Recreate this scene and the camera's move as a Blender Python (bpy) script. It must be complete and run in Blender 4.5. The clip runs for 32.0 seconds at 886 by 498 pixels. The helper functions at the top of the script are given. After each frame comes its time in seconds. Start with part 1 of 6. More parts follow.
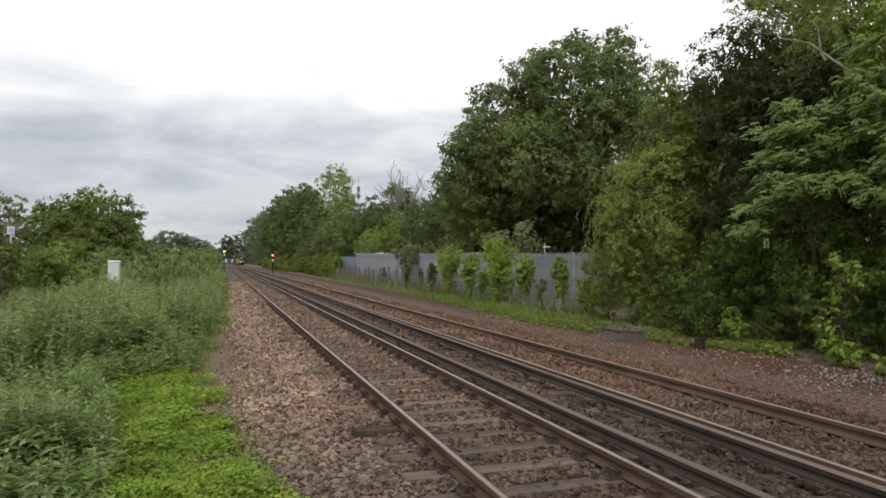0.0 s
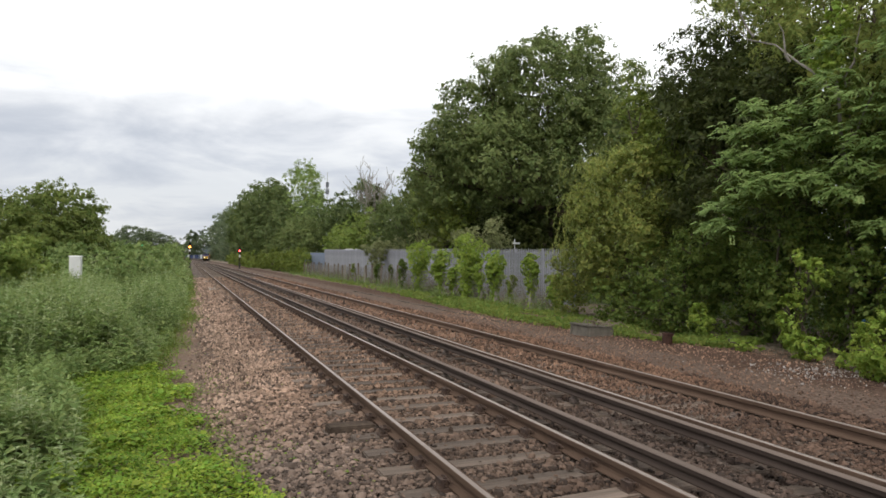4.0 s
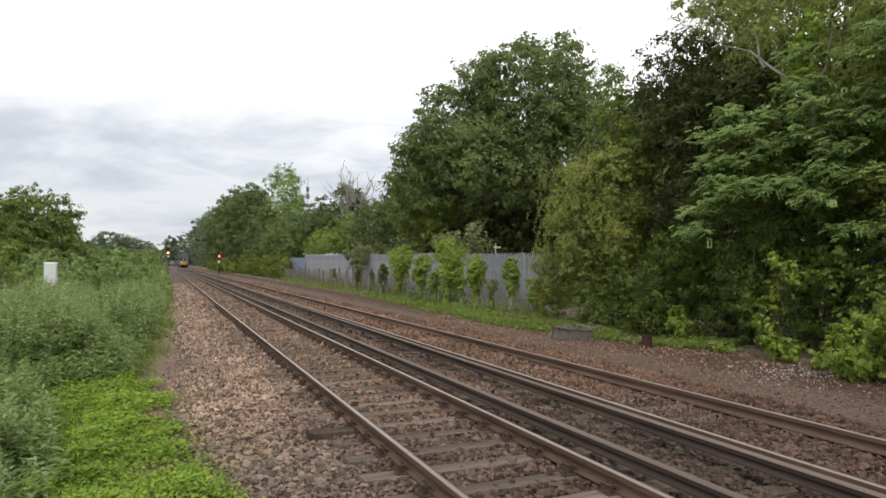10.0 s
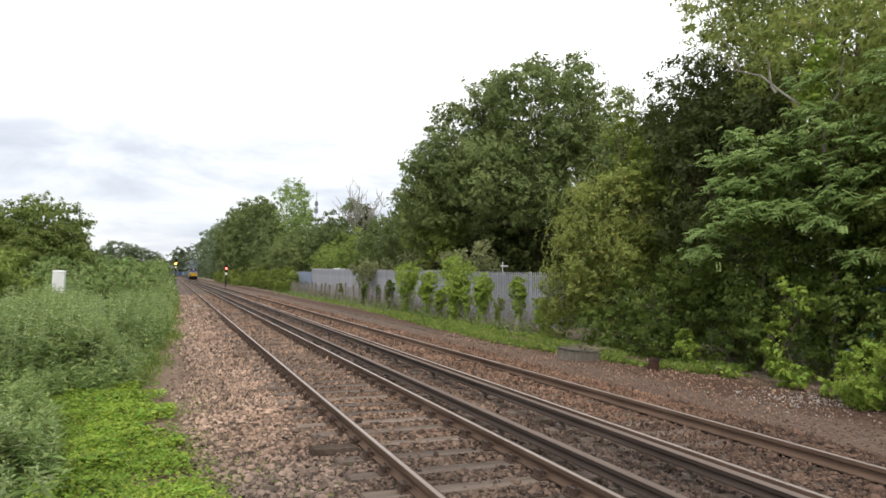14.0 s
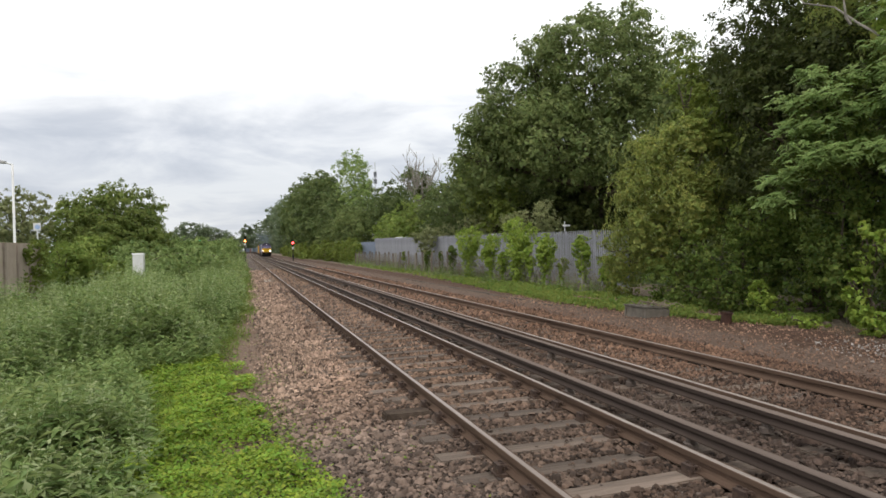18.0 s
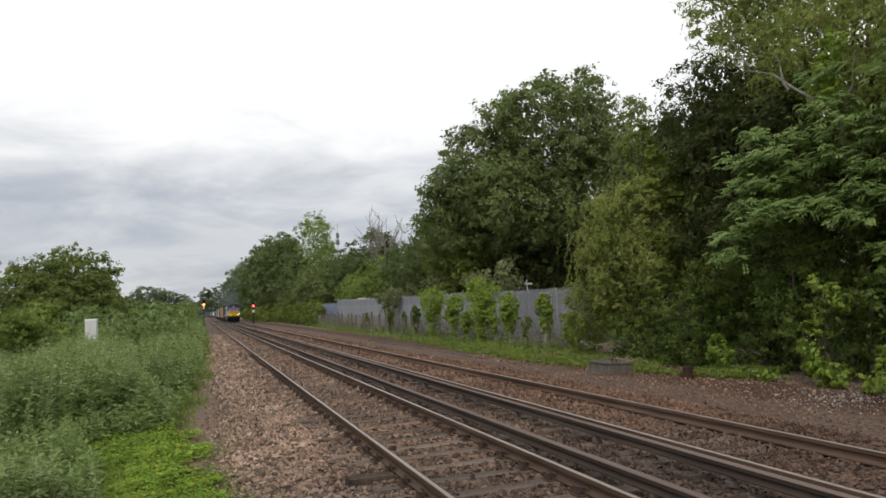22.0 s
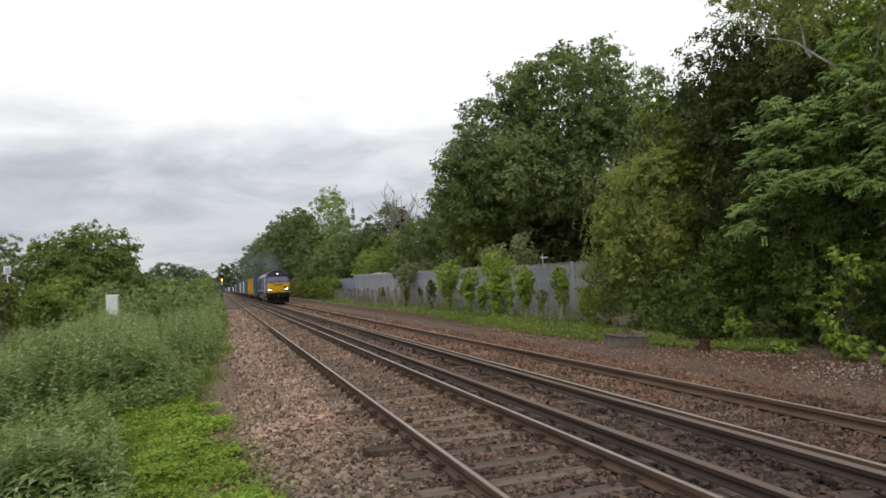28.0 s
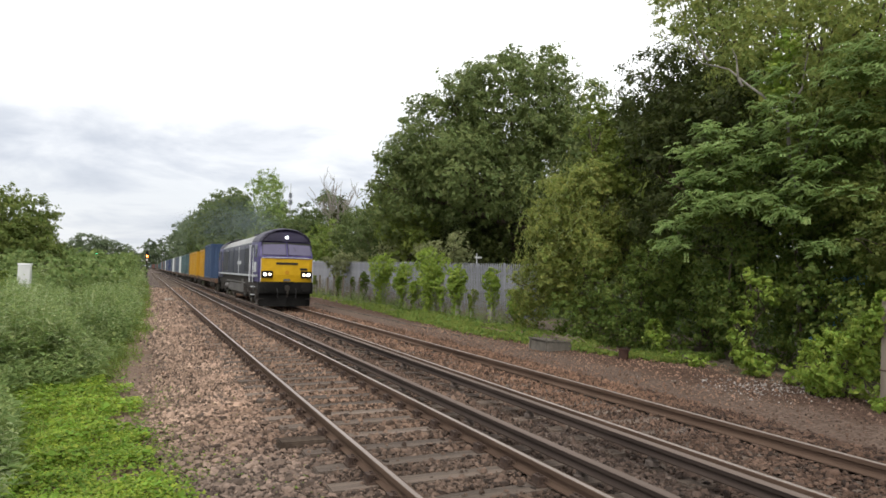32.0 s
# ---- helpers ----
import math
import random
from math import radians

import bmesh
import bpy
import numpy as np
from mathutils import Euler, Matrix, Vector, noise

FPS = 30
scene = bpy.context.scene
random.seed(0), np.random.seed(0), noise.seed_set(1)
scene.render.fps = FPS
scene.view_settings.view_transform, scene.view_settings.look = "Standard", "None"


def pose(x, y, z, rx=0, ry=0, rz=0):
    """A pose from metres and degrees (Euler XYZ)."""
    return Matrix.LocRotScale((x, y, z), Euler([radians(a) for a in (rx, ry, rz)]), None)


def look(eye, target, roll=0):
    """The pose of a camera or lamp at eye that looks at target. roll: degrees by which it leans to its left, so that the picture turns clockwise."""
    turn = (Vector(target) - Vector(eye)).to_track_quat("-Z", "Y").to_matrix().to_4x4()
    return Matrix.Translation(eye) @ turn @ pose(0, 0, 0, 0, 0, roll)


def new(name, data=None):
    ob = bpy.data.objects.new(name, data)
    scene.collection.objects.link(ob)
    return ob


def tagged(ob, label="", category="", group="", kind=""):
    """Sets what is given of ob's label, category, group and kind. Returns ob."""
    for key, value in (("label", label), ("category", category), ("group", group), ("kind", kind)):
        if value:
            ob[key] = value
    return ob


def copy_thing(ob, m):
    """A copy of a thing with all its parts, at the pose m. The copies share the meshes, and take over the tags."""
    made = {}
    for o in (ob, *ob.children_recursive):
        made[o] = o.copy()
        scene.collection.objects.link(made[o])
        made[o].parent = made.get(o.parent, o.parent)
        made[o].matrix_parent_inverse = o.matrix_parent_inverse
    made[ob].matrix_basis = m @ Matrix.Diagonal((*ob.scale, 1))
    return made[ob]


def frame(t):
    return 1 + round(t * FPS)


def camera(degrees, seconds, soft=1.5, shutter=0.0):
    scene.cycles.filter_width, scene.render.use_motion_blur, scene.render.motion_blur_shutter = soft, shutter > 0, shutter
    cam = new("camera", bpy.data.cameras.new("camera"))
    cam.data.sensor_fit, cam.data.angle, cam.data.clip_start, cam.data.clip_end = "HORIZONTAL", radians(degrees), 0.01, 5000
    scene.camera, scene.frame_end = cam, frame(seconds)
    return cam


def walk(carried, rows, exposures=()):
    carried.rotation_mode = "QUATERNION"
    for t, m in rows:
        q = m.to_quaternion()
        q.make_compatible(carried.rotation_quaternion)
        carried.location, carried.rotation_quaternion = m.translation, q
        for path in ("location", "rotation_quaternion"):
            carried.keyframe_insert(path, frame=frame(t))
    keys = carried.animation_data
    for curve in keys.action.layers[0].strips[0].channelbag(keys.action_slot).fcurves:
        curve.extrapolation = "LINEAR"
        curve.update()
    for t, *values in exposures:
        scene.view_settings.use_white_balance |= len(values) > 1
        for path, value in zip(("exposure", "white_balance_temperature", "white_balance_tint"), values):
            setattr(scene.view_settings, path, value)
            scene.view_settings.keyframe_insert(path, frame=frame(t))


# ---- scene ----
cam = camera(68.17, 32.0, soft=1.6)

# a hand-held camera that stays on one spot beside the line, 1.85 m above the rails
PATH = [
    (0.0, pose(0.049, -0.021, 1.869, 91.20, -0.33, -18.59)),
    (0.5, pose(0.054, -0.059, 1.859, 91.07, -0.45, -19.15)),
    (1.0, pose(0.052, -0.060, 1.852, 90.54, -1.08, -20.14)),
    (1.5, pose(0.043, -0.005, 1.851, 89.93, -0.94, -20.36)),
    (2.0, pose(0.003, 0.037, 1.860, 89.51, -0.88, -19.59)),
    (2.5, pose(-0.030, 0.052, 1.860, 89.58, -0.63, -19.76)),
    (3.0, pose(-0.049, 0.027, 1.862, 91.10, -0.94, -21.15)),
    (3.5, pose(-0.034, 0.017, 1.855, 90.58, -0.87, -21.33)),
    (5.5, pose(-0.008, 0.027, 1.845, 92.78, 1.11, -20.72)),
    (6.0, pose(-0.010, 0.019, 1.840, 92.70, 0.92, -20.68)),
    (6.5, pose(0.000, 0.022, 1.842, 92.24, 1.27, -19.68)),
    (7.0, pose(0.014, 0.001, 1.837, 91.95, 1.54, -20.01)),
    (7.5, pose(0.031, -0.021, 1.851, 91.77, 2.32, -19.92)),
    (8.0, pose(0.039, -0.062, 1.849, 91.77, 2.29, -20.51)),
    (8.5, pose(0.020, -0.065, 1.850, 91.73, 2.22, -21.27)),
    (9.0, pose(0.005, -0.040, 1.858, 91.45, 1.37, -21.64)),
    (9.5, pose(-0.015, -0.033, 1.859, 91.46, 0.37, -22.74)),
    (10.0, pose(-0.012, 0.004, 1.859, 91.29, -0.14, -22.93)),
    (10.5, pose(0.008, 0.017, 1.864, 91.10, 0.08, -22.19)),
    (11.0, pose(0.020, 0.013, 1.872, 90.74, 0.95, -22.25)),
    (11.5, pose(0.020, -0.021, 1.864, 90.48, 1.41, -23.88)),
    (12.0, pose(0.021, -0.008, 1.867, 89.96, 0.92, -25.07)),
    (12.5, pose(-0.006, 0.027, 1.867, 89.88, 2.41, -24.18)),
    (13.0, pose(-0.003, 0.012, 1.869, 89.02, 3.18, -28.55)),
    (13.5, pose(-0.007, 0.041, 1.870, 90.33, -0.70, -27.99)),
    (14.0, pose(-0.023, 0.024, 1.862, 92.79, -1.50, -22.38)),
    (14.5, pose(-0.034, 0.016, 1.856, 93.74, -1.48, -20.60)),
    (15.0, pose(-0.050, -0.005, 1.849, 91.83, -0.04, -20.39)),
    (15.5, pose(-0.047, -0.013, 1.852, 89.41, 1.05, -20.59)),
    (17.5, pose(-0.013, 0.007, 1.862, 88.81, 1.72, -18.09)),
    (18.0, pose(-0.016, 0.018, 1.864, 89.69, 1.54, -16.97)),
    (18.5, pose(-0.013, 0.025, 1.859, 89.81, 1.11, -16.47)),
    (19.0, pose(-0.007, 0.031, 1.853, 89.67, 1.70, -16.31)),
    (19.5, pose(-0.010, 0.038, 1.850, 89.74, 1.36, -16.25)),
    (20.0, pose(-0.005, 0.035, 1.848, 90.74, 1.89, -16.39)),
    (20.5, pose(-0.012, 0.022, 1.852, 93.92, 3.42, -17.70)),
    (21.0, pose(-0.013, 0.011, 1.857, 94.28, 3.65, -18.98)),
    (21.5, pose(-0.012, 0.000, 1.854, 94.82, 3.44, -19.81)),
    (22.0, pose(-0.019, -0.006, 1.843, 94.84, 2.49, -20.15)),
    (22.5, pose(-0.013, -0.009, 1.844, 94.28, 1.43, -19.06)),
    (23.0, pose(-0.004, -0.017, 1.849, 94.30, 1.85, -18.64)),
    (23.5, pose(0.006, -0.034, 1.850, 94.11, 2.26, -18.74)),
    (24.0, pose(0.015, -0.038, 1.840, 93.90, 1.82, -19.36)),
    (24.5, pose(0.013, -0.030, 1.848, 93.56, 0.80, -20.08)),
    (26.5, pose(0.003, -0.017, 1.849, 93.65, 1.99, -19.33)),
    (27.0, pose(-0.003, -0.002, 1.842, 93.51, 1.31, -18.65)),
    (27.5, pose(0.002, 0.002, 1.838, 93.10, 2.63, -18.54)),
    (28.0, pose(-0.005, 0.007, 1.838, 92.67, 2.78, -18.78)),
    (28.5, pose(-0.023, 0.013, 1.855, 92.50, 3.56, -19.18)),
    (29.0, pose(-0.018, 0.040, 1.865, 92.49, 3.82, -19.38)),
    (29.5, pose(-0.008, 0.015, 1.865, 94.16, 4.01, -19.70)),
    (30.0, pose(0.001, -0.012, 1.851, 94.49, 4.04, -21.10)),
    (30.5, pose(0.013, -0.022, 1.843, 93.83, 3.17, -22.37)),
    (31.0, pose(0.030, -0.023, 1.852, 92.68, 0.75, -23.27)),
    (31.5, pose(0.044, -0.022, 1.856, 92.46, -0.58, -23.83)),
    (32.0, pose(0.067, -0.015, 1.858, 92.12, -1.29, -24.47)),
]
# the camera's own exposure drifts as it tips towards and away from the sky
EXPOSURES = [(0.0, -0.30), (1.0, -0.08), (2.0, 0.16), (3.0, 0.06), (6.0, -0.27), (7.0, -0.17), (9.0, -0.13), (10.0, -0.02), (11.0, 0.0), (12.0, 0.34), (13.0, 0.40), (14.0, 0.26), (15.0, -0.17), (18.0, -0.04), (19.0, -0.08), (20.0, -0.12), (21.0, -0.33), (23.0, -0.38), (28.0, -0.32), (29.0, -0.30), (30.0, -0.36), (31.0, 0.03), (32.0, 0.10)]
walk(cam, PATH, EXPOSURES)

# ---- world, sun ----
SUN_EL, SUN_AZ = radians(46), radians(205)


def sky_world():
    w = bpy.data.worlds.new("overcast_sky")
    w.use_nodes = True
    scene.world = w
    nt = w.node_tree
    nt.nodes.clear()
    N, L = nt.nodes.new, nt.links.new
    out, bg = N("ShaderNodeOutputWorld"), N("ShaderNodeBackground")
    sky = N("ShaderNodeTexSky")
    sky.sky_type, sky.sun_disc = "NISHITA", False
    sky.sun_elevation, sky.sun_rotation = SUN_EL, SUN_AZ
    tc = N("ShaderNodeTexCoord")
    sep = N("ShaderNodeSeparateXYZ")
    L(tc.outputs["Generated"], sep.inputs[0])
    # cloud deck seen in perspective: direction divided by its height
    add = N("ShaderNodeMath"); add.operation = "ADD"; add.inputs[1].default_value = 0.10
    L(sep.outputs["Z"], add.inputs[0])
    mx = N("ShaderNodeMath"); mx.operation = "MAXIMUM"; mx.inputs[1].default_value = 0.04
    L(add.outputs[0], mx.inputs[0])
    dx = N("ShaderNodeMath"); dx.operation = "DIVIDE"
    dy = N("ShaderNodeMath"); dy.operation = "DIVIDE"
    L(sep.outputs["X"], dx.inputs[0]); L(mx.outputs[0], dx.inputs[1])
    L(sep.outputs["Y"], dy.inputs[0]); L(mx.outputs[0], dy.inputs[1])
    com = N("ShaderNodeCombineXYZ")
    L(dx.outputs[0], com.inputs[0]); L(dy.outputs[0], com.inputs[1])
    com.inputs[2].default_value = 4.3
    n1 = N("ShaderNodeTexNoise")
    n1.inputs["Scale"].default_value, n1.inputs["Detail"].default_value, n1.inputs["Roughness"].default_value = 1.25, 7, 0.55
    n1.inputs["Distortion"].default_value = 0.4
    bl = N("ShaderNodeVectorMath"); bl.operation = "MULTIPLY_ADD"
    bl.inputs[1].default_value = (2.3, 2.3, 11.0)
    sc = N("ShaderNodeVectorMath"); sc.operation = "MULTIPLY"; sc.inputs[1].default_value = (0.35, 0.35, 1.0)
    L(com.outputs[0], sc.inputs[0])
    L(tc.outputs["Generated"], bl.inputs[0]); L(sc.outputs[0], bl.inputs[2])
    L(bl.outputs[0], n1.inputs["Vector"])
    r1 = N("ShaderNodeValToRGB")
    e = r1.color_ramp.elements
    e[0].position, e[0].color = 0.36, (0.54, 0.565, 0.63, 1)
    e[1].position, e[1].color = 0.60, (0.84, 0.845, 0.86, 1)
    m = r1.color_ramp.elements.new(0.49); m.color = (0.69, 0.705, 0.755, 1)
    L(n1.outputs["Fac"], r1.inputs[0])
    # the deck is thinner and brighter overhead, blue-grey at the horizon
    r2 = N("ShaderNodeValToRGB")
    e = r2.color_ramp.elements
    e[0].position, e[0].color = 0.0, (0.40, 0.48, 0.60, 1)
    e[1].position, e[1].color = 0.27, (1.36, 1.36, 1.35, 1)
    m = r2.color_ramp.elements.new(0.12); m.color = (0.58, 0.63, 0.71, 1)
    m = r2.color_ramp.elements.new(0.19); m.color = (1.04, 1.05, 1.06, 1)
    wz = N("ShaderNodeMath"); wz.operation = "MULTIPLY_ADD"; wz.inputs[1].default_value = 0.20
    off = N("ShaderNodeMath"); off.operation = "SUBTRACT"; off.inputs[1].default_value = 0.10
    L(n1.outputs["Fac"], wz.inputs[0]); L(sep.outputs["Z"], wz.inputs[2]); L(wz.outputs[0], off.inputs[0])
    L(off.outputs[0], r2.inputs[0])
    r3 = N("ShaderNodeMapRange")
    r3.inputs["From Min"].default_value, r3.inputs["From Max"].default_value = 0.09, 0.28
    r3.inputs["To Min"].default_value, r3.inputs["To Max"].default_value = 0.82, 0.10
    L(off.outputs[0], r3.inputs["Value"])
    mix = N("ShaderNodeMixRGB"); mix.blend_type = "MIX"
    L(r3.outputs[0], mix.inputs[0]); L(r2.outputs[0], mix.inputs[1]); L(r1.outputs[0], mix.inputs[2])
    blue = N("ShaderNodeMixRGB"); blue.blend_type = "ADD"; blue.inputs[0].default_value = 0.012
    L(mix.outputs[0], blue.inputs[1]); L(sky.outputs[0], blue.inputs[2])
    L(blue.outputs[0], bg.inputs[0])
    bg.inputs[1].default_value = 1.0
    L(bg.outputs[0], out.inputs[0])


sky_world()
sun = new("sun", bpy.data.lights.new("sun", "SUN"))
sun.data.energy, sun.data.angle, sun.data.color = 1.3, radians(16), (1.0, 0.95, 0.88)
sun.matrix_world = look((0, 0, 60), (math.cos(SUN_EL) * -math.sin(SUN_AZ), math.cos(SUN_EL) * -math.cos(SUN_AZ), 60 - math.sin(SUN_EL)))

# ---- materials ----
def material(name, c1, c2, scale=8.0, rough=0.8, bump=0.0, bscale=60.0, metal=0.0, vary=0.0, island=False, big=0.6, stretch=(1, 1, 1), spec=0.3):
    """Two colours mixed by a broad and a fine noise at real-world size, fine relief, and a spread of brightness from piece to piece."""
    m = bpy.data.materials.new(name)
    m.use_nodes = True
    nt = m.node_tree
    N, L = nt.nodes.new, nt.links.new
    b = nt.nodes["Principled BSDF"]
    b.inputs["Roughness"].default_value, b.inputs["Metallic"].default_value = rough, metal
    b.inputs["Specular IOR Level"].default_value = spec
    tc, mp = N("ShaderNodeTexCoord"), N("ShaderNodeMapping")
    mp.inputs["Scale"].default_value = stretch
    L(tc.outputs["Object"], mp.inputs[0])
    n1, n2 = N("ShaderNodeTexNoise"), N("ShaderNodeTexNoise")
    n1.inputs["Scale"].default_value, n1.inputs["Detail"].default_value = scale, 6
    n2.inputs["Scale"].default_value, n2.inputs["Detail"].default_value = scale * 0.13, 3
    L(mp.outputs[0], n1.inputs["Vector"]); L(mp.outputs[0], n2.inputs["Vector"])
    f = N("ShaderNodeMath"); f.operation = "MULTIPLY_ADD"; f.inputs[1].default_value = big
    L(n2.outputs["Fac"], f.inputs[0])
    g = N("ShaderNodeMath"); g.operation = "MULTIPLY"; g.inputs[1].default_value = 1 - big
    L(n1.outputs["Fac"], g.inputs[0]); L(g.outputs[0], f.inputs[2])
    r = N("ShaderNodeMapRange"); r.inputs["From Min"].default_value, r.inputs["From Max"].default_value = 0.36, 0.64
    L(f.outputs[0], r.inputs["Value"])
    mix = N("ShaderNodeMixRGB")
    mix.inputs[1].default_value, mix.inputs[2].default_value = (*c1, 1), (*c2, 1)
    L(r.outputs[0], mix.inputs[0])
    col = mix.outputs[0]
    if vary:
        hs = N("ShaderNodeHueSaturation")
        src = N("ShaderNodeNewGeometry").outputs["Random Per Island"] if island else N("ShaderNodeObjectInfo").outputs["Random"]
        v = N("ShaderNodeMapRange")
        v.inputs["To Min"].default_value, v.inputs["To Max"].default_value = 1 - vary, 1 + vary
        L(src, v.inputs["Value"]); L(v.outputs[0], hs.inputs["Value"]); L(col, hs.inputs["Color"])
        col = hs.outputs[0]
    L(col, b.inputs["Base Color"])
    if bump:
        n3, bp = N("ShaderNodeTexNoise"), N("ShaderNodeBump")
        n3.inputs["Scale"].default_value, n3.inputs["Detail"].default_value = bscale, 4
        L(mp.outputs[0], n3.inputs["Vector"])
        bp.inputs["Strength"].default_value, bp.inputs["Distance"].default_value = bump, 0.02
        L(n3.outputs["Fac"], bp.inputs["Height"]); L(bp.outputs[0], b.inputs["Normal"])
    return m


def leaf_material(name, dark, light, hue=0.03, gloss=0.45, trans=0.42, patch=0.5):
    """Leaves: colour changes from leaf to leaf and in broad patches of the crown, and light shines through them."""
    m = bpy.data.materials.new(name)
    m.use_nodes = True
    nt = m.node_tree
    N, L = nt.nodes.new, nt.links.new
    b, out = nt.nodes["Principled BSDF"], nt.nodes["Material Output"]
    b.inputs["Roughness"].default_value = gloss
    b.inputs["Specular IOR Level"].default_value = 0.14
    geo, tc, n1 = N("ShaderNodeNewGeometry"), N("ShaderNodeTexCoord"), N("ShaderNodeTexNoise")
    n1.inputs["Scale"].default_value, n1.inputs["Detail"].default_value = patch, 3
    L(tc.outputs["Object"], n1.inputs["Vector"])
    f = N("ShaderNodeMath"); f.operation = "MULTIPLY_ADD"; f.inputs[1].default_value = 0.6
    L(geo.outputs["Random Per Island"], f.inputs[0])
    g = N("ShaderNodeMapRange")
    g.inputs["From Min"].default_value, g.inputs["From Max"].default_value = 0.3, 0.7
    g.inputs["To Min"].default_value, g.inputs["To Max"].default_value = 0.0, 0.5
    L(n1.outputs["Fac"], g.inputs["Value"]); L(g.outputs[0], f.inputs[2])
    mix = N("ShaderNodeMixRGB")
    mix.inputs[1].default_value, mix.inputs[2].default_value = (*dark, 1), (*light, 1)
    L(f.outputs[0], mix.inputs[0])
    hs = N("ShaderNodeHueSaturation")
    h = N("ShaderNodeMapRange")
    h.inputs["To Min"].default_value, h.inputs["To Max"].default_value = 0.5 - hue, 0.5 + hue
    mul = N("ShaderNodeMath"); mul.operation = "MULTIPLY"; mul.inputs[1].default_value = 7.31
    fr = N("ShaderNodeMath"); fr.operation = "FRACT"
    L(geo.outputs["Random Per Island"], mul.inputs[0]); L(mul.outputs[0], fr.inputs[0]); L(fr.outputs[0], h.inputs["Value"])
    L(h.outputs[0], hs.inputs["Hue"]); L(mix.outputs[0], hs.inputs["Color"])
    L(hs.outputs[0], b.inputs["Base Color"])
    tr, ms = N("ShaderNodeBsdfTranslucent"), N("ShaderNodeMixShader")
    ms.inputs[0].default_value = trans
    L(hs.outputs[0], tr.inputs[0]); L(b.outputs[0], ms.inputs[1]); L(tr.outputs[0], ms.inputs[2]); L(ms.outputs[0], out.inputs[0])
    return m


def glow(name, colour, strength):
    m = bpy.data.materials.new(name)
    m.use_nodes = True
    b = m.node_tree.nodes["Principled BSDF"]
    b.inputs["Base Color"].default_value = (*colour, 1)
    b.inputs["Emission Color"].default_value, b.inputs["Emission Strength"].default_value = (*colour, 1), strength
    return m


def glass(name, tint, rough=0.06):
    m = material(name, tint, tuple(0.8 * c for c in tint), 3, rough, spec=0.9)
    return m


def ground_material():
    """Soil, trodden cinders, ballast and turf, laid out across the line by bands with ragged edges."""
    m = bpy.data.materials.new("lineside_ground")
    m.use_nodes = True
    nt = m.node_tree
    N, L = nt.nodes.new, nt.links.new
    b = nt.nodes["Principled BSDF"]
    b.inputs["Roughness"].default_value, b.inputs["Specular IOR Level"].default_value = 0.95, 0.15
    tc, sep = N("ShaderNodeTexCoord"), N("ShaderNodeSeparateXYZ")
    L(tc.outputs["Object"], sep.inputs[0])

    def noise_at(scale, detail=5):
        n = N("ShaderNodeTexNoise")
        n.inputs["Scale"].default_value, n.inputs["Detail"].default_value = scale, detail
        L(tc.outputs["Object"], n.inputs["Vector"])
        return n.outputs["Fac"]

    def ramp(src, *stops):
        r = N("ShaderNodeValToRGB")
        e = r.color_ramp.elements
        for i, (p, c) in enumerate(stops):
            el = e[i] if i < 2 else e.new(p)
            el.position, el.color = p, (*c, 1)
        L(src, r.inputs[0])
        return r.outputs[0]

    def math2(op, a, v):
        n = N("ShaderNodeMath"); n.operation = op
        L(a, n.inputs[0])
        if isinstance(v, float): n.inputs[1].default_value = v
        else: L(v, n.inputs[1])
        return n.outputs[0]

    def band(lo, hi, soft, wob):
        """1 between lo and hi across the line, with a wandering edge."""
        x = math2("ADD", sep.outputs["X"], math2("MULTIPLY", math2("SUBTRACT", noise_at(0.9, 6), 0.5), wob))
        out = []
        for edge, s in ((lo, 1), (hi, -1)):
            r = N("ShaderNodeMapRange")
            r.inputs["From Min"].default_value, r.inputs["From Max"].default_value = (edge - soft, edge + soft)
            r.inputs["To Min"].default_value, r.inputs["To Max"].default_value = (0, 1) if s > 0 else (1, 0)
            L(x, r.inputs["Value"])
            out.append(r.outputs[0])
        return math2("MULTIPLY", out[0], out[1])

    def over(fac, below, above):
        n = N("ShaderNodeMixRGB")
        L(fac, n.inputs[0]); L(below, n.inputs[1]); L(above, n.inputs[2])
        return n.outputs[0]

    turf = ramp(noise_at(5), (0.3, (0.035, 0.05, 0.018)), (0.7, (0.085, 0.105, 0.04)))
    soil = ramp(noise_at(11, 8), (0.32, (0.046, 0.027, 0.020)), (0.70, (0.160, 0.103, 0.075)), (0.5, (0.088, 0.053, 0.038)))
    vor = N("ShaderNodeTexVoronoi")
    vor.inputs["Scale"].default_value = 34
    L(tc.outputs["Object"], vor.inputs["Vector"])
    sv = N("ShaderNodeSeparateColor")
    L(vor.outputs["Color"], sv.inputs[0])
    stone = ramp(sv.outputs[0], (0.0, (0.045, 0.034, 0.028)), (1.0, (0.22, 0.175, 0.147)), (0.5, (0.105, 0.080, 0.066)))
    dark = ramp(sv.outputs[1], (0.0, (0.07, 0.05, 0.042)), (1.0, (0.22, 0.17, 0.14)))
    col = over(band(-1.1, 17.5, 0.25, 1.1), turf, soil)
    trod = ramp(noise_at(17, 8), (0.3, (0.074, 0.050, 0.038)), (0.7, (0.205, 0.148, 0.115)))
    path = ramp(noise_at(13, 8), (0.3, (0.115, 0.078, 0.058)), (0.7, (0.275, 0.195, 0.148)))
    col = over(band(-0.9, 0.9, 0.3, 1.0), col, path)
    col = over(band(8.4, 10.0, 0.35, 1.6), col, trod)
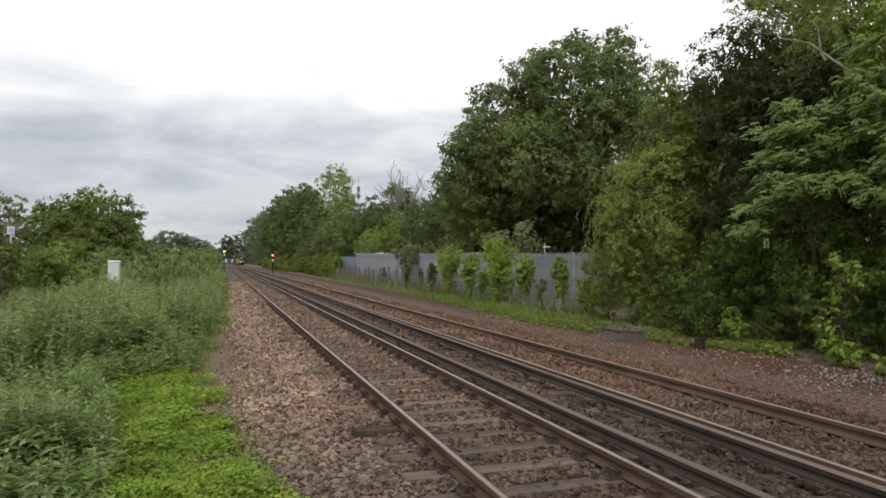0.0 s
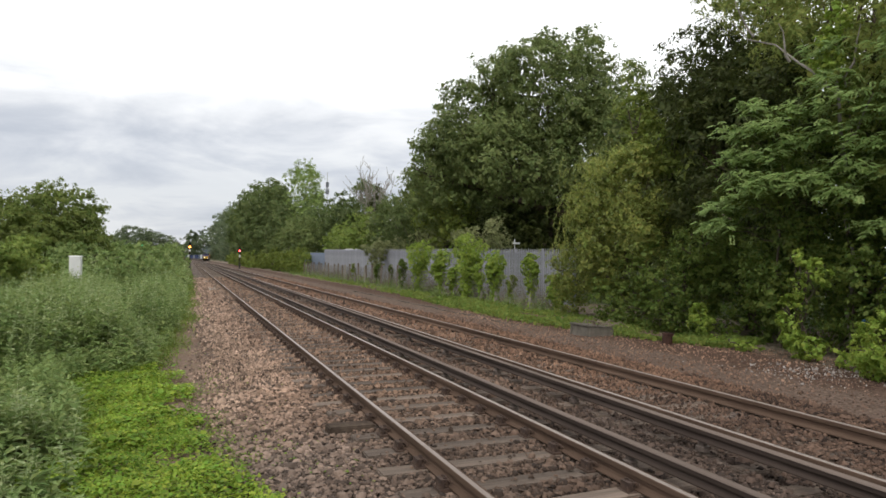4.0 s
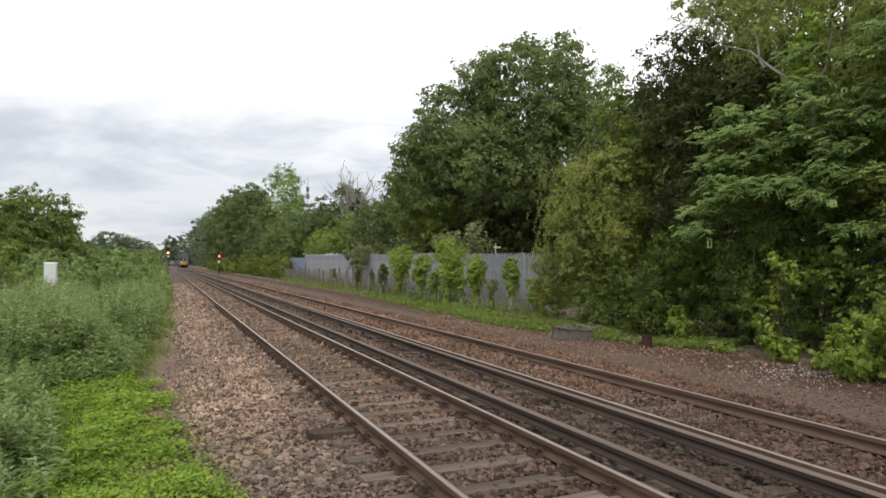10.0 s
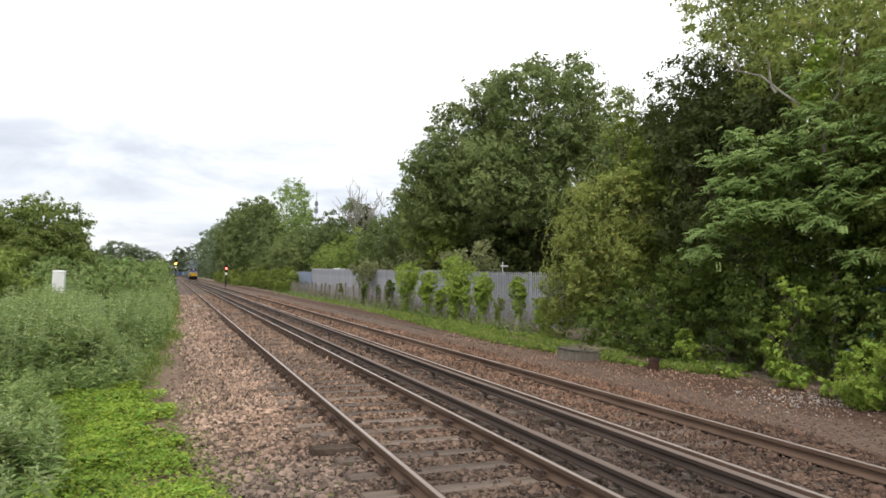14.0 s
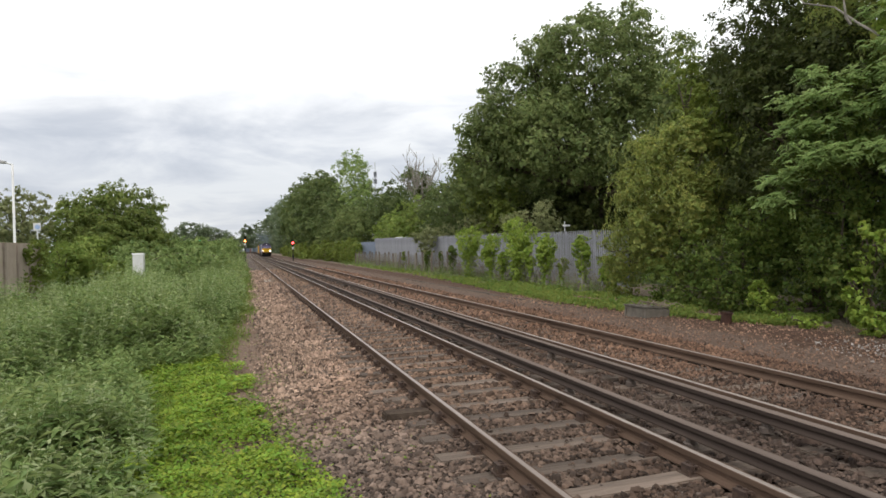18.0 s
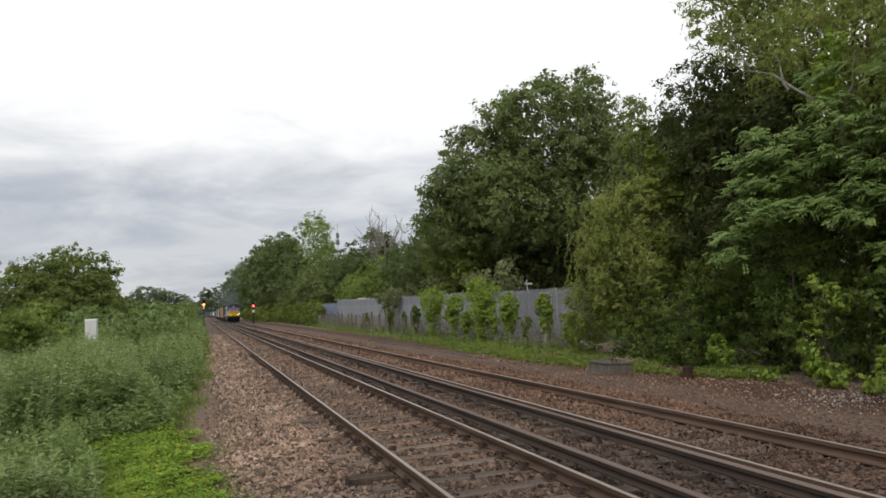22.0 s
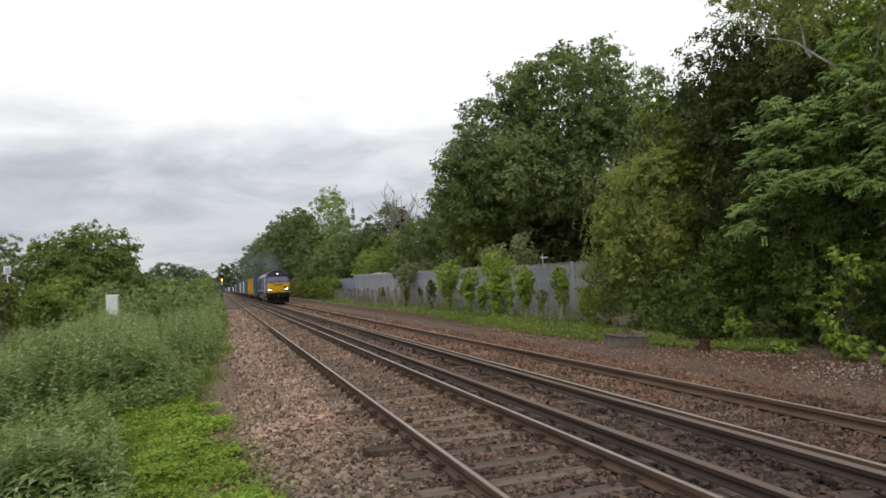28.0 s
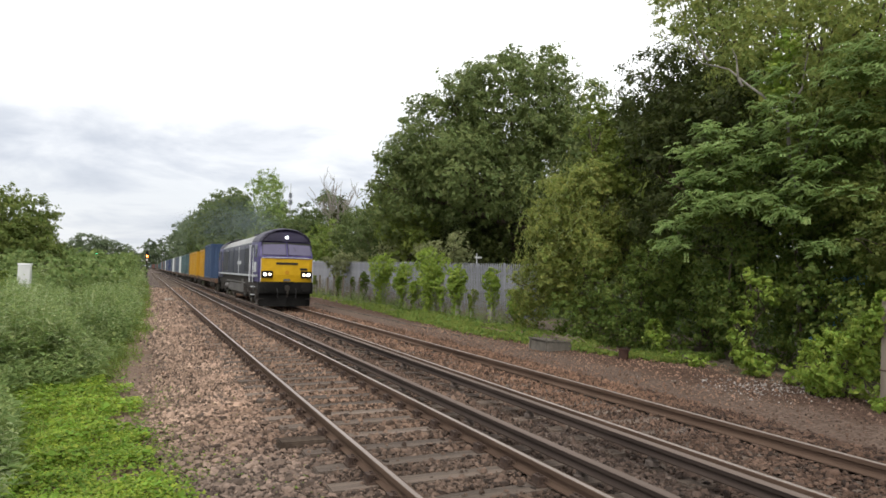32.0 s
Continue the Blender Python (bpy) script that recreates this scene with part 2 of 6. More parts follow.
    tan = ramp(noise_at(9, 6), (0.3, (0.14, 0.11, 0.08)), (0.7, (0.27, 0.22, 0.165)))
    col = over(band(11.9, 17.5, 0.5, 1.2), col, tan)
    col = over(band(0.35, 8.3, 0.25, 0.7), col, stone)
    col = over(band(4.0, 5.7, 0.25, 0.4), col, dark)
    L(col, b.inputs["Base Color"])
    bp = N("ShaderNodeBump")
    bp.inputs["Strength"].default_value, bp.inputs["Distance"].default_value = 0.8, 0.03
    L(vor.outputs["Distance"], bp.inputs["Height"]); L(bp.outputs[0], b.inputs["Normal"])
    return m


GROUND = ground_material()


def stone_material():
    """Crushed stone, paler on the shoulder, brown with rust and brake dust between and round the rails."""
    m = material("ballast_stone", (0.185, 0.138, 0.108), (0.40, 0.32, 0.262), 6, 0.9, 0.5, 90, vary=0.75, island=True)
    nt = m.node_tree
    N, L = nt.nodes.new, nt.links.new
    b = nt.nodes["Principled BSDF"]
    src = b.inputs["Base Color"].links[0].from_socket
    tc, sep, n1 = N("ShaderNodeTexCoord"), N("ShaderNodeSeparateXYZ"), N("ShaderNodeTexNoise")
    n1.inputs["Scale"].default_value, n1.inputs["Detail"].default_value = 1.1, 4
    L(tc.outputs["Object"], sep.inputs[0]); L(tc.outputs["Object"], n1.inputs["Vector"])
    w = N("ShaderNodeMath"); w.operation = "MULTIPLY_ADD"; w.inputs[1].default_value = 1.0
    L(n1.outputs["Fac"], w.inputs[0]); L(sep.outputs["X"], w.inputs[2])
    r = N("ShaderNodeMapRange"); r.inputs["From Min"].default_value, r.inputs["From Max"].default_value = 0.5, 10.5
    L(w.outputs[0], r.inputs["Value"])
    ramp = N("ShaderNodeValToRGB")
    e = ramp.color_ramp.elements
    e[0].position, e[0].color = 0.0, (0.86, 0.81, 0.76, 1)
    e[1].position, e[1].color = 1.0, (0.78, 0.64, 0.56, 1)
    for p, c in ((0.15, (0.88, 0.79, 0.73)), (0.24, (0.60, 0.52, 0.46)), (0.36, (0.56, 0.47, 0.41)), (0.43, (0.42, 0.37, 0.34)), (0.53, (0.44, 0.38, 0.35)), (0.60, (0.54, 0.43, 0.365)), (0.72, (0.54, 0.42, 0.35)), (0.82, (0.50, 0.38, 0.31))):
        e.new(p).color = (*c, 1)
    L(r.outputs[0], ramp.inputs[0])
    mix = N("ShaderNodeMixRGB"); mix.blend_type = "MULTIPLY"; mix.inputs[0].default_value = 1.0
    L(src, mix.inputs[1]); L(ramp.outputs[0], mix.inputs[2])
    # oil and brake dust have darkened the stretch beside the old boarded crossing, with a wandering edge
    v = N("ShaderNodeMath"); v.operation = "MULTIPLY_ADD"; v.inputs[1].default_value = 3.2
    L(n1.outputs["Fac"], v.inputs[0]); L(sep.outputs["Y"], v.inputs[2])
    st = N("ShaderNodeMapRange"); st.inputs["From Min"].default_value, st.inputs["From Max"].default_value = 8.4, 11.2
    L(v.outputs[0], st.inputs["Value"])
    tint = N("ShaderNodeMixRGB"); tint.inputs[1].default_value, tint.inputs[2].default_value = (0.60, 0.61, 0.635, 1), (1.0, 0.96, 0.93, 1)
    L(st.outputs[0], tint.inputs[0])
    fin = N("ShaderNodeMixRGB"); fin.blend_type = "MULTIPLY"; fin.inputs[0].default_value = 1.0
    L(mix.outputs[0], fin.inputs[1]); L(tint.outputs[0], fin.inputs[2]); L(fin.outputs[0], b.inputs["Base Color"])
    return m


STONE = stone_material()
RUST = material("rusty_rail_side", (0.066, 0.043, 0.031), (0.132, 0.088, 0.064), 9, 0.9, 0.3, 60, stretch=(1, 0.15, 1), spec=0.1)
POLISH = material("worn_rail_head", (0.40, 0.345, 0.31), (0.26, 0.215, 0.185), 6, 0.42, metal=0.6, stretch=(1, 0.05, 1))
DULLHEAD = material("dull_rail_head", (0.105, 0.080, 0.066), (0.175, 0.136, 0.114), 6, 0.8, metal=0.0, stretch=(1, 0.05, 1), spec=0.2)
CONDUCTOR = material("conductor_rail_steel", (0.034, 0.025, 0.021), (0.072, 0.054, 0.045), 7, 0.85, 0.2, 50, stretch=(1, 0.1, 1), spec=0.1)
SLEEPER = material("weathered_sleeper_timber", (0.082, 0.063, 0.050), (0.185, 0.142, 0.112), 11, 0.92, 0.6, 35, vary=0.35, stretch=(0.25, 3, 1))
CHAIR = material("rusty_cast_iron", (0.045, 0.03, 0.024), (0.10, 0.065, 0.048), 25, 0.9, 0.4, 80)
POT = material("porcelain_insulator", (0.10, 0.08, 0.07), (0.16, 0.13, 0.11), 12, 0.6)
DIRTYCON = material("dirty_old_concrete", (0.095, 0.085, 0.07), (0.19, 0.17, 0.145), 7, 0.95, 0.4, 30)
KERBCON = material("mossy_dark_concrete", (0.055, 0.045, 0.034), (0.12, 0.10, 0.08), 7, 0.95, 0.4, 30)
CONCRETE = material("weathered_concrete", (0.26, 0.24, 0.20), (0.40, 0.37, 0.32), 7, 0.9, 0.3, 40)
PANEL = material("stained_concrete_panel", (0.30, 0.245, 0.20), (0.44, 0.365, 0.30), 3, 0.9, 0.2, 30, vary=0.12)
GALV = material("dull_galvanised_steel", (0.23, 0.235, 0.26), (0.34, 0.345, 0.375), 5, 0.6, metal=0.2, vary=0.1)
WIRE = material("old_fence_wire", (0.22, 0.21, 0.19), (0.32, 0.30, 0.28), 20, 0.6, metal=0.5)
BARK = material("tree_bark", (0.06, 0.048, 0.036), (0.13, 0.10, 0.075), 9, 0.95, 0.7, 25, stretch=(1, 1, 0.3))
GREYBARK = material("bare_grey_branches", (0.19, 0.17, 0.145), (0.31, 0.285, 0.25), 9, 0.95, 0.3, 25)
WHITEPAINT = material("white_painted_steel", (0.62, 0.62, 0.61), (0.74, 0.74, 0.73), 3, 0.5)
BLACK = material("black_painted_metal", (0.012, 0.012, 0.013), (0.03, 0.029, 0.028), 7, 0.55)
GREYPOLE = material("grey_painted_steel", (0.45, 0.46, 0.46), (0.58, 0.59, 0.59), 5, 0.5)
RUSTBARREL = material("red_rusted_steel", (0.032, 0.016, 0.011), (0.065, 0.030, 0.021), 12, 0.85, 0.3, 40)
PALEDEBRIS = material("pale_rubble", (0.17, 0.145, 0.13), (0.40, 0.37, 0.345), 15, 0.9, vary=0.3, island=True)
OLDWOOD = material("weathered_fence_board", (0.14, 0.11, 0.083), (0.25, 0.205, 0.16), 8, 0.9, 0.4, 40, vary=0.2, stretch=(1, 1, 0.2))
BLUEWALL = material("blue_profiled_sheet", (0.15, 0.38, 0.66), (0.20, 0.45, 0.72), 3, 0.5)
SOOT = material("sooty_grey_roof", (0.26, 0.26, 0.25), (0.40, 0.395, 0.385), 4, 0.7)

LEAF_OAK = leaf_material("broad_dull_green_leaves", (0.104, 0.140, 0.048), (0.250, 0.305, 0.108), 0.02, patch=0.3)
# evergreen's own dark green; also stands in for shade inside the wood
LEAF_DARK = leaf_material("dark_evergreen_and_shade_leaves", (0.030, 0.042, 0.013), (0.108, 0.130, 0.038), 0.02, patch=0.5)
LEAF_MID = leaf_material("mid_green_leaves", (0.117, 0.165, 0.034), (0.297, 0.355, 0.082), 0.02, patch=0.4)
LEAF_LIGHT = leaf_material("fresh_light_green_leaves", (0.170, 0.255, 0.070), (0.371, 0.460, 0.160), 0.02, patch=0.6)
LEAF_FROND = leaf_material("feathery_green_leaflets", (0.150, 0.240, 0.062), (0.345, 0.455, 0.165), 0.02, patch=0.6)
LEAF_OLIVE = leaf_material("dull_olive_leaves", (0.100, 0.142, 0.034), (0.245, 0.300, 0.082), 0.02, patch=0.4)
LEAF_YELLOW = leaf_material("yellowish_green_leaves", (0.080, 0.108, 0.024), (0.420, 0.465, 0.125), 0.03, patch=0.8)
LEAF_IVY = leaf_material("bright_ivy_leaves", (0.154, 0.245, 0.034), (0.424, 0.53, 0.11), 0.02, patch=0.9)
LEAF_GREY = leaf_material("grey_green_leaves", (0.159, 0.185, 0.080), (0.360, 0.38, 0.18), 0.02, patch=0.5)
LEAF_WEED = leaf_material("nettle_leaves", (0.088, 0.148, 0.038), (0.345, 0.435, 0.160), 0.02, 0.55, patch=0.7)
LEAF_TIP = leaf_material("pale_weed_tips", (0.265, 0.330, 0.145), (0.500, 0.560, 0.310), 0.02, 0.6)
LEAF_COVER = leaf_material("bright_ground_cover_leaves", (0.075, 0.140, 0.014), (0.37, 0.505, 0.075), 0.03, 0.5, patch=1.4)
LEAF_VERGE = leaf_material("verge_grass_blades", (0.110, 0.168, 0.032), (0.275, 0.345, 0.085), 0.03, 0.6, patch=0.6)
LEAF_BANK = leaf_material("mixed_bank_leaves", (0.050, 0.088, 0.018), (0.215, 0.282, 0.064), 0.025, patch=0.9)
LEAF_LIME = leaf_material("lime_green_leaves", (0.135, 0.200, 0.042), (0.335, 0.415, 0.105), 0.02, patch=0.4)
LEAF_ASH = leaf_material("ash_green_leaves", (0.140, 0.185, 0.045), (0.350, 0.395, 0.110), 0.025, patch=0.5)
# wood-edge green darkened so that the shade sits in the leaf colour
LEAF_WOOD = leaf_material("shade_darkened_wood_leaves", (0.070, 0.102, 0.036), (0.195, 0.245, 0.085), 0.02, patch=0.12)
LEAF_CYPRESS = leaf_material("olive_cypress_sprays", (0.085, 0.115, 0.026), (0.255, 0.300, 0.080), 0.02, patch=0.9)
# paler, greyer green: the haze of distance is mixed into this leaf colour
LEAF_FAR = leaf_material("haze_tinted_far_leaves", (0.115, 0.155, 0.085), (0.215, 0.262, 0.145), 0.02, patch=0.1)


# ---- mesh building ----
class Geo:
    """Collects vertices and faces for one mesh."""

    def __init__(self):
        self.v, self.f = [], []

    def box(self, x0, x1, y0, y1, z0, z1):
        n = len(self.v)
        self.v += [(x, y, z) for z in (z0, z1) for y in (y0, y1) for x in (x0, x1)]
        self.f += [tuple(n + i for i in q) for q in ((0, 2, 3, 1), (4, 5, 7, 6), (0, 1, 5, 4), (2, 6, 7, 3), (0, 4, 6, 2), (1, 3, 7, 5))]
        return self

    def tube(self, points, radii, sides=6, cap=True):
        """A tapered tube along points."""
        pts = [Vector(p) for p in points]
        base = len(self.v)
        for i, p in enumerate(pts):
            d = (pts[min(i + 1, len(pts) - 1)] - pts[max(i - 1, 0)]).normalized()
            u = d.cross(Vector((0, 0, 1)) if abs(d.z) < 0.9 else Vector((1, 0, 0))).normalized()
            w = d.cross(u)
            for k in range(sides):
                a = 2 * math.pi * k / sides
                self.v.append(tuple(p + radii[i] * (math.cos(a) * u + math.sin(a) * w)))
        for i in range(len(pts) - 1):
            for k in range(sides):
                a, b = base + i * sides + k, base + i * sides + (k + 1) % sides
                self.f.append((a, b, b + sides, a + sides))
        if cap:
            self.f.append(tuple(base + k for k in reversed(range(sides))))
            self.f.append(tuple(base + (len(pts) - 1) * sides + k for k in range(sides)))
        return self

    def loft(self, rows, close=False, cap=True):
        """Faces between rows of equally many points."""
        base, n = len(self.v), len(rows[0])
        for r in rows:
            self.v += [tuple(p) for p in r]
        for i in range(len(rows) - 1):
            for k in range(n if close else n - 1):
                a, b = base + i * n + k, base + i * n + (k + 1) % n
                self.f.append((a, b, b + n, a + n))
        if close and cap:
            self.f.append(tuple(base + k for k in reversed(range(n))))
            self.f.append(tuple(base + (len(rows) - 1) * n + k for k in range(n)))
        return self

    def disc(self, c, r, axis, depth, sides=16):
        """A short cylinder centred at c along axis."""
        a = Vector(axis).normalized() * depth / 2
        return self.tube([Vector(c) - a, Vector(c) + a], [r, r], sides)


def to_mesh(name, geo, bevel=0.0, smooth=False):
    me = bpy.data.meshes.new(name)
    me.from_pydata(geo.v, [], geo.f)
    bm = bmesh.new()
    bm.from_mesh(me)
    bmesh.ops.recalc_face_normals(bm, faces=bm.faces)
    if bevel:
        bmesh.ops.bevel(bm, geom=[e for e in bm.edges if len(e.link_faces) == 2 and e.calc_face_angle(0) > 0.6], offset=bevel, segments=2, affect="EDGES", clamp_overlap=True)
    bm.to_mesh(me)
    bm.free()
    if smooth:
        me.shade_smooth()
    return me


def part(name, geo, mat, parent=None, label="", bevel=0.0, smooth=False):
    me = to_mesh(name, geo, bevel, smooth)
    me.materials.append(mat)
    ob = new(name, me)
    ob.parent = parent
    if label:
        ob["label"] = label
    return ob


def thing(name, m, label, category, group="", kind=""):
    ob = new(name)
    ob.matrix_basis = m
    return tagged(ob, label, category, group, kind)


def array_mesh(name, verts, faces, mat):
    """A mesh from numpy arrays: verts n x 3, faces m x 3 or m x 4."""
    me = bpy.data.meshes.new(name)
    k = faces.shape[1]
    me.vertices.add(len(verts)); me.loops.add(faces.size); me.polygons.add(len(faces))
    me.vertices.foreach_set("co", np.ascontiguousarray(verts, dtype=np.float32).ravel())
    me.loops.foreach_set("vertex_index", np.ascontiguousarray(faces, dtype=np.int32).ravel())
    me.polygons.foreach_set("loop_start", np.arange(0, faces.size, k, dtype=np.int32))
    me.update(calc_edges=True)
    me.materials.append(mat)
    return me


def array_part(name, verts, faces, mat, parent=None, label=""):
    ob = new(name, array_mesh(name, verts, faces, mat))
    ob.parent = parent
    if label:
        ob["label"] = label
    return ob


# ---- line of the track ----
RAIL_L1, RAIL_R1, RAIL_C1 = 2.213, 3.718, 4.105
RAIL_C2, RAIL_L2, RAIL_R2 = 5.155, 5.545, 7.05


def bend(y):
    """How far the line has swung aside at y: straight, then a gentle curve, then a sharper one the other way."""
    if y < 240:
        return 0.0
    if y < 395:
        return (y - 240) ** 2 / 5800
    return 4.142 + 0.0534 * (y - 395) - (y - 395) ** 2 / 900


STATIONS = [-6, 2] + list(range(10, 241, 10)) + list(range(250, 560, 10))


def ground_height(x, y):
    """The lie of the land: the ballast bed a little above the field on one side, level with the yard on the other."""
    xs = np.array([-400, -12, -4, -1.2, 0.3, 1.3, 1.9, 4.0, 4.6, 5.4, 7.6, 8.6, 9.6, 14, 400])
    zs = np.array([-0.5, -0.45, -0.38, -0.33, -0.30, -0.24, -0.20, -0.20, -0.25, -0.22, -0.20, -0.24, -0.20, -0.16, 0.3])
    return np.interp(x, xs, zs)


def build_ground():
    gx = np.concatenate([[-2500, -900, -300, -100, -50, -25, -14, -9, -6, -4.5], np.arange(-3.5, 14.1, 0.2), [15, 17, 20, 26, 40, 80, 200, 700, 2500]])
    gy = np.concatenate([[-2500, -600, -150, -40, -10, -3, 0], np.arange(1, 30, 0.25), np.arange(30, 80, 1.0), np.arange(80, 600, 20), [800, 1300, 2500, 4500]])
    X, Y = np.meshgrid(gx, gy)
    sw = np.array([bend(min(max(v, 0), 560)) for v in gy])[:, None]
    Z = ground_height(X - sw * 0, Y)
    rng = np.random.default_rng(3)
    near = (Y > 1) & (Y < 60) & (np.abs(X) < 14)
    Z = Z + near * rng.normal(0, 0.012, Z.shape)
    V = np.stack([X + sw * (np.abs(X) < 15), Y, Z], -1).reshape(-1, 3)
    r, c = X.shape
    i = (np.arange(r - 1)[:, None] * c + np.arange(c - 1)).ravel()
    F = np.stack([i, i + 1, i + c + 1, i + c], -1)
    ob = array_part("ground", V, F, GROUND)
    ob.data.shade_smooth()
    tagged(ob, "brown cinder and ballast lineside ground with green field edges", "ground", kind="structure")


build_ground()


def rail_profile(h, head, foot, web):
    k = h - 0.045
    half = [(foot / 2, 0), (foot / 2, 0.012), (web / 2 + 0.012, 0.03), (web / 2, 0.05), (web / 2, k - 0.02), (head / 2, k - 0.006), (head / 2, h - 0.008), (head / 2 - 0.009, h)]
    return [(x, z - h) for x, z in half] + [(-x, z - h) for x, z in reversed(half)]


def rail(name, x, top, parent, profile, mat, head_mat, head, label):
    g = Geo()
    g.loft([[(x + bend(y) + px, y, top + pz) for px, pz in profile] for y in STATIONS], close=True)
    ob = part(name, g, mat, parent, label)
    strip = ((-1.30, -0.008), (-1.15, -0.002), (-0.9, 0.003), (0.35, 0.003)) if head_mat is POLISH else ((-1.34, -0.010), (-1.2, -0.003), (-0.9, 0.003), (0.9, 0.003), (1.2, -0.003), (1.34, -0.010))
    g = Geo()
    g.loft([[(x + bend(y) + s * head / 2, y, top + dz) for s, dz in strip] for y in STATIONS])
    part("running_surface", g, head_mat, ob, "polished rail head" if head_mat is POLISH else "dull rail head")


RUN = rail_profile(0.155, 0.072, 0.14, 0.02)
THIRD = rail_profile(0.13, 0.085, 0.12, 0.045)


def chair_geo():
    """A cast chair that grips the rail: a base plate, an inner jaw with bolt heads, and a coiled spring key on the outer side."""
    g = Geo().box(-0.17, 0.17, -0.085, 0.085, -0.035, -0.004)
    g.tube([(0.10, 0, -0.01), (0.095, 0, 0.035), (0.075, 0, 0.07), (0.055, 0, 0.08)], [0.05, 0.045, 0.034, 0.018], 8)
    g.box(-0.15, -0.115, -0.06, 0.06, -0.01, 0.075)
    g.tube([(-0.083 + 0.034 * math.cos(a), -0.075 + 0.0102 * a, 0.035 + 0.036 * math.sin(a)) for a in np.linspace(0, 14.5, 22)], [0.011] * 22, 5)
    for s in (-1, 1):
        g.disc((s * 0.145, 0.045 * s, 0.012), 0.018, (0, 0, 1), 0.05, 6)
    return g


def build_track(name, xl, xr, xc, label, head_mat, y_first, side, seed):
    rng = random.Random(seed)
    tr = thing(name, Matrix(), label, "railway track", kind="structure")
    rail("rail", xl, 0, tr, RUN, RUST, head_mat, 0.052, "rust-brown flat-bottomed steel rail")
    rail("rail", xr, 0, tr, RUN, RUST, head_mat, 0.052, "rust-brown flat-bottomed steel rail")
    rail("conductor_rail", xc, 0.062, tr, THIRD, CONDUCTOR, DULLHEAD, 0.07, "dark conductor rail on insulators")
    mid = (xl + xr) / 2
    sl = [to_mesh("sleeper", Geo().box(-1.29 + a, 1.29 + b, -0.125, 0.125, -0.13, 0), 0.012) for a, b in ((0, 0), (0.06, -0.03), (-0.05, 0.04))]
    ch = to_mesh("rail_chair", chair_geo())
    pot = to_mesh("insulator", Geo().tube([(0, 0, 0), (0, 0, 0.05), (0, 0, 0.06), (0, 0, 0.1)], [0.07, 0.075, 0.05, 0.045], 10))
    for me, m in ((sl[0], SLEEPER), (sl[1], SLEEPER), (sl[2], SLEEPER), (ch, CHAIR), (pot, POT)):
        me.materials.append(m)
    y, k = y_first, 0
    far = Geo()
    while y < 235:
        if y < 75:
            ob = new("sleeper", rng.choice(sl))
            ob.parent = tr
            sink = (-0.162 if side > 0 else -0.182) - rng.random() * 0.018
            ob.matrix_basis = pose(mid + rng.uniform(-0.05, 0.05), y + rng.uniform(-0.03, 0.03), sink, 0, rng.uniform(-0.5, 0.5), rng.uniform(-1.5, 1.5))
        else:
            far.box(mid - 1.29, mid + 1.29, y - 0.125, y + 0.125, -0.3, -0.18)
        if y < 32 and side > 0:
            for x in (xl, xr):
                ob = new("rail_chair", ch)
                ob.parent = tr
                ob.matrix_basis = pose(x, y, -0.150)
        if k % 4 == 1 and y < 60:
            ob = new("insulator", pot)
            ob.parent = tr
            ob.matrix_basis = pose(xc, y, -0.175)
        y, k = y + 0.625, k + 1
    tagged(part("distant_sleepers", far, SLEEPER, tr), kind="stuff")
    return tr


build_track("railway_track", RAIL_L1, RAIL_R1, RAIL_C1, "railway track with bright-topped rails, timber sleepers and conductor rail", POLISH, 2.30, 1, 5)
build_track("railway_track", RAIL_L2, RAIL_R2, RAIL_C2, "rust-brown railway track half buried in stained ballast", POLISH, 2.45, -1, 6)


def stone_field(name, spots, mat, rng, flat=1.25, ring=4):
    """Crushed stones, each a blunt uneven lump of its own size and turn. spots: n x 4, place and size."""
    n = len(spots)
    k = np.arange(ring)
    base = np.stack([0.58 * np.cos(k * 2 * math.pi / ring), 0.58 * np.sin(k * 2 * math.pi / ring), np.full(ring, -0.30)], -1)
    base = np.concatenate([base, [(0, 0, 0.42)]])
    F0 = np.stack([k, (k + 1) % ring, np.full(ring, ring)], -1)
    V = base[None] + rng.uniform(-0.17, 0.17, (n, ring + 1, 3))
    V *= rng.uniform(0.72, 1.32, (n, 1, 3)) * np.array([1.1, 0.92, flat])
    a, b = rng.uniform(0, 6.28, n), rng.normal(0, 0.42, n)
    ca, sa, cb, sb = np.cos(a), np.sin(a), np.cos(b), np.sin(b)
    y1, z1 = V[:, :, 1] * cb[:, None] - V[:, :, 2] * sb[:, None], V[:, :, 1] * sb[:, None] + V[:, :, 2] * cb[:, None]
    x2, y2 = V[:, :, 0] * ca[:, None] - y1 * sa[:, None], V[:, :, 0] * sa[:, None] + y1 * ca[:, None]
    V = np.stack([x2, y2, z1], -1) * spots[:, None, 3:4] + spots[:, None, :3]
    F = (F0[None] + (ring + 1) * np.arange(n)[:, None, None]).reshape(-1, 3)
    ob = array_part(name, V.reshape(-1, 3), F, mat)
    ob.data.shade_smooth()
    return ob


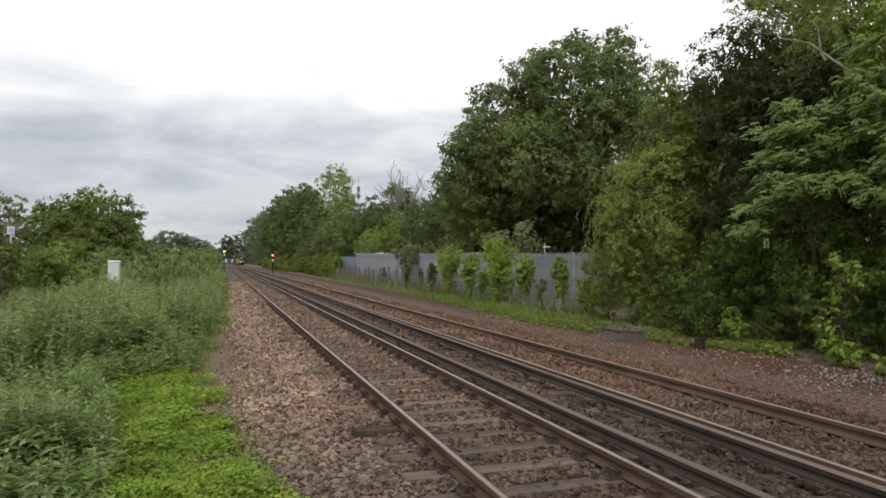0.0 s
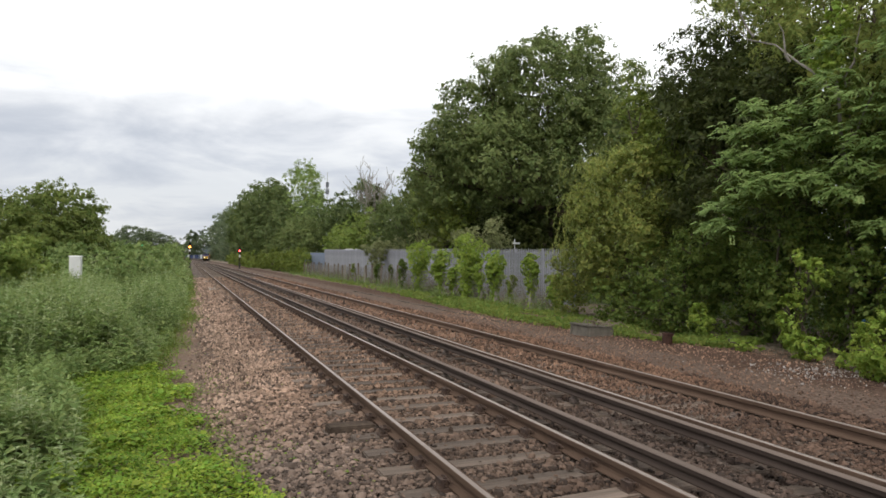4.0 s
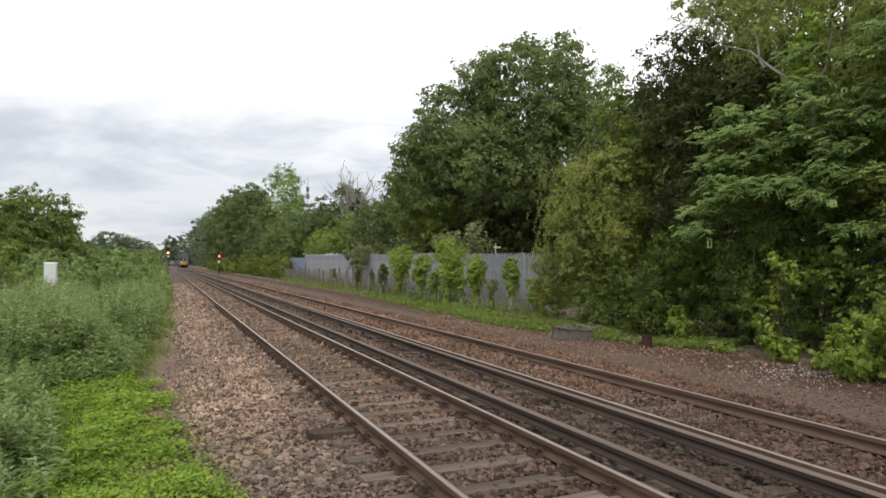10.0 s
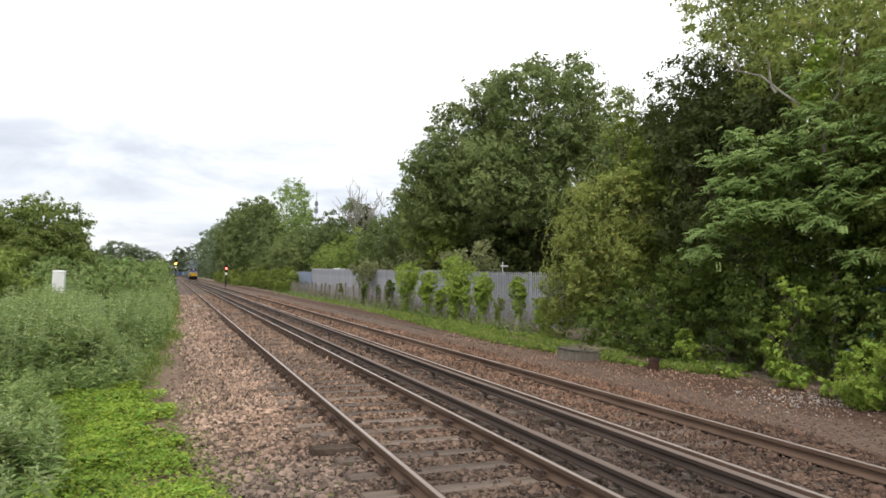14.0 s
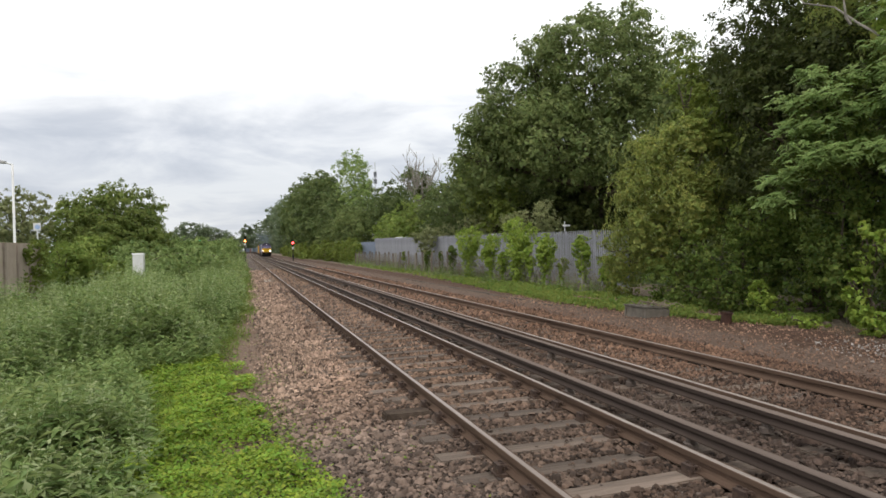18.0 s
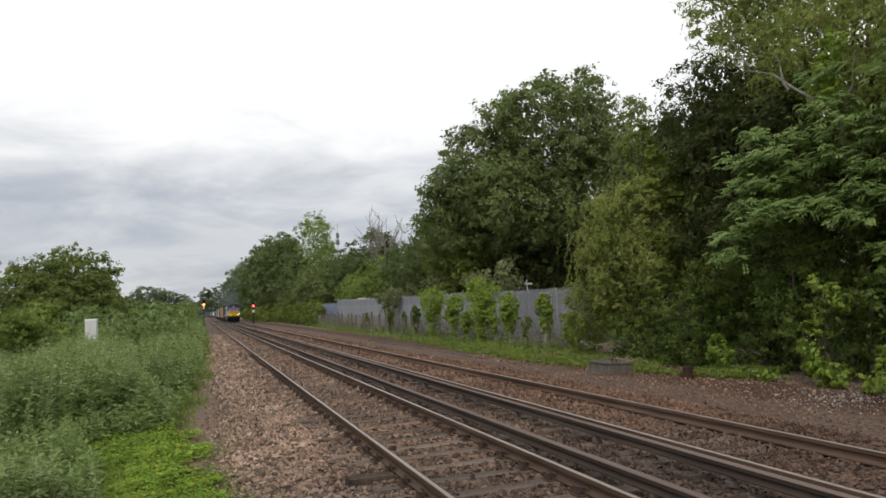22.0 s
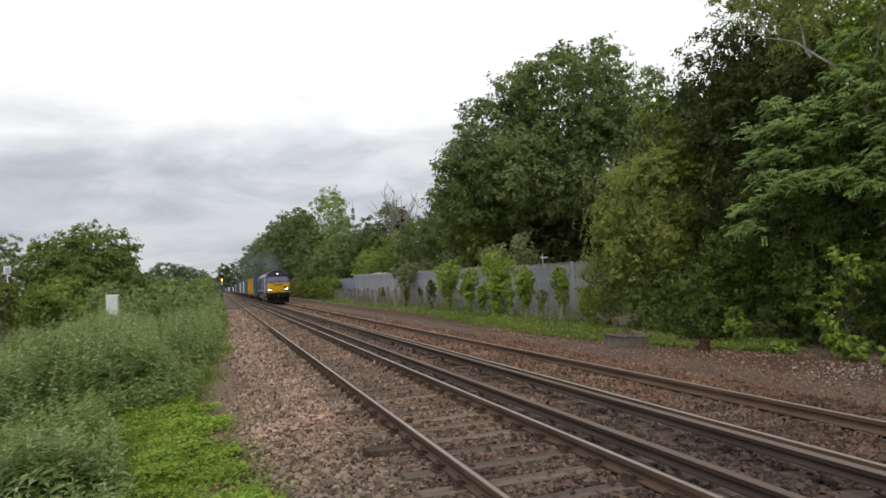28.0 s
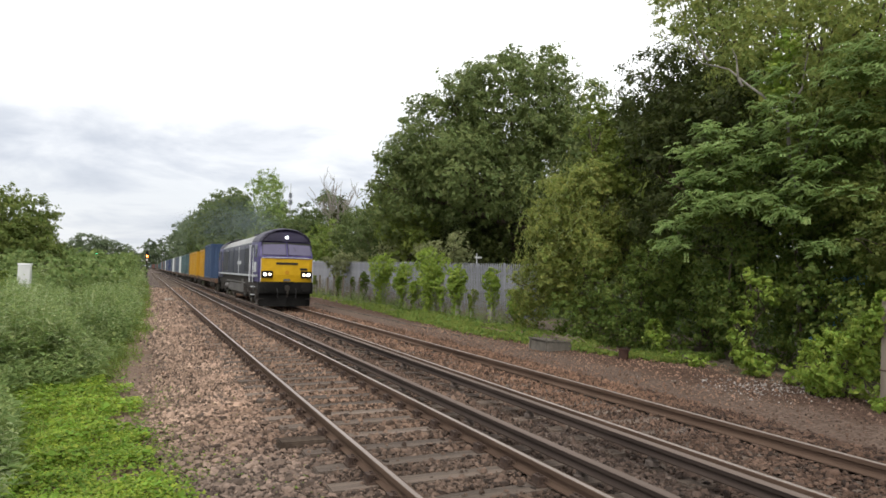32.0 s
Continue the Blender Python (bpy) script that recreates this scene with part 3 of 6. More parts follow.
def block_field(name, spots, mat, rng):
    """Crushed stones as uneven blocks: a ragged foot, a smaller ragged top. spots: n x 4, place and size."""
    n = len(spots)
    sq = np.array([(-1, -1), (1, -1), (1, 1), (-1, 1)], float)
    foot = np.concatenate([sq * 0.52, np.full((4, 1), -0.32)], 1)
    top = np.concatenate([sq * 0.33, np.full((4, 1), 0.30)], 1)
    V = np.concatenate([foot, top])[None] + rng.uniform(-0.13, 0.13, (n, 8, 3))
    V *= rng.uniform(0.7, 1.3, (n, 1, 3)) * np.array([1.3, 0.9, 1.0])
    a, b = rng.uniform(0, 6.28, n)[:, None], rng.normal(0, 0.4, n)[:, None]
    y1, z1 = V[:, :, 1] * np.cos(b) - V[:, :, 2] * np.sin(b), V[:, :, 1] * np.sin(b) + V[:, :, 2] * np.cos(b)
    V = np.stack([V[:, :, 0] * np.cos(a) - y1 * np.sin(a), V[:, :, 0] * np.sin(a) + y1 * np.cos(a), z1], -1) * spots[:, None, 3:4] + spots[:, None, :3]
    F0 = np.array([(4, 5, 6, 7), (0, 1, 5, 4), (1, 2, 6, 5), (2, 3, 7, 6), (3, 0, 4, 7)])
    F = (F0[None] + 8 * np.arange(n)[:, None, None]).reshape(-1, 4)
    return array_part(name, V.reshape(-1, 3), F, mat)


def build_ballast():
    rng = np.random.default_rng(11)
    sets = []
    for y0, y1, x0, x1, dens, size in ((3.0, 6.5, 0.15, 8.4, 1500, 0.0245), (6.5, 11, 0.0, 4.4, 1050, 0.0278), (6.5, 11, 4.4, 8.6, 900, 0.030), (11, 16, 0.0, 8.6, 620, 0.035), (16, 30, 0.0, 8.6, 240, 0.050), (30, 70, 0.2, 8.6, 70, 0.065), (2.0, 24, 8.3, 12.6, 170, 0.022), (3.0, 14, -0.3, 0.5, 300, 0.021)):
        n = int((y1 - y0) * (x1 - x0) * dens)
        x, y = rng.uniform(x0, x1, n), rng.uniform(y0, y1, n)
        s = size * rng.lognormal(0, 0.36, n)
        heap = np.interp(x, [7.1, 7.3, 7.9, 8.4], [0, 0.05, 0.05, 0])
        z = ground_height(x, y) + s * 0.32 + rng.uniform(-0.014, 0.026, n) + heap
        # sleepers stay mostly clear of stones on the near track, less so on the far one
        keep = np.ones(n, bool)
        for mid, first, bare in ((2.966, 2.30, 0.97), (6.30, 2.45, 0.55)):
            on = (np.abs(x - mid) < 1.30) & (np.abs((y - first + 0.3125) % 0.625 - 0.3125) < 0.14)
            keep &= ~(on & (rng.random(n) < bare))
            z += 0.02 * on
        for xr in (RAIL_L1, RAIL_R1, RAIL_L2, RAIL_R2, RAIL_C1, RAIL_C2):
            keep &= np.abs(x - xr) > 0.065
        keep &= (x < 1.7 * y + 1.0) & ~((np.abs(x - 1.83) < 0.33) & (np.abs(y - 7.78) < 0.17))
        edge = rng.random(n) < np.clip((x - 0.1) / 0.5, 0.15, 1)
        sets.append(np.stack([x, y, z, s], -1)[keep & edge])
    tagged(block_field("ballast", np.concatenate(sets[:2]), STONE, rng), "dark-stained crushed granite ballast stones beside the path", "ballast", kind="stuff")
    tagged(stone_field("ballast", np.concatenate(sets[2:]), STONE, rng), "rust-stained crushed granite ballast stones round the tracks", "ballast", kind="stuff")
    n = 420
    sp = np.stack([rng.normal(10.85, 0.62, n), rng.normal(8.8, 0.62, n), np.full(n, -0.165), 0.019 * rng.lognormal(0, 0.55, n)], -1)
    tagged(stone_field("rubble", sp, PALEDEBRIS, rng), "pale broken rubble scattered on the brown earth", "rubble", kind="stuff")


build_ballast()


def build_kerb():
    kerb = thing("concrete_kerb", Matrix(), "low weathered concrete kerb along the verge", "kerb", kind="structure")
    me = to_mesh("kerb_stone", Geo().box(-0.07, 0.07, -0.45, 0.45, -0.2, 0.03), 0.015)
    me.materials.append(KERBCON)
    y = 18.6
    rng = random.Random(4)
    while y < 41:
        ob = new("kerb_stone", me)
        ob.parent = kerb
        ob.matrix_basis = pose(9.62 + 0.004 * (y - 12) + rng.uniform(-0.02, 0.02), y, -0.20 + rng.uniform(-0.03, 0.015), 0, rng.uniform(-2, 2), rng.uniform(-1, 1))
        y += 0.92


build_kerb()


def build_palisade():
    """Steel palisade security fence: rails, posts and pointed pales."""
    f = thing("palisade_fence", Matrix(), "tall grey galvanised steel palisade fence behind the verge", "fence")
    x, y0, y1, step = 15.6, 24.6, 80.0, 0.185
    for z in (0.30, 1.85):
        part("fence_rail", Geo().loft([[(x + a, y, z + b + 0.011 * (y - y0)) for a, b in ((0.03, 0), (0.08, 0), (0.08, 0.05), (0.03, 0.05))] for y in (y0, y1)], close=True), GALV, f)
    post = to_mesh("fence_post", Geo().box(-0.05, 0.05, -0.05, 0.05, -0.2, 2.4))
    g = Geo()
    w = 0.075
    rows = []
    for z, k in ((-0.1, 1.0), (2.32, 1.0), (2.46, 0.35), (2.52, 0.03)):
        rows.append([(0.0, -w * k, z), (-0.022, -w * 0.4 * k, z), (-0.022, w * 0.4 * k, z), (0.0, w * k, z), (0.004, w * k, z), (-0.016, 0, z), (0.004, -w * k, z)])
    g.loft(rows, close=True)
    pale = to_mesh("pale", g)
    post.materials.append(GALV); pale.materials.append(GALV)
    y = y0
    while y < y1:
        ob = new("pale", pale)
        ob.parent = f
        ob.matrix_basis = pose(x, y, -0.16 + 0.011 * (y - 24.6))
        y += step
    y = y0
    while y < y1:
        ob = new("fence_post", post)
        ob.parent = f
        ob.matrix_basis = pose(x + 0.14, y, 0)
        y += 2.75
    return f


build_palisade()


# ---- plants ----
def leaf_quads(c, along, normal, length, width):
    """Pointed leaves as folded four-cornered faces."""
    n = len(c)
    along = along / np.linalg.norm(along, axis=1, keepdims=True)
    side = np.cross(along, normal)
    side /= np.linalg.norm(side, axis=1, keepdims=True) + 1e-9
    up = np.cross(side, along)
    L, W = np.broadcast_to(length, n)[:, None], np.broadcast_to(width, n)[:, None]
    base, tip = c - along * L * 0.5, c + along * L * 0.5 - up * L * 0.12
    l, r = c + side * W * 0.5 + up * W * 0.18 - along * L * 0.08, c - side * W * 0.5 + up * W * 0.18 - along * L * 0.08
    V = np.stack([base, l, tip, r], 1).reshape(-1, 3)
    return V, np.arange(4 * n).reshape(-1, 4)


def unit(rng, n):
    v = rng.normal(size=(n, 3))
    return v / np.linalg.norm(v, axis=1, keepdims=True)


def crown_points(rng, blobs, n, lobe, twig):
    """Leaf places and outward directions: rounded lobes all over uneven masses, each lobe made of twigs with gaps between,
    and a thinner fill inside. lobe: usual lobe radius; twig: leaves on a twig."""
    pts, outs = [], []
    lobes = []
    for b in blobs:
        c, r = np.array(b[:3]), np.array(b[3:6])
        k = max(int(5.5 * (r[0] * r[1] * r[2]) ** (2 / 3) / lobe ** 2), 5)
        d = unit(rng, k)
        bump = np.array([noise.noise(Vector((q[0] * 1.9 + b[0], q[1] * 1.9 + b[1], q[2] * 1.9))) for q in d])
        rad = 0.80 + 0.22 * bump + rng.uniform(-0.16, 0.10, k)
        lr = np.minimum(lobe * rng.lognormal(0, 0.3, k), 0.5 * r.min())
        lobes.append(np.concatenate([c + d * r * rad[:, None], lr[:, None], d], 1))
    lobes = np.concatenate(lobes)
    share = lobes[:, 3] ** 2 / (lobes[:, 3] ** 2).sum()
    tw = np.maximum((n * 0.86 / twig * share).astype(int), 2)
    li = np.repeat(np.arange(len(lobes)), tw)
    d2 = unit(rng, len(li)) + 0.55 * lobes[li, 4:7] + np.array([0, 0, 0.25])
    d2 /= np.linalg.norm(d2, axis=1, keepdims=True)
    tc = lobes[li, :3] + d2 * (lobes[li, 3] * (rng.uniform(0.62, 1.08, len(li)) + 0.42 * (rng.random(len(li)) < 0.10)))[:, None]
    m = np.maximum((twig * rng.lognormal(0, 0.35, len(li))).astype(int), 3)
    ti = np.repeat(np.arange(len(li)), m)
    off = np.clip(rng.normal(size=(len(ti), 3)), -1.7, 1.7) * np.array([1, 1, 0.7]) * (0.17 * lobes[li[ti], 3])[:, None]
    pts.append(tc[ti] + off)
    outs.append(d2[ti])
    for b in blobs:
        k = int(n * 0.14 / len(blobs))
        d = unit(rng, k)
        pts.append(np.array(b[:3]) + d * np.array(b[3:6]) * (0.74 * rng.random((k, 1)) ** 0.35))
        outs.append(d)
    return np.concatenate(pts), np.concatenate(outs)


def crown(name, blobs, n, size, mat, parent, seed, clump=0.5, per=14, slim=0.55, floor=None, label=""):
    rng = np.random.default_rng(seed)
    p, o = crown_points(rng, blobs, n, clump, per)
    if floor is not None:
        keep = p[:, 2] > floor
        p, o = p[keep], o[keep]
    k = len(p)
    nrm = o * 1.1 + np.array([0, 0, 0.35]) + unit(rng, k) * 0.55
    al = np.cross(nrm, unit(rng, k)) + np.array([0, 0, -0.25])
    s = size * rng.lognormal(0, 0.28, k)
    V, F = leaf_quads(p, al, nrm, s, s * slim)
    return array_part(name, V, F, mat, parent, label)


def limb(g, rng, a, b, r0, r1, wob=0.06, steps=5, sides=6):
    a, b = Vector(a), Vector(b)
    pts = []
    for i in range(steps + 1):
        f = i / steps
        p = a.lerp(b, f)
        if 0 < i < steps:
            p += Vector([rng.uniform(-1, 1) for _ in range(3)]) * wob * (b - a).length
        pts.append(p)
    g.tube(pts, [r0 + (r1 - r0) * i / steps for i in range(steps + 1)], sides)
    return pts


def tree(name, x, y, blobs, n, size, mat, label, category="tree", seed=1, trunk=0.25, clump=0.9, per=14, slim=0.55, ground=None, group=""):
    """A tapered trunk with limbs to each mass of the crown; blobs are given in world places."""
    z0 = float(ground_height(x, y)) - 0.05 if ground is None else ground
    t = thing(name, pose(x, y, z0), label, category, group)
    rel = [(b[0] - x, b[1] - y, b[2] - z0, *b[3:]) for b in blobs]
    rng = random.Random(seed)
    g = Geo()
    top = max(rel, key=lambda b: b[2])
    fork = (top[0] * 0.25, top[1] * 0.25, max(0.35 * top[2], 0.3))
    limb(g, rng, (0, 0, 0), fork, trunk, trunk * 0.75, 0.04, 4, 8)
    for b in rel:
        pts = limb(g, rng, fork, b[:3], trunk * 0.6, trunk * 0.25, 0.07)
        for _ in range(5):
            d = Vector([rng.gauss(0, 1) for _ in range(3)]).normalized()
            d.z = abs(d.z) * 0.7
            limb(g, rng, pts[rng.randint(2, 5)], Vector(b[:3]) + Vector((d.x * b[3], d.y * b[4], d.z * b[5])) * 0.85, trunk * 0.22, 0.02, 0.08, 4, 5)
    st = part("trunk" if category == "tree" else "branchwork", g, BARK, t)
    if category != "tree":
        tagged(st, kind="stuff")
    crown("crown", rel, n, size, mat, t, seed, clump, per, slim, floor=0.0)
    return t


# -- trees behind the palisade fence
tree("oak_tree", 23.5, 41.5, [(24.4, 42, 13.6, 4.2, 4.4, 5.3), (27.4, 41.6, 14.8, 2.3, 2.6, 4.5), (21.2, 42.6, 13.0, 2.4, 3.0, 4.5), (18.6, 43.6, 11.0, 2.4, 2.9, 3.8), (16.9, 44.8, 7.6, 2.4, 2.8, 3.6), (21.6, 42.0, 8.6, 5.0, 4.8, 3.6), (30.2, 40.6, 11.8, 2.7, 2.8, 4.6), (27.0, 38.2, 8.6, 3.6, 3.2, 4.4)], 96000, 0.235, LEAF_OAK, "tall broad oak tree with dull green crown behind the fence", seed=121, trunk=0.45, clump=0.92)
tree("tree", 26, 62, [(26.5, 63, 7.5, 4.6, 6, 6.6), (26, 57, 10, 5, 6, 6), (22.5, 72, 4.6, 3.6, 6, 4.2)], 32000, 0.42, LEAF_OAK, "large dark green tree in the wood behind the fence", seed=22, trunk=0.4, clump=1.4)
# these two use the dark leaves so the wood's shade is in their colour
tree("tree", 25, 27, [(23.5, 27, 6, 3.5, 3.5, 5.2), (24, 24, 7.8, 4, 3.5, 4.4), (27, 30, 6, 4, 4, 6)], 13000, 0.36, LEAF_DARK, "tree beside the oak with shade put into its dark leaf colour", seed=23, trunk=0.3)
tree("tree", 34, 46, [(31, 52, 5, 5, 9, 6), (34, 38, 5, 5, 8, 6), (30, 64, 5, 5, 9, 6), (28, 48, 3, 4, 8, 4), (31, 32, 4, 4, 6, 5)], 16000, 0.8, LEAF_DARK, "trees inside the wood with deep shade put into their leaf colour", seed=24, trunk=0.4, clump=1.6)
tree("lime_tree", 18.6, 47.5, [(18.6, 48, 6.0, 2.0, 3.0, 3.4), (17.9, 44.6, 4.6, 1.5, 1.8, 1.8)], 15000, 0.2, LEAF_MID, "light green tree along the wood edge behind the fence", seed=36, trunk=0.2, clump=0.8)
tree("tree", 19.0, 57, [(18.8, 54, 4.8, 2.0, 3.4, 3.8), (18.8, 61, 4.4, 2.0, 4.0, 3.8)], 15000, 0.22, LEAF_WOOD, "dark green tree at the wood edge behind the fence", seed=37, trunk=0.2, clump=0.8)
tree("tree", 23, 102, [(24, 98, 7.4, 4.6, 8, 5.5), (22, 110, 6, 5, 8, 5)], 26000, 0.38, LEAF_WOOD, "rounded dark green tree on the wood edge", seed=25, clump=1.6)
tree("poplar_tree", 19.8, 120, [(19.7, 120, 14.6, 2.9, 5, 4.9), (20.4, 118, 8.5, 3.4, 6, 5)], 15000, 0.30, LEAF_LIGHT, "tall airy light green poplar above the other trees", seed=26, clump=1.0)
tree("tree", 18.6, 80, [(18.5, 71, 4.5, 1.8, 3.6, 2.6), (18.6, 85, 3.6, 2.0, 4, 3.0)], 15000, 0.21, LEAF_LIME, "low fresh green tree behind the fence end", seed=27, trunk=0.15, clump=0.6)
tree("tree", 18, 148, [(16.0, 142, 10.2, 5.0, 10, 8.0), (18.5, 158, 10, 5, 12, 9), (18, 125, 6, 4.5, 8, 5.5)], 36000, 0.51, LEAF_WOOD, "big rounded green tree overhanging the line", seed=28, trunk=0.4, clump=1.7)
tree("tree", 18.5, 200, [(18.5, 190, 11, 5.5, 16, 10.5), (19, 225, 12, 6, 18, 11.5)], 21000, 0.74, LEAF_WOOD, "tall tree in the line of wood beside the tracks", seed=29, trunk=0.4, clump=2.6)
tree("tree", 19, 290, [(16.6, 262, 11, 5.4, 20, 10.8), (19, 320, 13, 6, 30, 13), (20, 390, 12, 7, 40, 15)], 24000, 1.0, LEAF_FAR, "distant trees lining the railway, haze tinted into their leaves", seed=30, trunk=0.5, clump=3.4)
tree("tree", 15.6, 100, [(15.6, 98, 4.6, 2.3, 6, 3.6), (15.4, 110, 3.8, 2.2, 6, 3.2), (15.2, 123, 3.4, 2, 7, 3)], 26000, 0.27, LEAF_OAK, "bushy green sapling beside the track fence", seed=31, trunk=0.15, clump=0.8)
tree("distant_wood", 10, 660, [(3.5, 640, 10, 7.5, 12, 15), (13, 645, 11, 9, 12, 18), (25, 655, 10, 11, 12, 19), (42, 640, 8, 16, 12, 22), (-14, 600, 5, 14, 10, 9)], 22000, 1.45, LEAF_FAR, "far wooded rise at the end of the line, haze tinted into its leaves", seed=32, trunk=0.6, clump=2.6)
tree("hedge", 13.2, 105, [(13.3, y, 1.3, 1.0, 5, 1.7 + 0.4 * math.sin(y)) for y in (84, 92, 100, 109, 118, 128)], 18000, 0.25, LEAF_MID, "bright ivy-grown hedge on the old boundary fence", "hedge", seed=33, trunk=0.05, clump=0.4)
tree("hedge", 13, 190, [(12.6, y, 1.2, 1.2, 9, 1.9) for y in (142, 158, 175, 194, 215)], 7000, 0.55, LEAF_MID, "distant rough green trackside hedge", "hedge", seed=34, trunk=0.05, clump=1.25)

# added dark shrubs that fill the shaded hollow under the oak and hide its trunk
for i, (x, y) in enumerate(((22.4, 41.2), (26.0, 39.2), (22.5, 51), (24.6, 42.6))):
    tree("shade_fill_shrub", x, y, [(x, y, 2.4, 2.4, 3.0, 2.9), (x + 1.2, y + 2.0, 4.4, 2.4, 2.8, 2.8)], 8000, 0.26, LEAF_DARK, "dark shrub added behind the fence to stand for the shade under the trees", "shrub", seed=80 + i, trunk=0.08, clump=0.7, group="shrubs in the wood")

# -- shrubs in front of the palisade
for i, (x, y, z, r, h) in enumerate(((16.7, 54.5, 2.75, 1.3, 0.95), (16.7, 46.0, 3.15, 1.35, 1.0), (16.7, 39.2, 3.1, 0.75, 0.75), (16.7, 35.2, 3.05, 1.2, 1.0))):
    tree("elder_shrub", x, y, [(x, y, z, r, r, h), (x, y + 0.4, z - 1.3, r * 0.7, r * 0.8, 1.2)], 4200, 0.13, LEAF_GREY, "grey-green elder shrub rising behind the palisade fence", "shrub", seed=40 + i, trunk=0.06, clump=0.4, per=12, group="shrubs at the fence")
tree("elder_shrub", 14.2, 53, [(14.6, 53, 2.5, 1.0, 1.2, 0.8), (14.5, 52.4, 1.5, 0.6, 0.7, 0.8)], 3200, 0.15, LEAF_GREY, "grey-green elder shrub standing before the palisade fence", "shrub", seed=46, trunk=0.05, clump=0.4, per=12, group="shrubs at the fence")

# -- the overgrown bank
hazel = tree("hazel_bush", 13.8, 18, [(13.5, 19.3, 3.6, 1.0, 1.3, 1.8), (13.4, 17.7, 4.0, 1.0, 1.1, 1.6), (13.4, 18.5, 2.0, 1.1, 2.0, 1.4), (13.3, 16.7, 2.7, 0.8, 0.8, 1.2), (13.2, 20.7, 1.2, 0.8, 0.9, 1.4)], 36000, 0.10, LEAF_YELLOW, "tall yellowish-green climber-covered bush on the bank", "bush", seed=51, trunk=0.08, clump=0.46)
tree("elder_tree", 14.3, 18, [(14.2, 18.3, 6.7, 0.6, 0.65, 1.3), (14.3, 17.4, 5.6, 0.7, 0.8, 1.0), (14.2, 18.6, 5.2, 0.6, 0.7, 0.7)], 9000, 0.11, LEAF_MID, "slim yellowish-green tree standing up behind the climber bush", seed=48, trunk=0.06, clump=0.3)
tree("willow_bush", 13, 15.4, [(13.0, 15.6, 1.3, 0.9, 1.0, 1.4), (13.1, 14.6, 1.0, 0.9, 0.8, 1.2), (13.0, 17.4, 0.6, 0.8, 1.5, 0.9), (13.3, 14.2, 2.2, 0.8, 0.9, 0.9), (12.8, 14.9, 0.15, 0.8, 1.1, 0.6), (12.7, 16.6, 0.1, 0.7, 1.2, 0.6), (12.9, 13.4, 0.1, 0.6, 0.8, 0.5)], 22000, 0.085, LEAF_BANK, "dull grey-green bush with hanging leaves on the bank", "bush", seed=50, trunk=0.06, clump=0.3)
tree("yew_tree", 15.6, 14.8, [(15.6, 15.7, 4.2, 1.9, 1.8, 3.7), (15.4, 14.2, 4.6, 1.9, 2.0, 3.6), (15.2, 12.6, 3.6, 1.7, 1.6, 3.2), (16.2, 15.4, 6.8, 1.6, 1.8, 2.0), (15.3, 16.3, 7.3, 1.4, 1.5, 1.9)], 52000, 0.125, LEAF_DARK, "dark dense evergreen tree overgrown with ivy", "tree", seed=52, trunk=0.25, clump=0.6)
tree("ash_tree", 16.2, 11.2, [(16.4, 11.6, 8.6, 2.6, 3.0, 3.0), (15.2, 8.6, 7.2, 2.4, 2.6, 2.8), (15.0, 9.6, 5.8, 1.6, 1.8, 2.0), (17.5, 13.8, 10.2, 2.6, 2.6, 2.4), (15.4, 5.4, 6.6, 2.4, 2.6, 2.6), (17.7, 15.4, 9.6, 1.7, 1.7, 2.2), (17.7, 16.9, 11.9, 1.8, 1.9, 1.9)], 54000, 0.15, LEAF_ASH, "tall ash tree leaning over the bank", "tree", seed=53, trunk=0.22, clump=0.6, slim=0.4)
tree("bramble_thicket", 13.8, 10, [(13.9, 13.2, 1.1, 1.0, 1.4, 1.5), (13.7, 11.4, 1.2, 1.1, 1.6, 1.5), (13.5, 9.4, 1.3, 1.1, 1.5, 1.6), (13.9, 12, 2.9, 1.1, 2.8, 1.4), (13.9, 9.1, 2.9, 1.1, 1.5, 1.6), (13.0, 8.3, 0.8, 0.7, 0.9, 1.1)], 48000, 0.092, LEAF_BANK, "dark tangled bramble and laurel thicket at the bank foot", "bush", seed=55, trunk=0.06, clump=0.36)
tree("bramble_thicket", 14.3, 7.7, [(14.3, 7.9, 0.5, 0.5, 0.7, 0.9), (14.0, 7.4, 0.2, 0.4, 0.6, 0.5)], 5000, 0.085, LEAF_BANK, "dark low brambles in the yard behind the gate", "bush", seed=47, trunk=0.03, clump=0.25)
tree("ivy_bush", 12.4, 10.4, [(12.05, 10.4, 0.55, 0.24, 0.34, 0.7), (12.05, 10.2, 1.25, 0.16, 0.2, 0.32), (12.0, 9.8, 1.62, 0.24, 0.3, 0.26), (12.0, 10.2, 1.95, 0.14, 0.16, 0.22), (11.9, 9.9, 0.05, 0.3, 0.4, 0.28)], 5200, 0.075, LEAF_IVY, "bright yellow-green ivy clump at the foot of the bank", "bush", seed=56, trunk=0.03, clump=0.2)
tree("ivy_bush", 13.0, 13.6, [(12.15, 13.15, 0.35, 0.22, 0.34, 0.55), (11.9, 12.4, -0.05, 0.2, 0.2, 0.14), (11.8, 11.4, -0.05, 0.2, 0.5, 0.14)], 2600, 0.085, LEAF_IVY, "small ivy clump climbing at the bank foot", "bush", seed=49, trunk=0.02, clump=0.18)
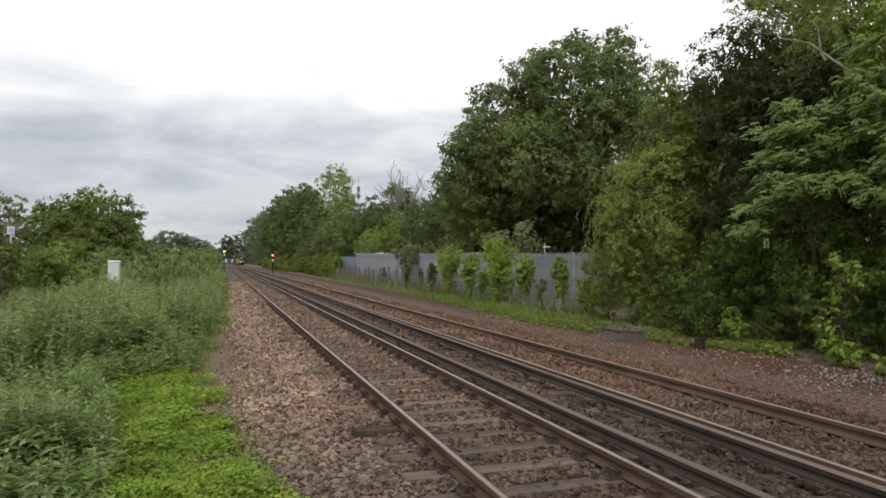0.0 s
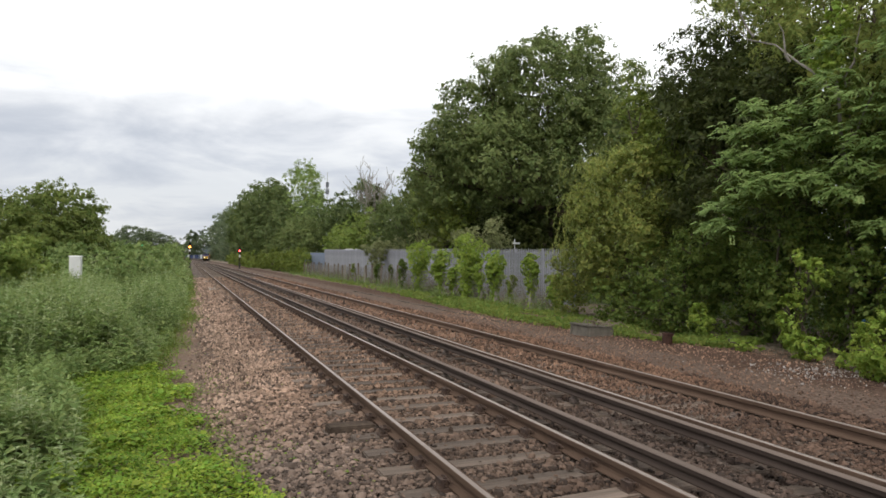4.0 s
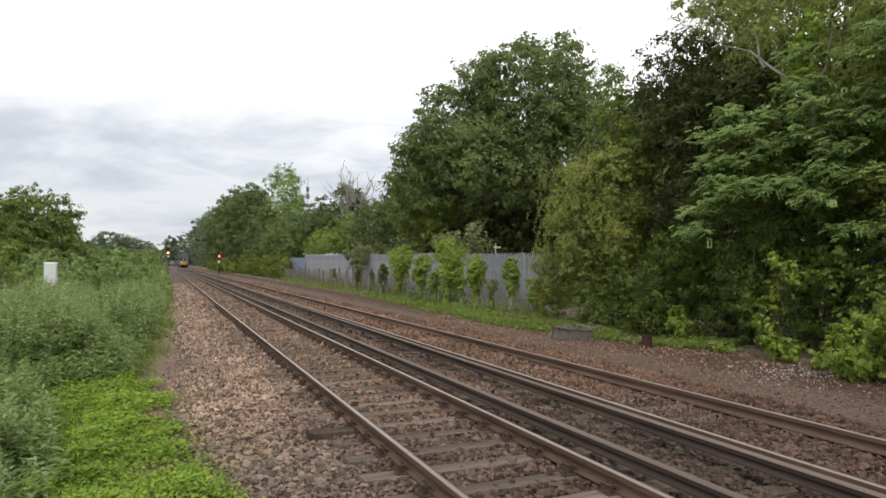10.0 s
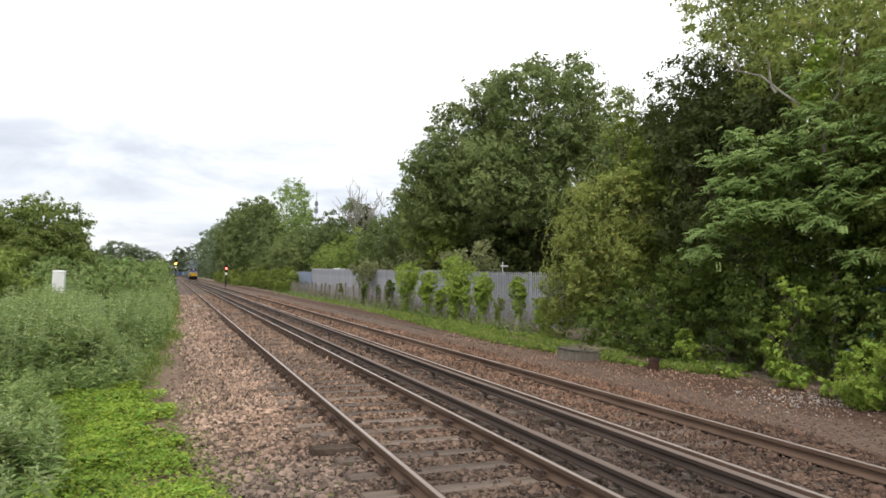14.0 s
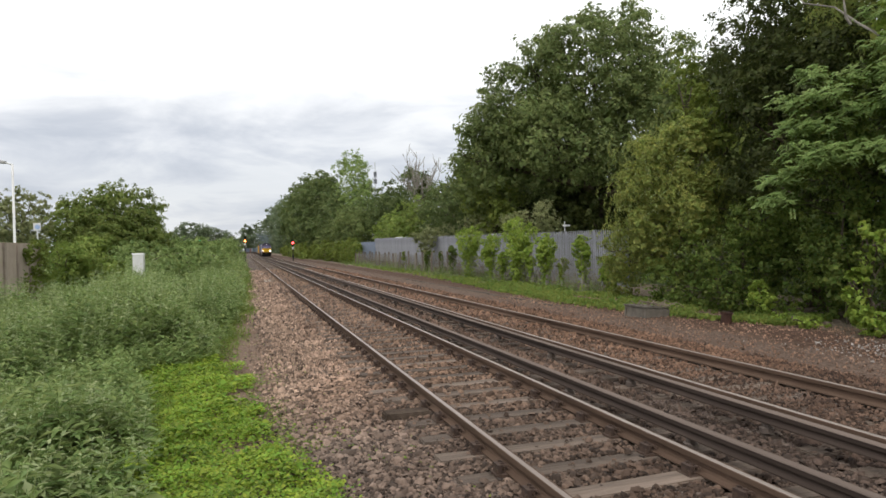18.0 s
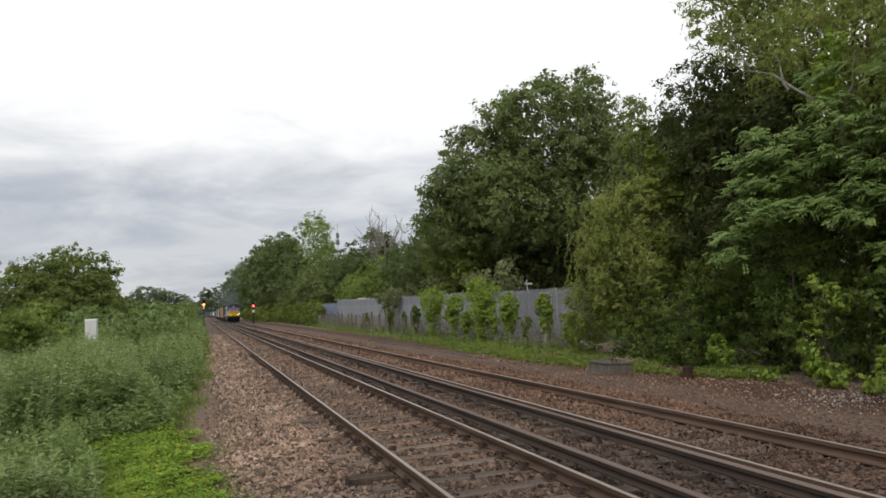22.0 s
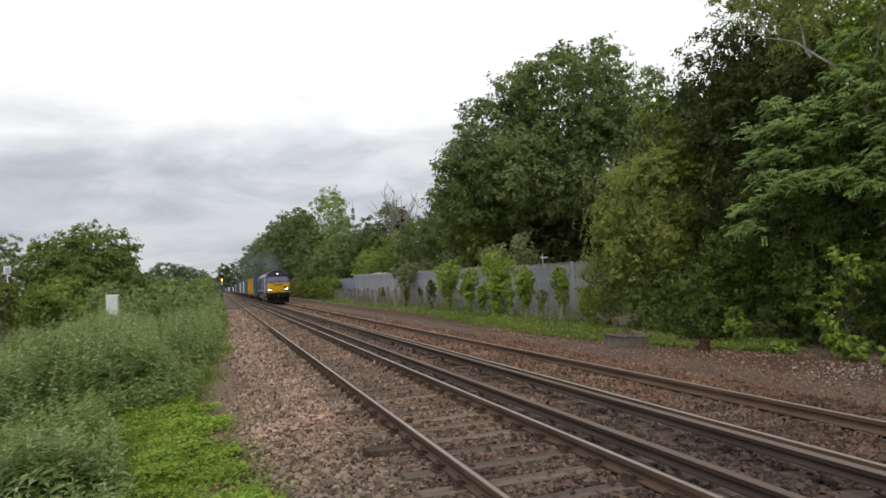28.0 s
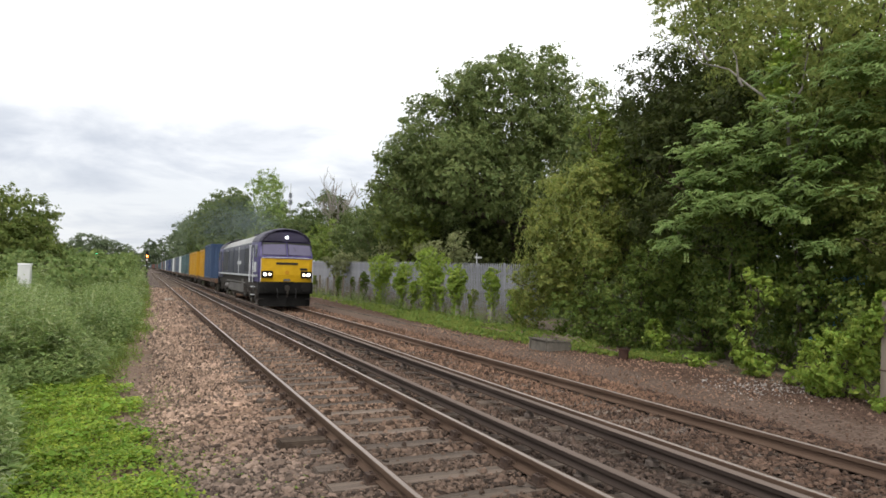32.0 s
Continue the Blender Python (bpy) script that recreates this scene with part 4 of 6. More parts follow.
tree("ivy_bush", 11.5, 7.7, [(11.35, 7.7, 0.35, 0.42, 0.6, 0.6), (11.25, 7.2, 0.8, 0.34, 0.42, 0.5), (11.8, 8.5, 0.1, 0.35, 0.5, 0.35), (11.1, 6.75, 0.0, 0.35, 0.25, 0.22), (11.2, 6.9, 1.25, 0.2, 0.22, 0.3)], 9500, 0.07, LEAF_IVY, "bright ivy bush growing over the gatepost", "bush", seed=57, trunk=0.03, clump=0.24)


def strands(parent, starts, rng, mat, size=0.07, label="hanging leafy strands"):
    """Climber stems that hang from the face of a bush, set with leaves."""
    V, F, k = [], [], 0
    for p, length in starts:
        m = int(length / 0.035)
        f = np.linspace(0, 1, m)
        c = np.stack([p[0] - 0.10 * np.sin(f * 2.4) + rng.normal(0, 0.02, m), p[1] + 0.12 * np.sin(f * 3 + p[0] * 9) + rng.normal(0, 0.03, m), p[2] - length * f], -1)
        o = unit(rng, m)
        v, q = leaf_quads(c, o + np.array([0, 0, -0.8]), np.array([-1, -0.4, 0.5]) + 0.5 * o, size * rng.lognormal(0, 0.3, m), size * 0.6)
        V.append(v); F.append(q + k); k += len(v)
    tagged(array_part("climber", np.concatenate(V), np.concatenate(F), mat, parent, label), kind="stuff")


def hang_climbers():
    rng = np.random.default_rng(5)
    st = []
    for _ in range(75):
        y, z = rng.uniform(16.2, 20.6), rng.uniform(2.6, 5.6)
        st.append(((12.45 + rng.normal(0, 0.12) - 13.8, y - 18, z + 0.25), rng.uniform(0.3, 1.1)))
    for _ in range(14):
        y, z = rng.uniform(17.0, 18.8), rng.uniform(5.4, 8.2)
        st.append(((13.05 + rng.normal(0, 0.1) - 13.8, y - 18, z + 0.25), rng.uniform(0.3, 0.8)))
    for _ in range(46):
        st.append(((12.7 + rng.normal(0, 0.2) - 13.8, rng.uniform(20.2, 21.3) - 18, rng.uniform(1.0, 4.6)), rng.uniform(0.25, 0.9)))
    strands(hazel, st, rng, LEAF_YELLOW)
    pale = [((12.35 + rng.normal(0, 0.15) - 13.8, rng.uniform(16.0, 20.6) - 18, rng.uniform(1.2, 5.6) + 0.25), rng.uniform(0.10, 0.3)) for _ in range(60)]
    strands(hazel, pale, rng, LEAF_TIP, 0.045, "pale blossom sprays")


hang_climbers()


def frond_bush(x, y, clusters, seed, label):
    """A slender tree with tiers of feathery leaves: leaflets in pairs along arching stalks, grouped at the branch ends."""
    rng = np.random.default_rng(seed)
    r2 = random.Random(seed)
    t = thing("robinia_tree", pose(x, y, -0.2), label, "tree", "feathery young trees")
    g = Geo()
    top = max(c[2] for c in clusters) + 0.2
    stem = limb(g, r2, (0, 0, 0), (-0.1, 0, top * 0.92), 0.035, 0.012, 0.02, 8, 6)
    C, A, Nn, S, W = [], [], [], [], []
    for cx, cy, cz, rad in clusters:
        c = np.array([cx - x, cy - y, cz + 0.2])
        near = min(stem, key=lambda p: abs(p.z - (c[2] - 0.4)))
        limb(g, r2, near, Vector(c), 0.012, 0.005, 0.05, 4, 5)
        # a flat tier: stalks reach outwards from the branch end and droop at their tips
        for _ in range(64):
            az, ln = rng.normal(math.pi + 0.3, 1.1), rng.uniform(0.13, 0.22)
            d = np.array([math.cos(az), math.sin(az), rng.normal(-0.05, 0.25)])
            q, rr = rng.uniform(0, 6.28), math.sqrt(rng.random()) * rad
            s0 = c + np.array([0.8 * rr * math.cos(q), rr * math.sin(q), 0.10 * math.sin(3 * q + c[2]) - 0.22 * rr * rr]) + rng.normal(0, 0.06, 3)
            side = np.cross(d, [0, 0, 1.0]); side /= np.linalg.norm(side)
            for f in np.linspace(0.15, 1.0, 6):
                p = s0 + d * ln * f + np.array([0, 0, -0.35 * ln * f * f])
                for sgn in (-1, 1):
                    C.append(p + side * sgn * 0.034); A.append(side * sgn + d * 0.5 + np.array([0, 0, -0.3])); Nn.append([-0.5, -0.4 + 0.1 * sgn, 0.85]); S.append(0.080 * (1.1 - 0.35 * f)); W.append(0.040)
    part("trunk", g, BARK, t)
    V, F = leaf_quads(np.array(C), np.array(A), np.array(Nn, float) + rng.normal(0, 0.25, (len(C), 3)), np.array(S), np.array(W))
    array_part("crown", V, F, LEAF_FROND, t)
    # fill behind the fronds in darker leaves: the crown's inner shade is in their colour
    crown("inner_shade_foliage", [(cx - x + 0.4, cy - y, cz + 0.10, rad * 0.8, rad * 0.85, 0.32) for cx, cy, cz, rad in clusters], 7000, 0.085, LEAF_BANK, t, seed, 0.2, 10, 0.42)


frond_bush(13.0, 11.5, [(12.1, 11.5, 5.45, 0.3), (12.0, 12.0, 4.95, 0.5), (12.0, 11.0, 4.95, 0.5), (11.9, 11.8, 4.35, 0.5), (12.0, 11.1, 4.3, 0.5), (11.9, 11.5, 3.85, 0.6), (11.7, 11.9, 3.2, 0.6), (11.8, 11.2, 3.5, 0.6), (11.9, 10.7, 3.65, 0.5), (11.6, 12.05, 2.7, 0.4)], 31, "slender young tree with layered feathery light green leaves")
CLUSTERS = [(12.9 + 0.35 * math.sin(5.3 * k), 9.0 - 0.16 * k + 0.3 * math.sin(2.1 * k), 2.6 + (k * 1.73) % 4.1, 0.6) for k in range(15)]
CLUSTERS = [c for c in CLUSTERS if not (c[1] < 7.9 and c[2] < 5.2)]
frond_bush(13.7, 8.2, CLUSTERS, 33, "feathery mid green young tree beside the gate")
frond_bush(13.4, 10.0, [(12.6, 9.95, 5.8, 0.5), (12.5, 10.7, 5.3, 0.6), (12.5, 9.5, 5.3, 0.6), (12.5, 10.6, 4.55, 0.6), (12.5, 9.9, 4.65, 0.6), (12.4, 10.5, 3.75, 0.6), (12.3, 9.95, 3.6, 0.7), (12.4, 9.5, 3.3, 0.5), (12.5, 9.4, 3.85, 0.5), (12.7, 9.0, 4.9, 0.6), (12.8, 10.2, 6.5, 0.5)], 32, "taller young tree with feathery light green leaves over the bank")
tree("cypress_bush", 13.6, 7.6, [(12.9, 7.8, 2.6, 0.55, 0.7, 0.75), (13.0, 7.1, 2.9, 0.5, 0.5, 0.75), (13.2, 8.4, 3.5, 0.6, 0.6, 0.7), (13.5, 8.0, 4.5, 0.7, 0.6, 0.8), (13.1, 6.6, 3.2, 0.4, 0.35, 0.45)], 15000, 0.075, LEAF_CYPRESS, "dull olive cypress bush with upswept sprays beside the gate", "bush", seed=45, trunk=0.05, clump=0.3, slim=0.4)
tree("tree", 24, 14, [(23, 15, 5, 3, 3.5, 5.5), (24, 9, 6, 3.5, 4, 6), (22, 20, 5, 3, 3, 5), (25, 4, 7, 4, 4, 6), (24, 13.5, 3, 3, 3, 3.6), (25, 10.5, 3, 3, 3, 3.6)], 19000, 0.46, LEAF_MID, "shady trees deeper in the wood behind the bank", seed=59, trunk=0.25, clump=1.0)
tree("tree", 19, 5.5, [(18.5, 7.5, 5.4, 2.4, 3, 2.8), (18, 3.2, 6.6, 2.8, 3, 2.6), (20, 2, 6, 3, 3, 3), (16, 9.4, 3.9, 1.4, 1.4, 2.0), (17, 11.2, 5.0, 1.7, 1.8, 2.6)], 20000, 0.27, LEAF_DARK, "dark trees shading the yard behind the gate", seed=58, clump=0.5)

# -- left of the line
tree("tree", -12, 70, [(-12, 70, 4.9, 3.7, 3.6, 3.9), (-15.4, 71, 3.9, 2.8, 3, 3.5), (-9.4, 69, 3.8, 2.3, 2.4, 3.4), (-12.8, 67, 3, 3, 3, 3), (-11, 68, 2.0, 3.6, 3, 2.4), (-9.0, 69, 2.0, 2.2, 2.4, 2.4), (-14.4, 68, 1.8, 3, 3, 2.4)], 44000, 0.27, LEAF_OLIVE, "broad round green tree beyond the weeds", seed=61, trunk=0.3, clump=0.75)
tree("tree", -12.4, 75, [(-12.3, 75, 4.4, 3.6, 3, 3.6), (-15.6, 75, 3.4, 3, 3, 3.2), (-9.4, 75, 3.0, 2.6, 3, 3.0), (-12, 74, 1.4, 5.5, 2, 1.8)], 16000, 0.32, LEAF_OLIVE, "dense green tree standing behind the round one", seed=67, trunk=0.25, clump=0.8)
tree("tree", -17.6, 62, [(-17.6, 62, 4.6, 2.4, 2.6, 3.0), (-20, 63, 4, 3, 3, 3.4)], 9000, 0.24, LEAF_GREY, "pale green open-crowned tree", seed=62, trunk=0.2, clump=0.5)
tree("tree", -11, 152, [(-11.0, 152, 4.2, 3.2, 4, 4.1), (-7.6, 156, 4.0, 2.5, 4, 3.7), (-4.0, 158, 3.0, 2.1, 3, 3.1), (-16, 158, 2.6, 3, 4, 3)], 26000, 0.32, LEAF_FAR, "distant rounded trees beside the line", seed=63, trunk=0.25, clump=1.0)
tree("distant_wood", -40, 260, [(-22, 250, 3, 8, 10, 4.6), (-45, 250, 4, 14, 10, 6), (-90, 260, 4, 30, 10, 7), (-6, 262, 3, 5, 10, 4)], 18000, 1.0, LEAF_FAR, "far low line of trees with haze tinted into their leaves", seed=64, trunk=0.3, clump=2.6)
tree("bramble_thicket", -7.4, 32, [(-6.5, 32.4, 1.35, 1.0, 1.2, 1.25), (-7.4, 31.2, 1.5, 0.7, 1.2, 1.0), (-6.1, 33.0, 0.85, 0.7, 1.2, 0.95)], 15000, 0.12, LEAF_LIME, "ivy and bramble bush spilling over the wall end", "bush", seed=65, trunk=0.05, clump=0.5)
tree("bramble_thicket", -4, 60, [(x, y, 1.0 + 0.004 * y, 2.2, 5, 1.2 + 0.25 * math.sin(3 * x + y) + 0.006 * y) for x, y in ((-3.2, 46), (-3.2, 60), (-8.5, 60), (-3.0, 72), (-3.0, 84), (-7, 78), (-2.4, 96), (-7.5, 100), (-2.2, 110), (-2.2, 124), (-6.5, 124))], 30000, 0.245, LEAF_WEED, "rough green scrub stretching along the line", "bush", seed=66, trunk=0.04, clump=0.6)


def bare_tree():
    t = thing("bare_tree", pose(24, 88, 0), "leafless grey dead tree standing above the hedge", "tree")
    g, rng = Geo(), random.Random(8)
    limb(g, rng, (0, 0, 0), (0, 0, 8.5), 0.3, 0.2, 0.02, 5, 7)
    for i in range(34):
        a = rng.uniform(0, 6.28)
        s = rng.uniform(0.8, 3.2)
        base = Vector((0, 0, rng.uniform(6.5, 8.5)))
        tip = base + Vector((math.cos(a) * s * 1.15, math.sin(a) * s * 1.15, rng.uniform(3, 6.6)))
        pts = limb(g, rng, base, tip, 0.055, 0.018, 0.05, 5, 5)
        for _ in range(4):
            q = pts[rng.randint(2, 5)]
            limb(g, rng, q, q + Vector((rng.uniform(-0.9, 0.9), rng.uniform(-0.9, 0.9), rng.uniform(0.6, 1.8))), 0.045, 0.018, 0.06, 3, 4)
    part("trunk", g, GREYBARK, t)
    crown("ivy", [(0.5, 0, 11.2, 0.35, 0.35, 1.4), (-0.2, 0, 9.0, 0.7, 0.7, 1.2)], 700, 0.22, LEAF_DARK, t, 96, 0.3, 8, 0.8, label="dark ivy on the upper stem")


bare_tree()


def radio_mast():
    m = thing("radio_mast", pose(21.8, 110, -0.2), "thin grey radio mast with dark antennas above the trees", "mast")
    part("pole", Geo().tube([(0, 0, 0), (0, 0, 16.6)], [0.14, 0.06], 8), GREYPOLE, m)
    for z, r in ((13.3, 0.22), (14.5, 0.18)):
        a = Geo()
        for k in range(3):
            q = 2.1 * k + 0.4
            a.box(r * math.cos(q) - 0.09, r * math.cos(q) + 0.09, r * math.sin(q) - 0.07, r * math.sin(q) + 0.07, z - 0.42, z + 0.42)
        part("antenna", a, UNDERGREY, m, "dark panel antennas", bevel=0.02)
    part("bracket", Geo().disc((0, 0, 13.9), 0.3, (0, 0, 1), 0.06, 10), UNDERGREY, m)


UNDERGREY = material("mid_grey_coating", (0.14, 0.15, 0.17), (0.22, 0.23, 0.25), 6, 0.7)
radio_mast()


def ash_branches():
    """Pale bare branches that cross the dark foliage of the bank, and an ivy-clad stem."""
    t = thing("dead_branch", pose(13.2, 10.0, -0.2), "pale leafless stem with bare branches among the foliage", "branch")
    g, rng = Geo(), random.Random(14)
    limb(g, rng, (0.4, 0.1, 0), (-0.15, 0.1, 6.0), 0.06, 0.04, 0.02, 6, 6)
    for a, b in (((-0.15, 0.15, 5.7), (-0.3, 2.9, 8.2)), ((-0.15, -0.1, 5.8), (-0.3, -0.55, 7.0)), ((-0.25, 1.2, 6.7), (-0.5, 1.3, 7.6)), ((0, 0.1, 4.4), (-0.7, -1.1, 5.4)), ((-0.3, 2.2, 7.6), (-0.5, 2.6, 8.6))):
        limb(g, rng, a, b, 0.035, 0.010, 0.05, 5, 5)
    part("stem", g, GREYBARK, t)
    crown("ivy", [(-0.35, 0.15, 6.6, 0.22, 0.3, 0.7), (-0.35, -0.1, 7.3, 0.2, 0.24, 0.5)], 1700, 0.075, LEAF_IVY, t, 97, 0.15, 8, 0.8, label="yellow-green ivy on the stem")


ash_branches()


OLDPOSTCON = material("mossy_brown_concrete", (0.13, 0.105, 0.08), (0.25, 0.215, 0.17), 7, 0.95, 0.3, 40)
DRYSTEM = leaf_material("dry_brown_stems", (0.13, 0.105, 0.06), (0.30, 0.255, 0.16), 0.02, 0.7, trans=0.2)


def ivy_posts():
    """Old concrete fence posts, most of them wrapped in ivy, with strands of wire between."""
    rng = random.Random(12)
    spec = ((13.05, 57.5, 1.5, 0.0), (13.05, 54.0, 1.5, 0.2), (13.05, 50.5, 1.5, 0.0), (13.05, 46.7, 1.45, 0.28), (13.05, 43.4, 1.6, 0.16), (13.05, 40.8, 1.8, 0.3), (13.05, 37.4, 2.95, 0.8), (13.05, 33.7, 2.3, 0.5), (13.05, 31.9, 1.5, 0.32), (13.05, 30.1, 3.05, 0.95), (13.05, 28.5, 1.7, 0.26), (13.05, 26.9, 2.2, 0.46), (13.05, 25.4, 1.3, 0.2), (13.05, 23.6, 2.05, 0.32), (13.3, 22.0, 1.3, 0.5))
    for i, (x, y, h, r) in enumerate(spec):
        t = thing("fence_post", pose(x, y, -0.2, rng.uniform(-2, 2), rng.uniform(-2, 2), 0), "old concrete fence post wrapped in bright ivy" if r > 0.2 else "old weathered concrete fence post", "fence post", "posts of the old fence")
        part("post", Geo().box(-0.07, 0.07, -0.07, 0.07, 0, min(h, 1.75)), CONCRETE, t, bevel=0.012)
        if r:
            blobs = [(rng.uniform(-0.08, 0.08), rng.uniform(-0.1, 0.1), h * f, r * k, r * k, h * 0.26) for f, k in ((0.08, 0.40), (0.24, 0.42), (0.42, 0.52), (0.62, 0.80), (0.84, 0.94))]
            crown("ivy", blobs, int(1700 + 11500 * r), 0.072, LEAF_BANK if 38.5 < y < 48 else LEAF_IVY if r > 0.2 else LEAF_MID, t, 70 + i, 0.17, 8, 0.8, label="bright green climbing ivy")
    me = to_mesh("post", Geo().box(-0.06, 0.06, -0.06, 0.06, 0, 1.7), 0.012)
    me.materials.append(OLDPOSTCON)
    for k in range(19):
        t = thing("fence_post", pose(13.05 + rng.uniform(-0.06, 0.06), 41.9 + 2.05 * k + rng.uniform(-0.3, 0.3), -0.2 - rng.uniform(0, 0.25), rng.uniform(-3, 3), rng.uniform(-3, 3), 0), "old weathered brown fence post", "fence post", "posts of the old fence")
        new("post", me).parent = t
    mesh = thing("mesh_fence", Matrix(), "thin rusty chain-link mesh on the old posts", "fence")
    g = Geo()
    for k in range(310):
        y = 22.0 + 0.18 * k
        for s in (-1, 1):
            g.tube([(13.0, y, -0.15), (13.0, y + s * 1.35, 1.2)], [0.0055, 0.0055], 3, False)
    tagged(part("mesh", g, WIRE, mesh), kind="stuff")
    w = thing("wire_fence", Matrix(), "sagging strands of wire between old posts", "fence")
    for z in (0.5, 0.95, 1.35):
        part("wire", Geo().tube([(13.05, 20 + 3 * k, z - 0.2 + 0.02 * math.sin(k)) for k in range(11)], [0.004] * 11, 4), WIRE, w)


ivy_posts()


def weed_plants(name, xs, ys, hs, rng, leaf, pairs, mat, label, broad=0.42):
    """Tall leafy stems: pairs of drooping leaves up each stem, smaller towards the tip."""
    n = len(xs)
    z0 = ground_height(xs, ys)
    lean = rng.normal(0, 0.17, (n, 2))
    idx = np.repeat(np.arange(n), pairs * 2)
    f = np.tile(np.repeat(np.linspace(0.12, 1.0, pairs), 2), n) + rng.normal(0, 0.03, n * pairs * 2)
    turn = np.tile(np.repeat(np.arange(pairs) * 1.57, 2), n) + np.tile([0, math.pi], n * pairs) + np.repeat(rng.uniform(0, 6.28, n), pairs * 2) + rng.normal(0, 0.35, n * pairs * 2)
    size = leaf * (1.15 - 0.75 * np.clip(f, 0, 1) ** 2) * np.minimum(rng.lognormal(0, 0.22, len(f)), 1.4) * (0.7 + 0.3 * hs[idx])
    h = hs[idx] * f
    out = np.stack([np.cos(turn), np.sin(turn), np.zeros_like(turn)], -1)
    c = np.stack([xs[idx] + lean[idx, 0] * h, ys[idx] + lean[idx, 1] * h, z0[idx] + h], -1) + out * size[:, None] * 0.5
    along = out + np.array([0, 0, 1]) * (0.85 * f - 0.33 + rng.normal(0, 0.30, len(f)))[:, None]
    nrm = np.array([0, 0, 1.0]) - out * (0.85 * f - 0.33)[:, None] + rng.normal(0, 0.15, (len(f), 3))
    V, F = leaf_quads(c, along, nrm, size, size * broad)
    # stems
    w = 0.004 + 0.002 * hs
    b = np.stack([xs, ys, z0], -1)
    t = np.stack([xs + lean[:, 0] * hs, ys + lean[:, 1] * hs, z0 + hs], -1)
    ex, ey = np.array([1, 0, 0]), np.array([0, 1, 0])
    S = np.concatenate([np.stack([b - ex * w[:, None], b + ex * w[:, None], t + ex * 0.002, t - ex * 0.002], 1), np.stack([b - ey * w[:, None], b + ey * w[:, None], t + ey * 0.002, t - ey * 0.002], 1)]).reshape(-1, 3)
    V = np.concatenate([V, S])
    F = np.concatenate([F, len(F) * 4 + np.arange(len(S)).reshape(-1, 4)])
    ob = array_part(name, V, F, mat)
    return tagged(ob, label, "weeds", kind="stuff")


def edge_of_weeds(y):
    """How far towards the track the tall weeds reach."""
    wander = 0.16 * np.sin(1.9 * y) + 0.12 * np.sin(0.83 * y + 1.0)
    return np.where(y > 13, wander, 0) + np.interp(y, [0, 5.0, 7.3, 8.4, 10.4, 11.6, 12.4, 13.0, 13.5, 15, 17.6, 24.6, 54, 140], [-1.0, -0.85, -1.0, -1.3, -1.6, -2.1, -2.0, -1.3, -0.85, -0.75, -0.5, -0.15, 0.1, 0.3])


def build_weeds():
    rng = np.random.default_rng(77)

    def spread(n, y0, y1, x0):
        y = rng.uniform(y0, y1, n)
        e = edge_of_weeds(y)
        x = e - np.abs(rng.uniform(0, 1, n)) * (e - x0)
        return x, y, e - x

    for name, n, y0, y1, x0, leaf, pairs, hh, broad in (("nettle_patch", 1150, 4.5, 11, -6, 0.22, 10, 0.9, 0.38), ("nettle_patch", 3700, 11, 22, -8.5, 0.185, 10, 0.98, 0.46), ("nettle_patch", 3500, 22, 42, -9.5, 0.25, 8, 0.76, 0.52), ("nettle_patch", 2700, 42, 140, -12, 0.36, 6, 1.3, 0.6)):
        x, y, d = spread(n, y0, y1, x0)
        h = hh * rng.uniform(0.84, 1.1, n) * np.clip(0.35 + np.minimum(d * 0.55, np.where((x > -2.8) & (y > 11), (y - 11.6) * 0.26, 2.0)) + rng.normal(0, 0.12, n), 0.28, 1.1)
        lump = np.array([noise.noise(Vector((a * 0.55, b * 0.45, 1.7))) for a, b in zip(x, y)])
        fine = np.array([noise.noise(Vector((a * 1.5, b * 1.2, 5.2))) for a, b in zip(x, y)])
        h *= np.clip(1 + 1.25 * lump + 0.55 * fine, 0.3, 1.6)
        keep = rng.random(n) < np.clip(0.75 + 1.6 * fine + 0.8 * lump, 0.22, 1)
        x, y, h = x[keep], y[keep], h[keep]
        n = len(x)
        weed_plants(name, x, y, h, rng, leaf, pairs, LEAF_WEED, "dense bed of tall grey-green nettles and weeds", broad)
        k = n // 2
        sel = rng.choice(n, k, replace=False)
        weed_plants("weed_tips", x[sel] + rng.normal(0, 0.03, k), y[sel], h[sel] * 1.05, rng, leaf * 0.62, pairs, LEAF_TIP, "paler flowering weed stems among the nettles")
    # shorter growth where the tall bed falls away towards the ground cover
    n = 1000
    y = rng.uniform(7.5, 14, n)
    x = edge_of_weeds(y) - 5.2 * rng.random(n) ** 1.3 + 0.1
    weed_plants("nettle_patch", x, y, rng.uniform(0.35, 0.72, n), rng, 0.19, 7, LEAF_WEED, "lower fresh growth in front of the tall nettles", 0.44)
    # low bright ground cover
    n = 70000
    y = 3.6 + 10.2 * rng.random(n) ** 1.15
    right = np.interp(y, [3.6, 5.7, 6.5, 7.7, 8.3, 9.5, 12.3, 13.8], [0.95, 0.78, 0.62, 0.36, 0.24, 0.14, -0.08, -0.35])
    left = np.interp(y, [3.6, 6.3, 9, 10.5, 12.6, 13.8], [-1.6, -1.5, -1.9, -2.2, -2.3, -1.4])
    x = left + (right - left) * rng.random(n) + rng.normal(0, 0.06, n)
    rag = np.array([noise.noise(Vector((a * 2.2, b * 1.4, 7.7))) for a, b in zip(x, y)])
    keep = rng.random(n) < np.clip((right - x) / 0.5 + 0.25 + 1.9 * rag, 0, 1) * np.interp(y, [9.5, 11.5], [1, 0.72])
    x, y, n = x[keep], y[keep], int(keep.sum())
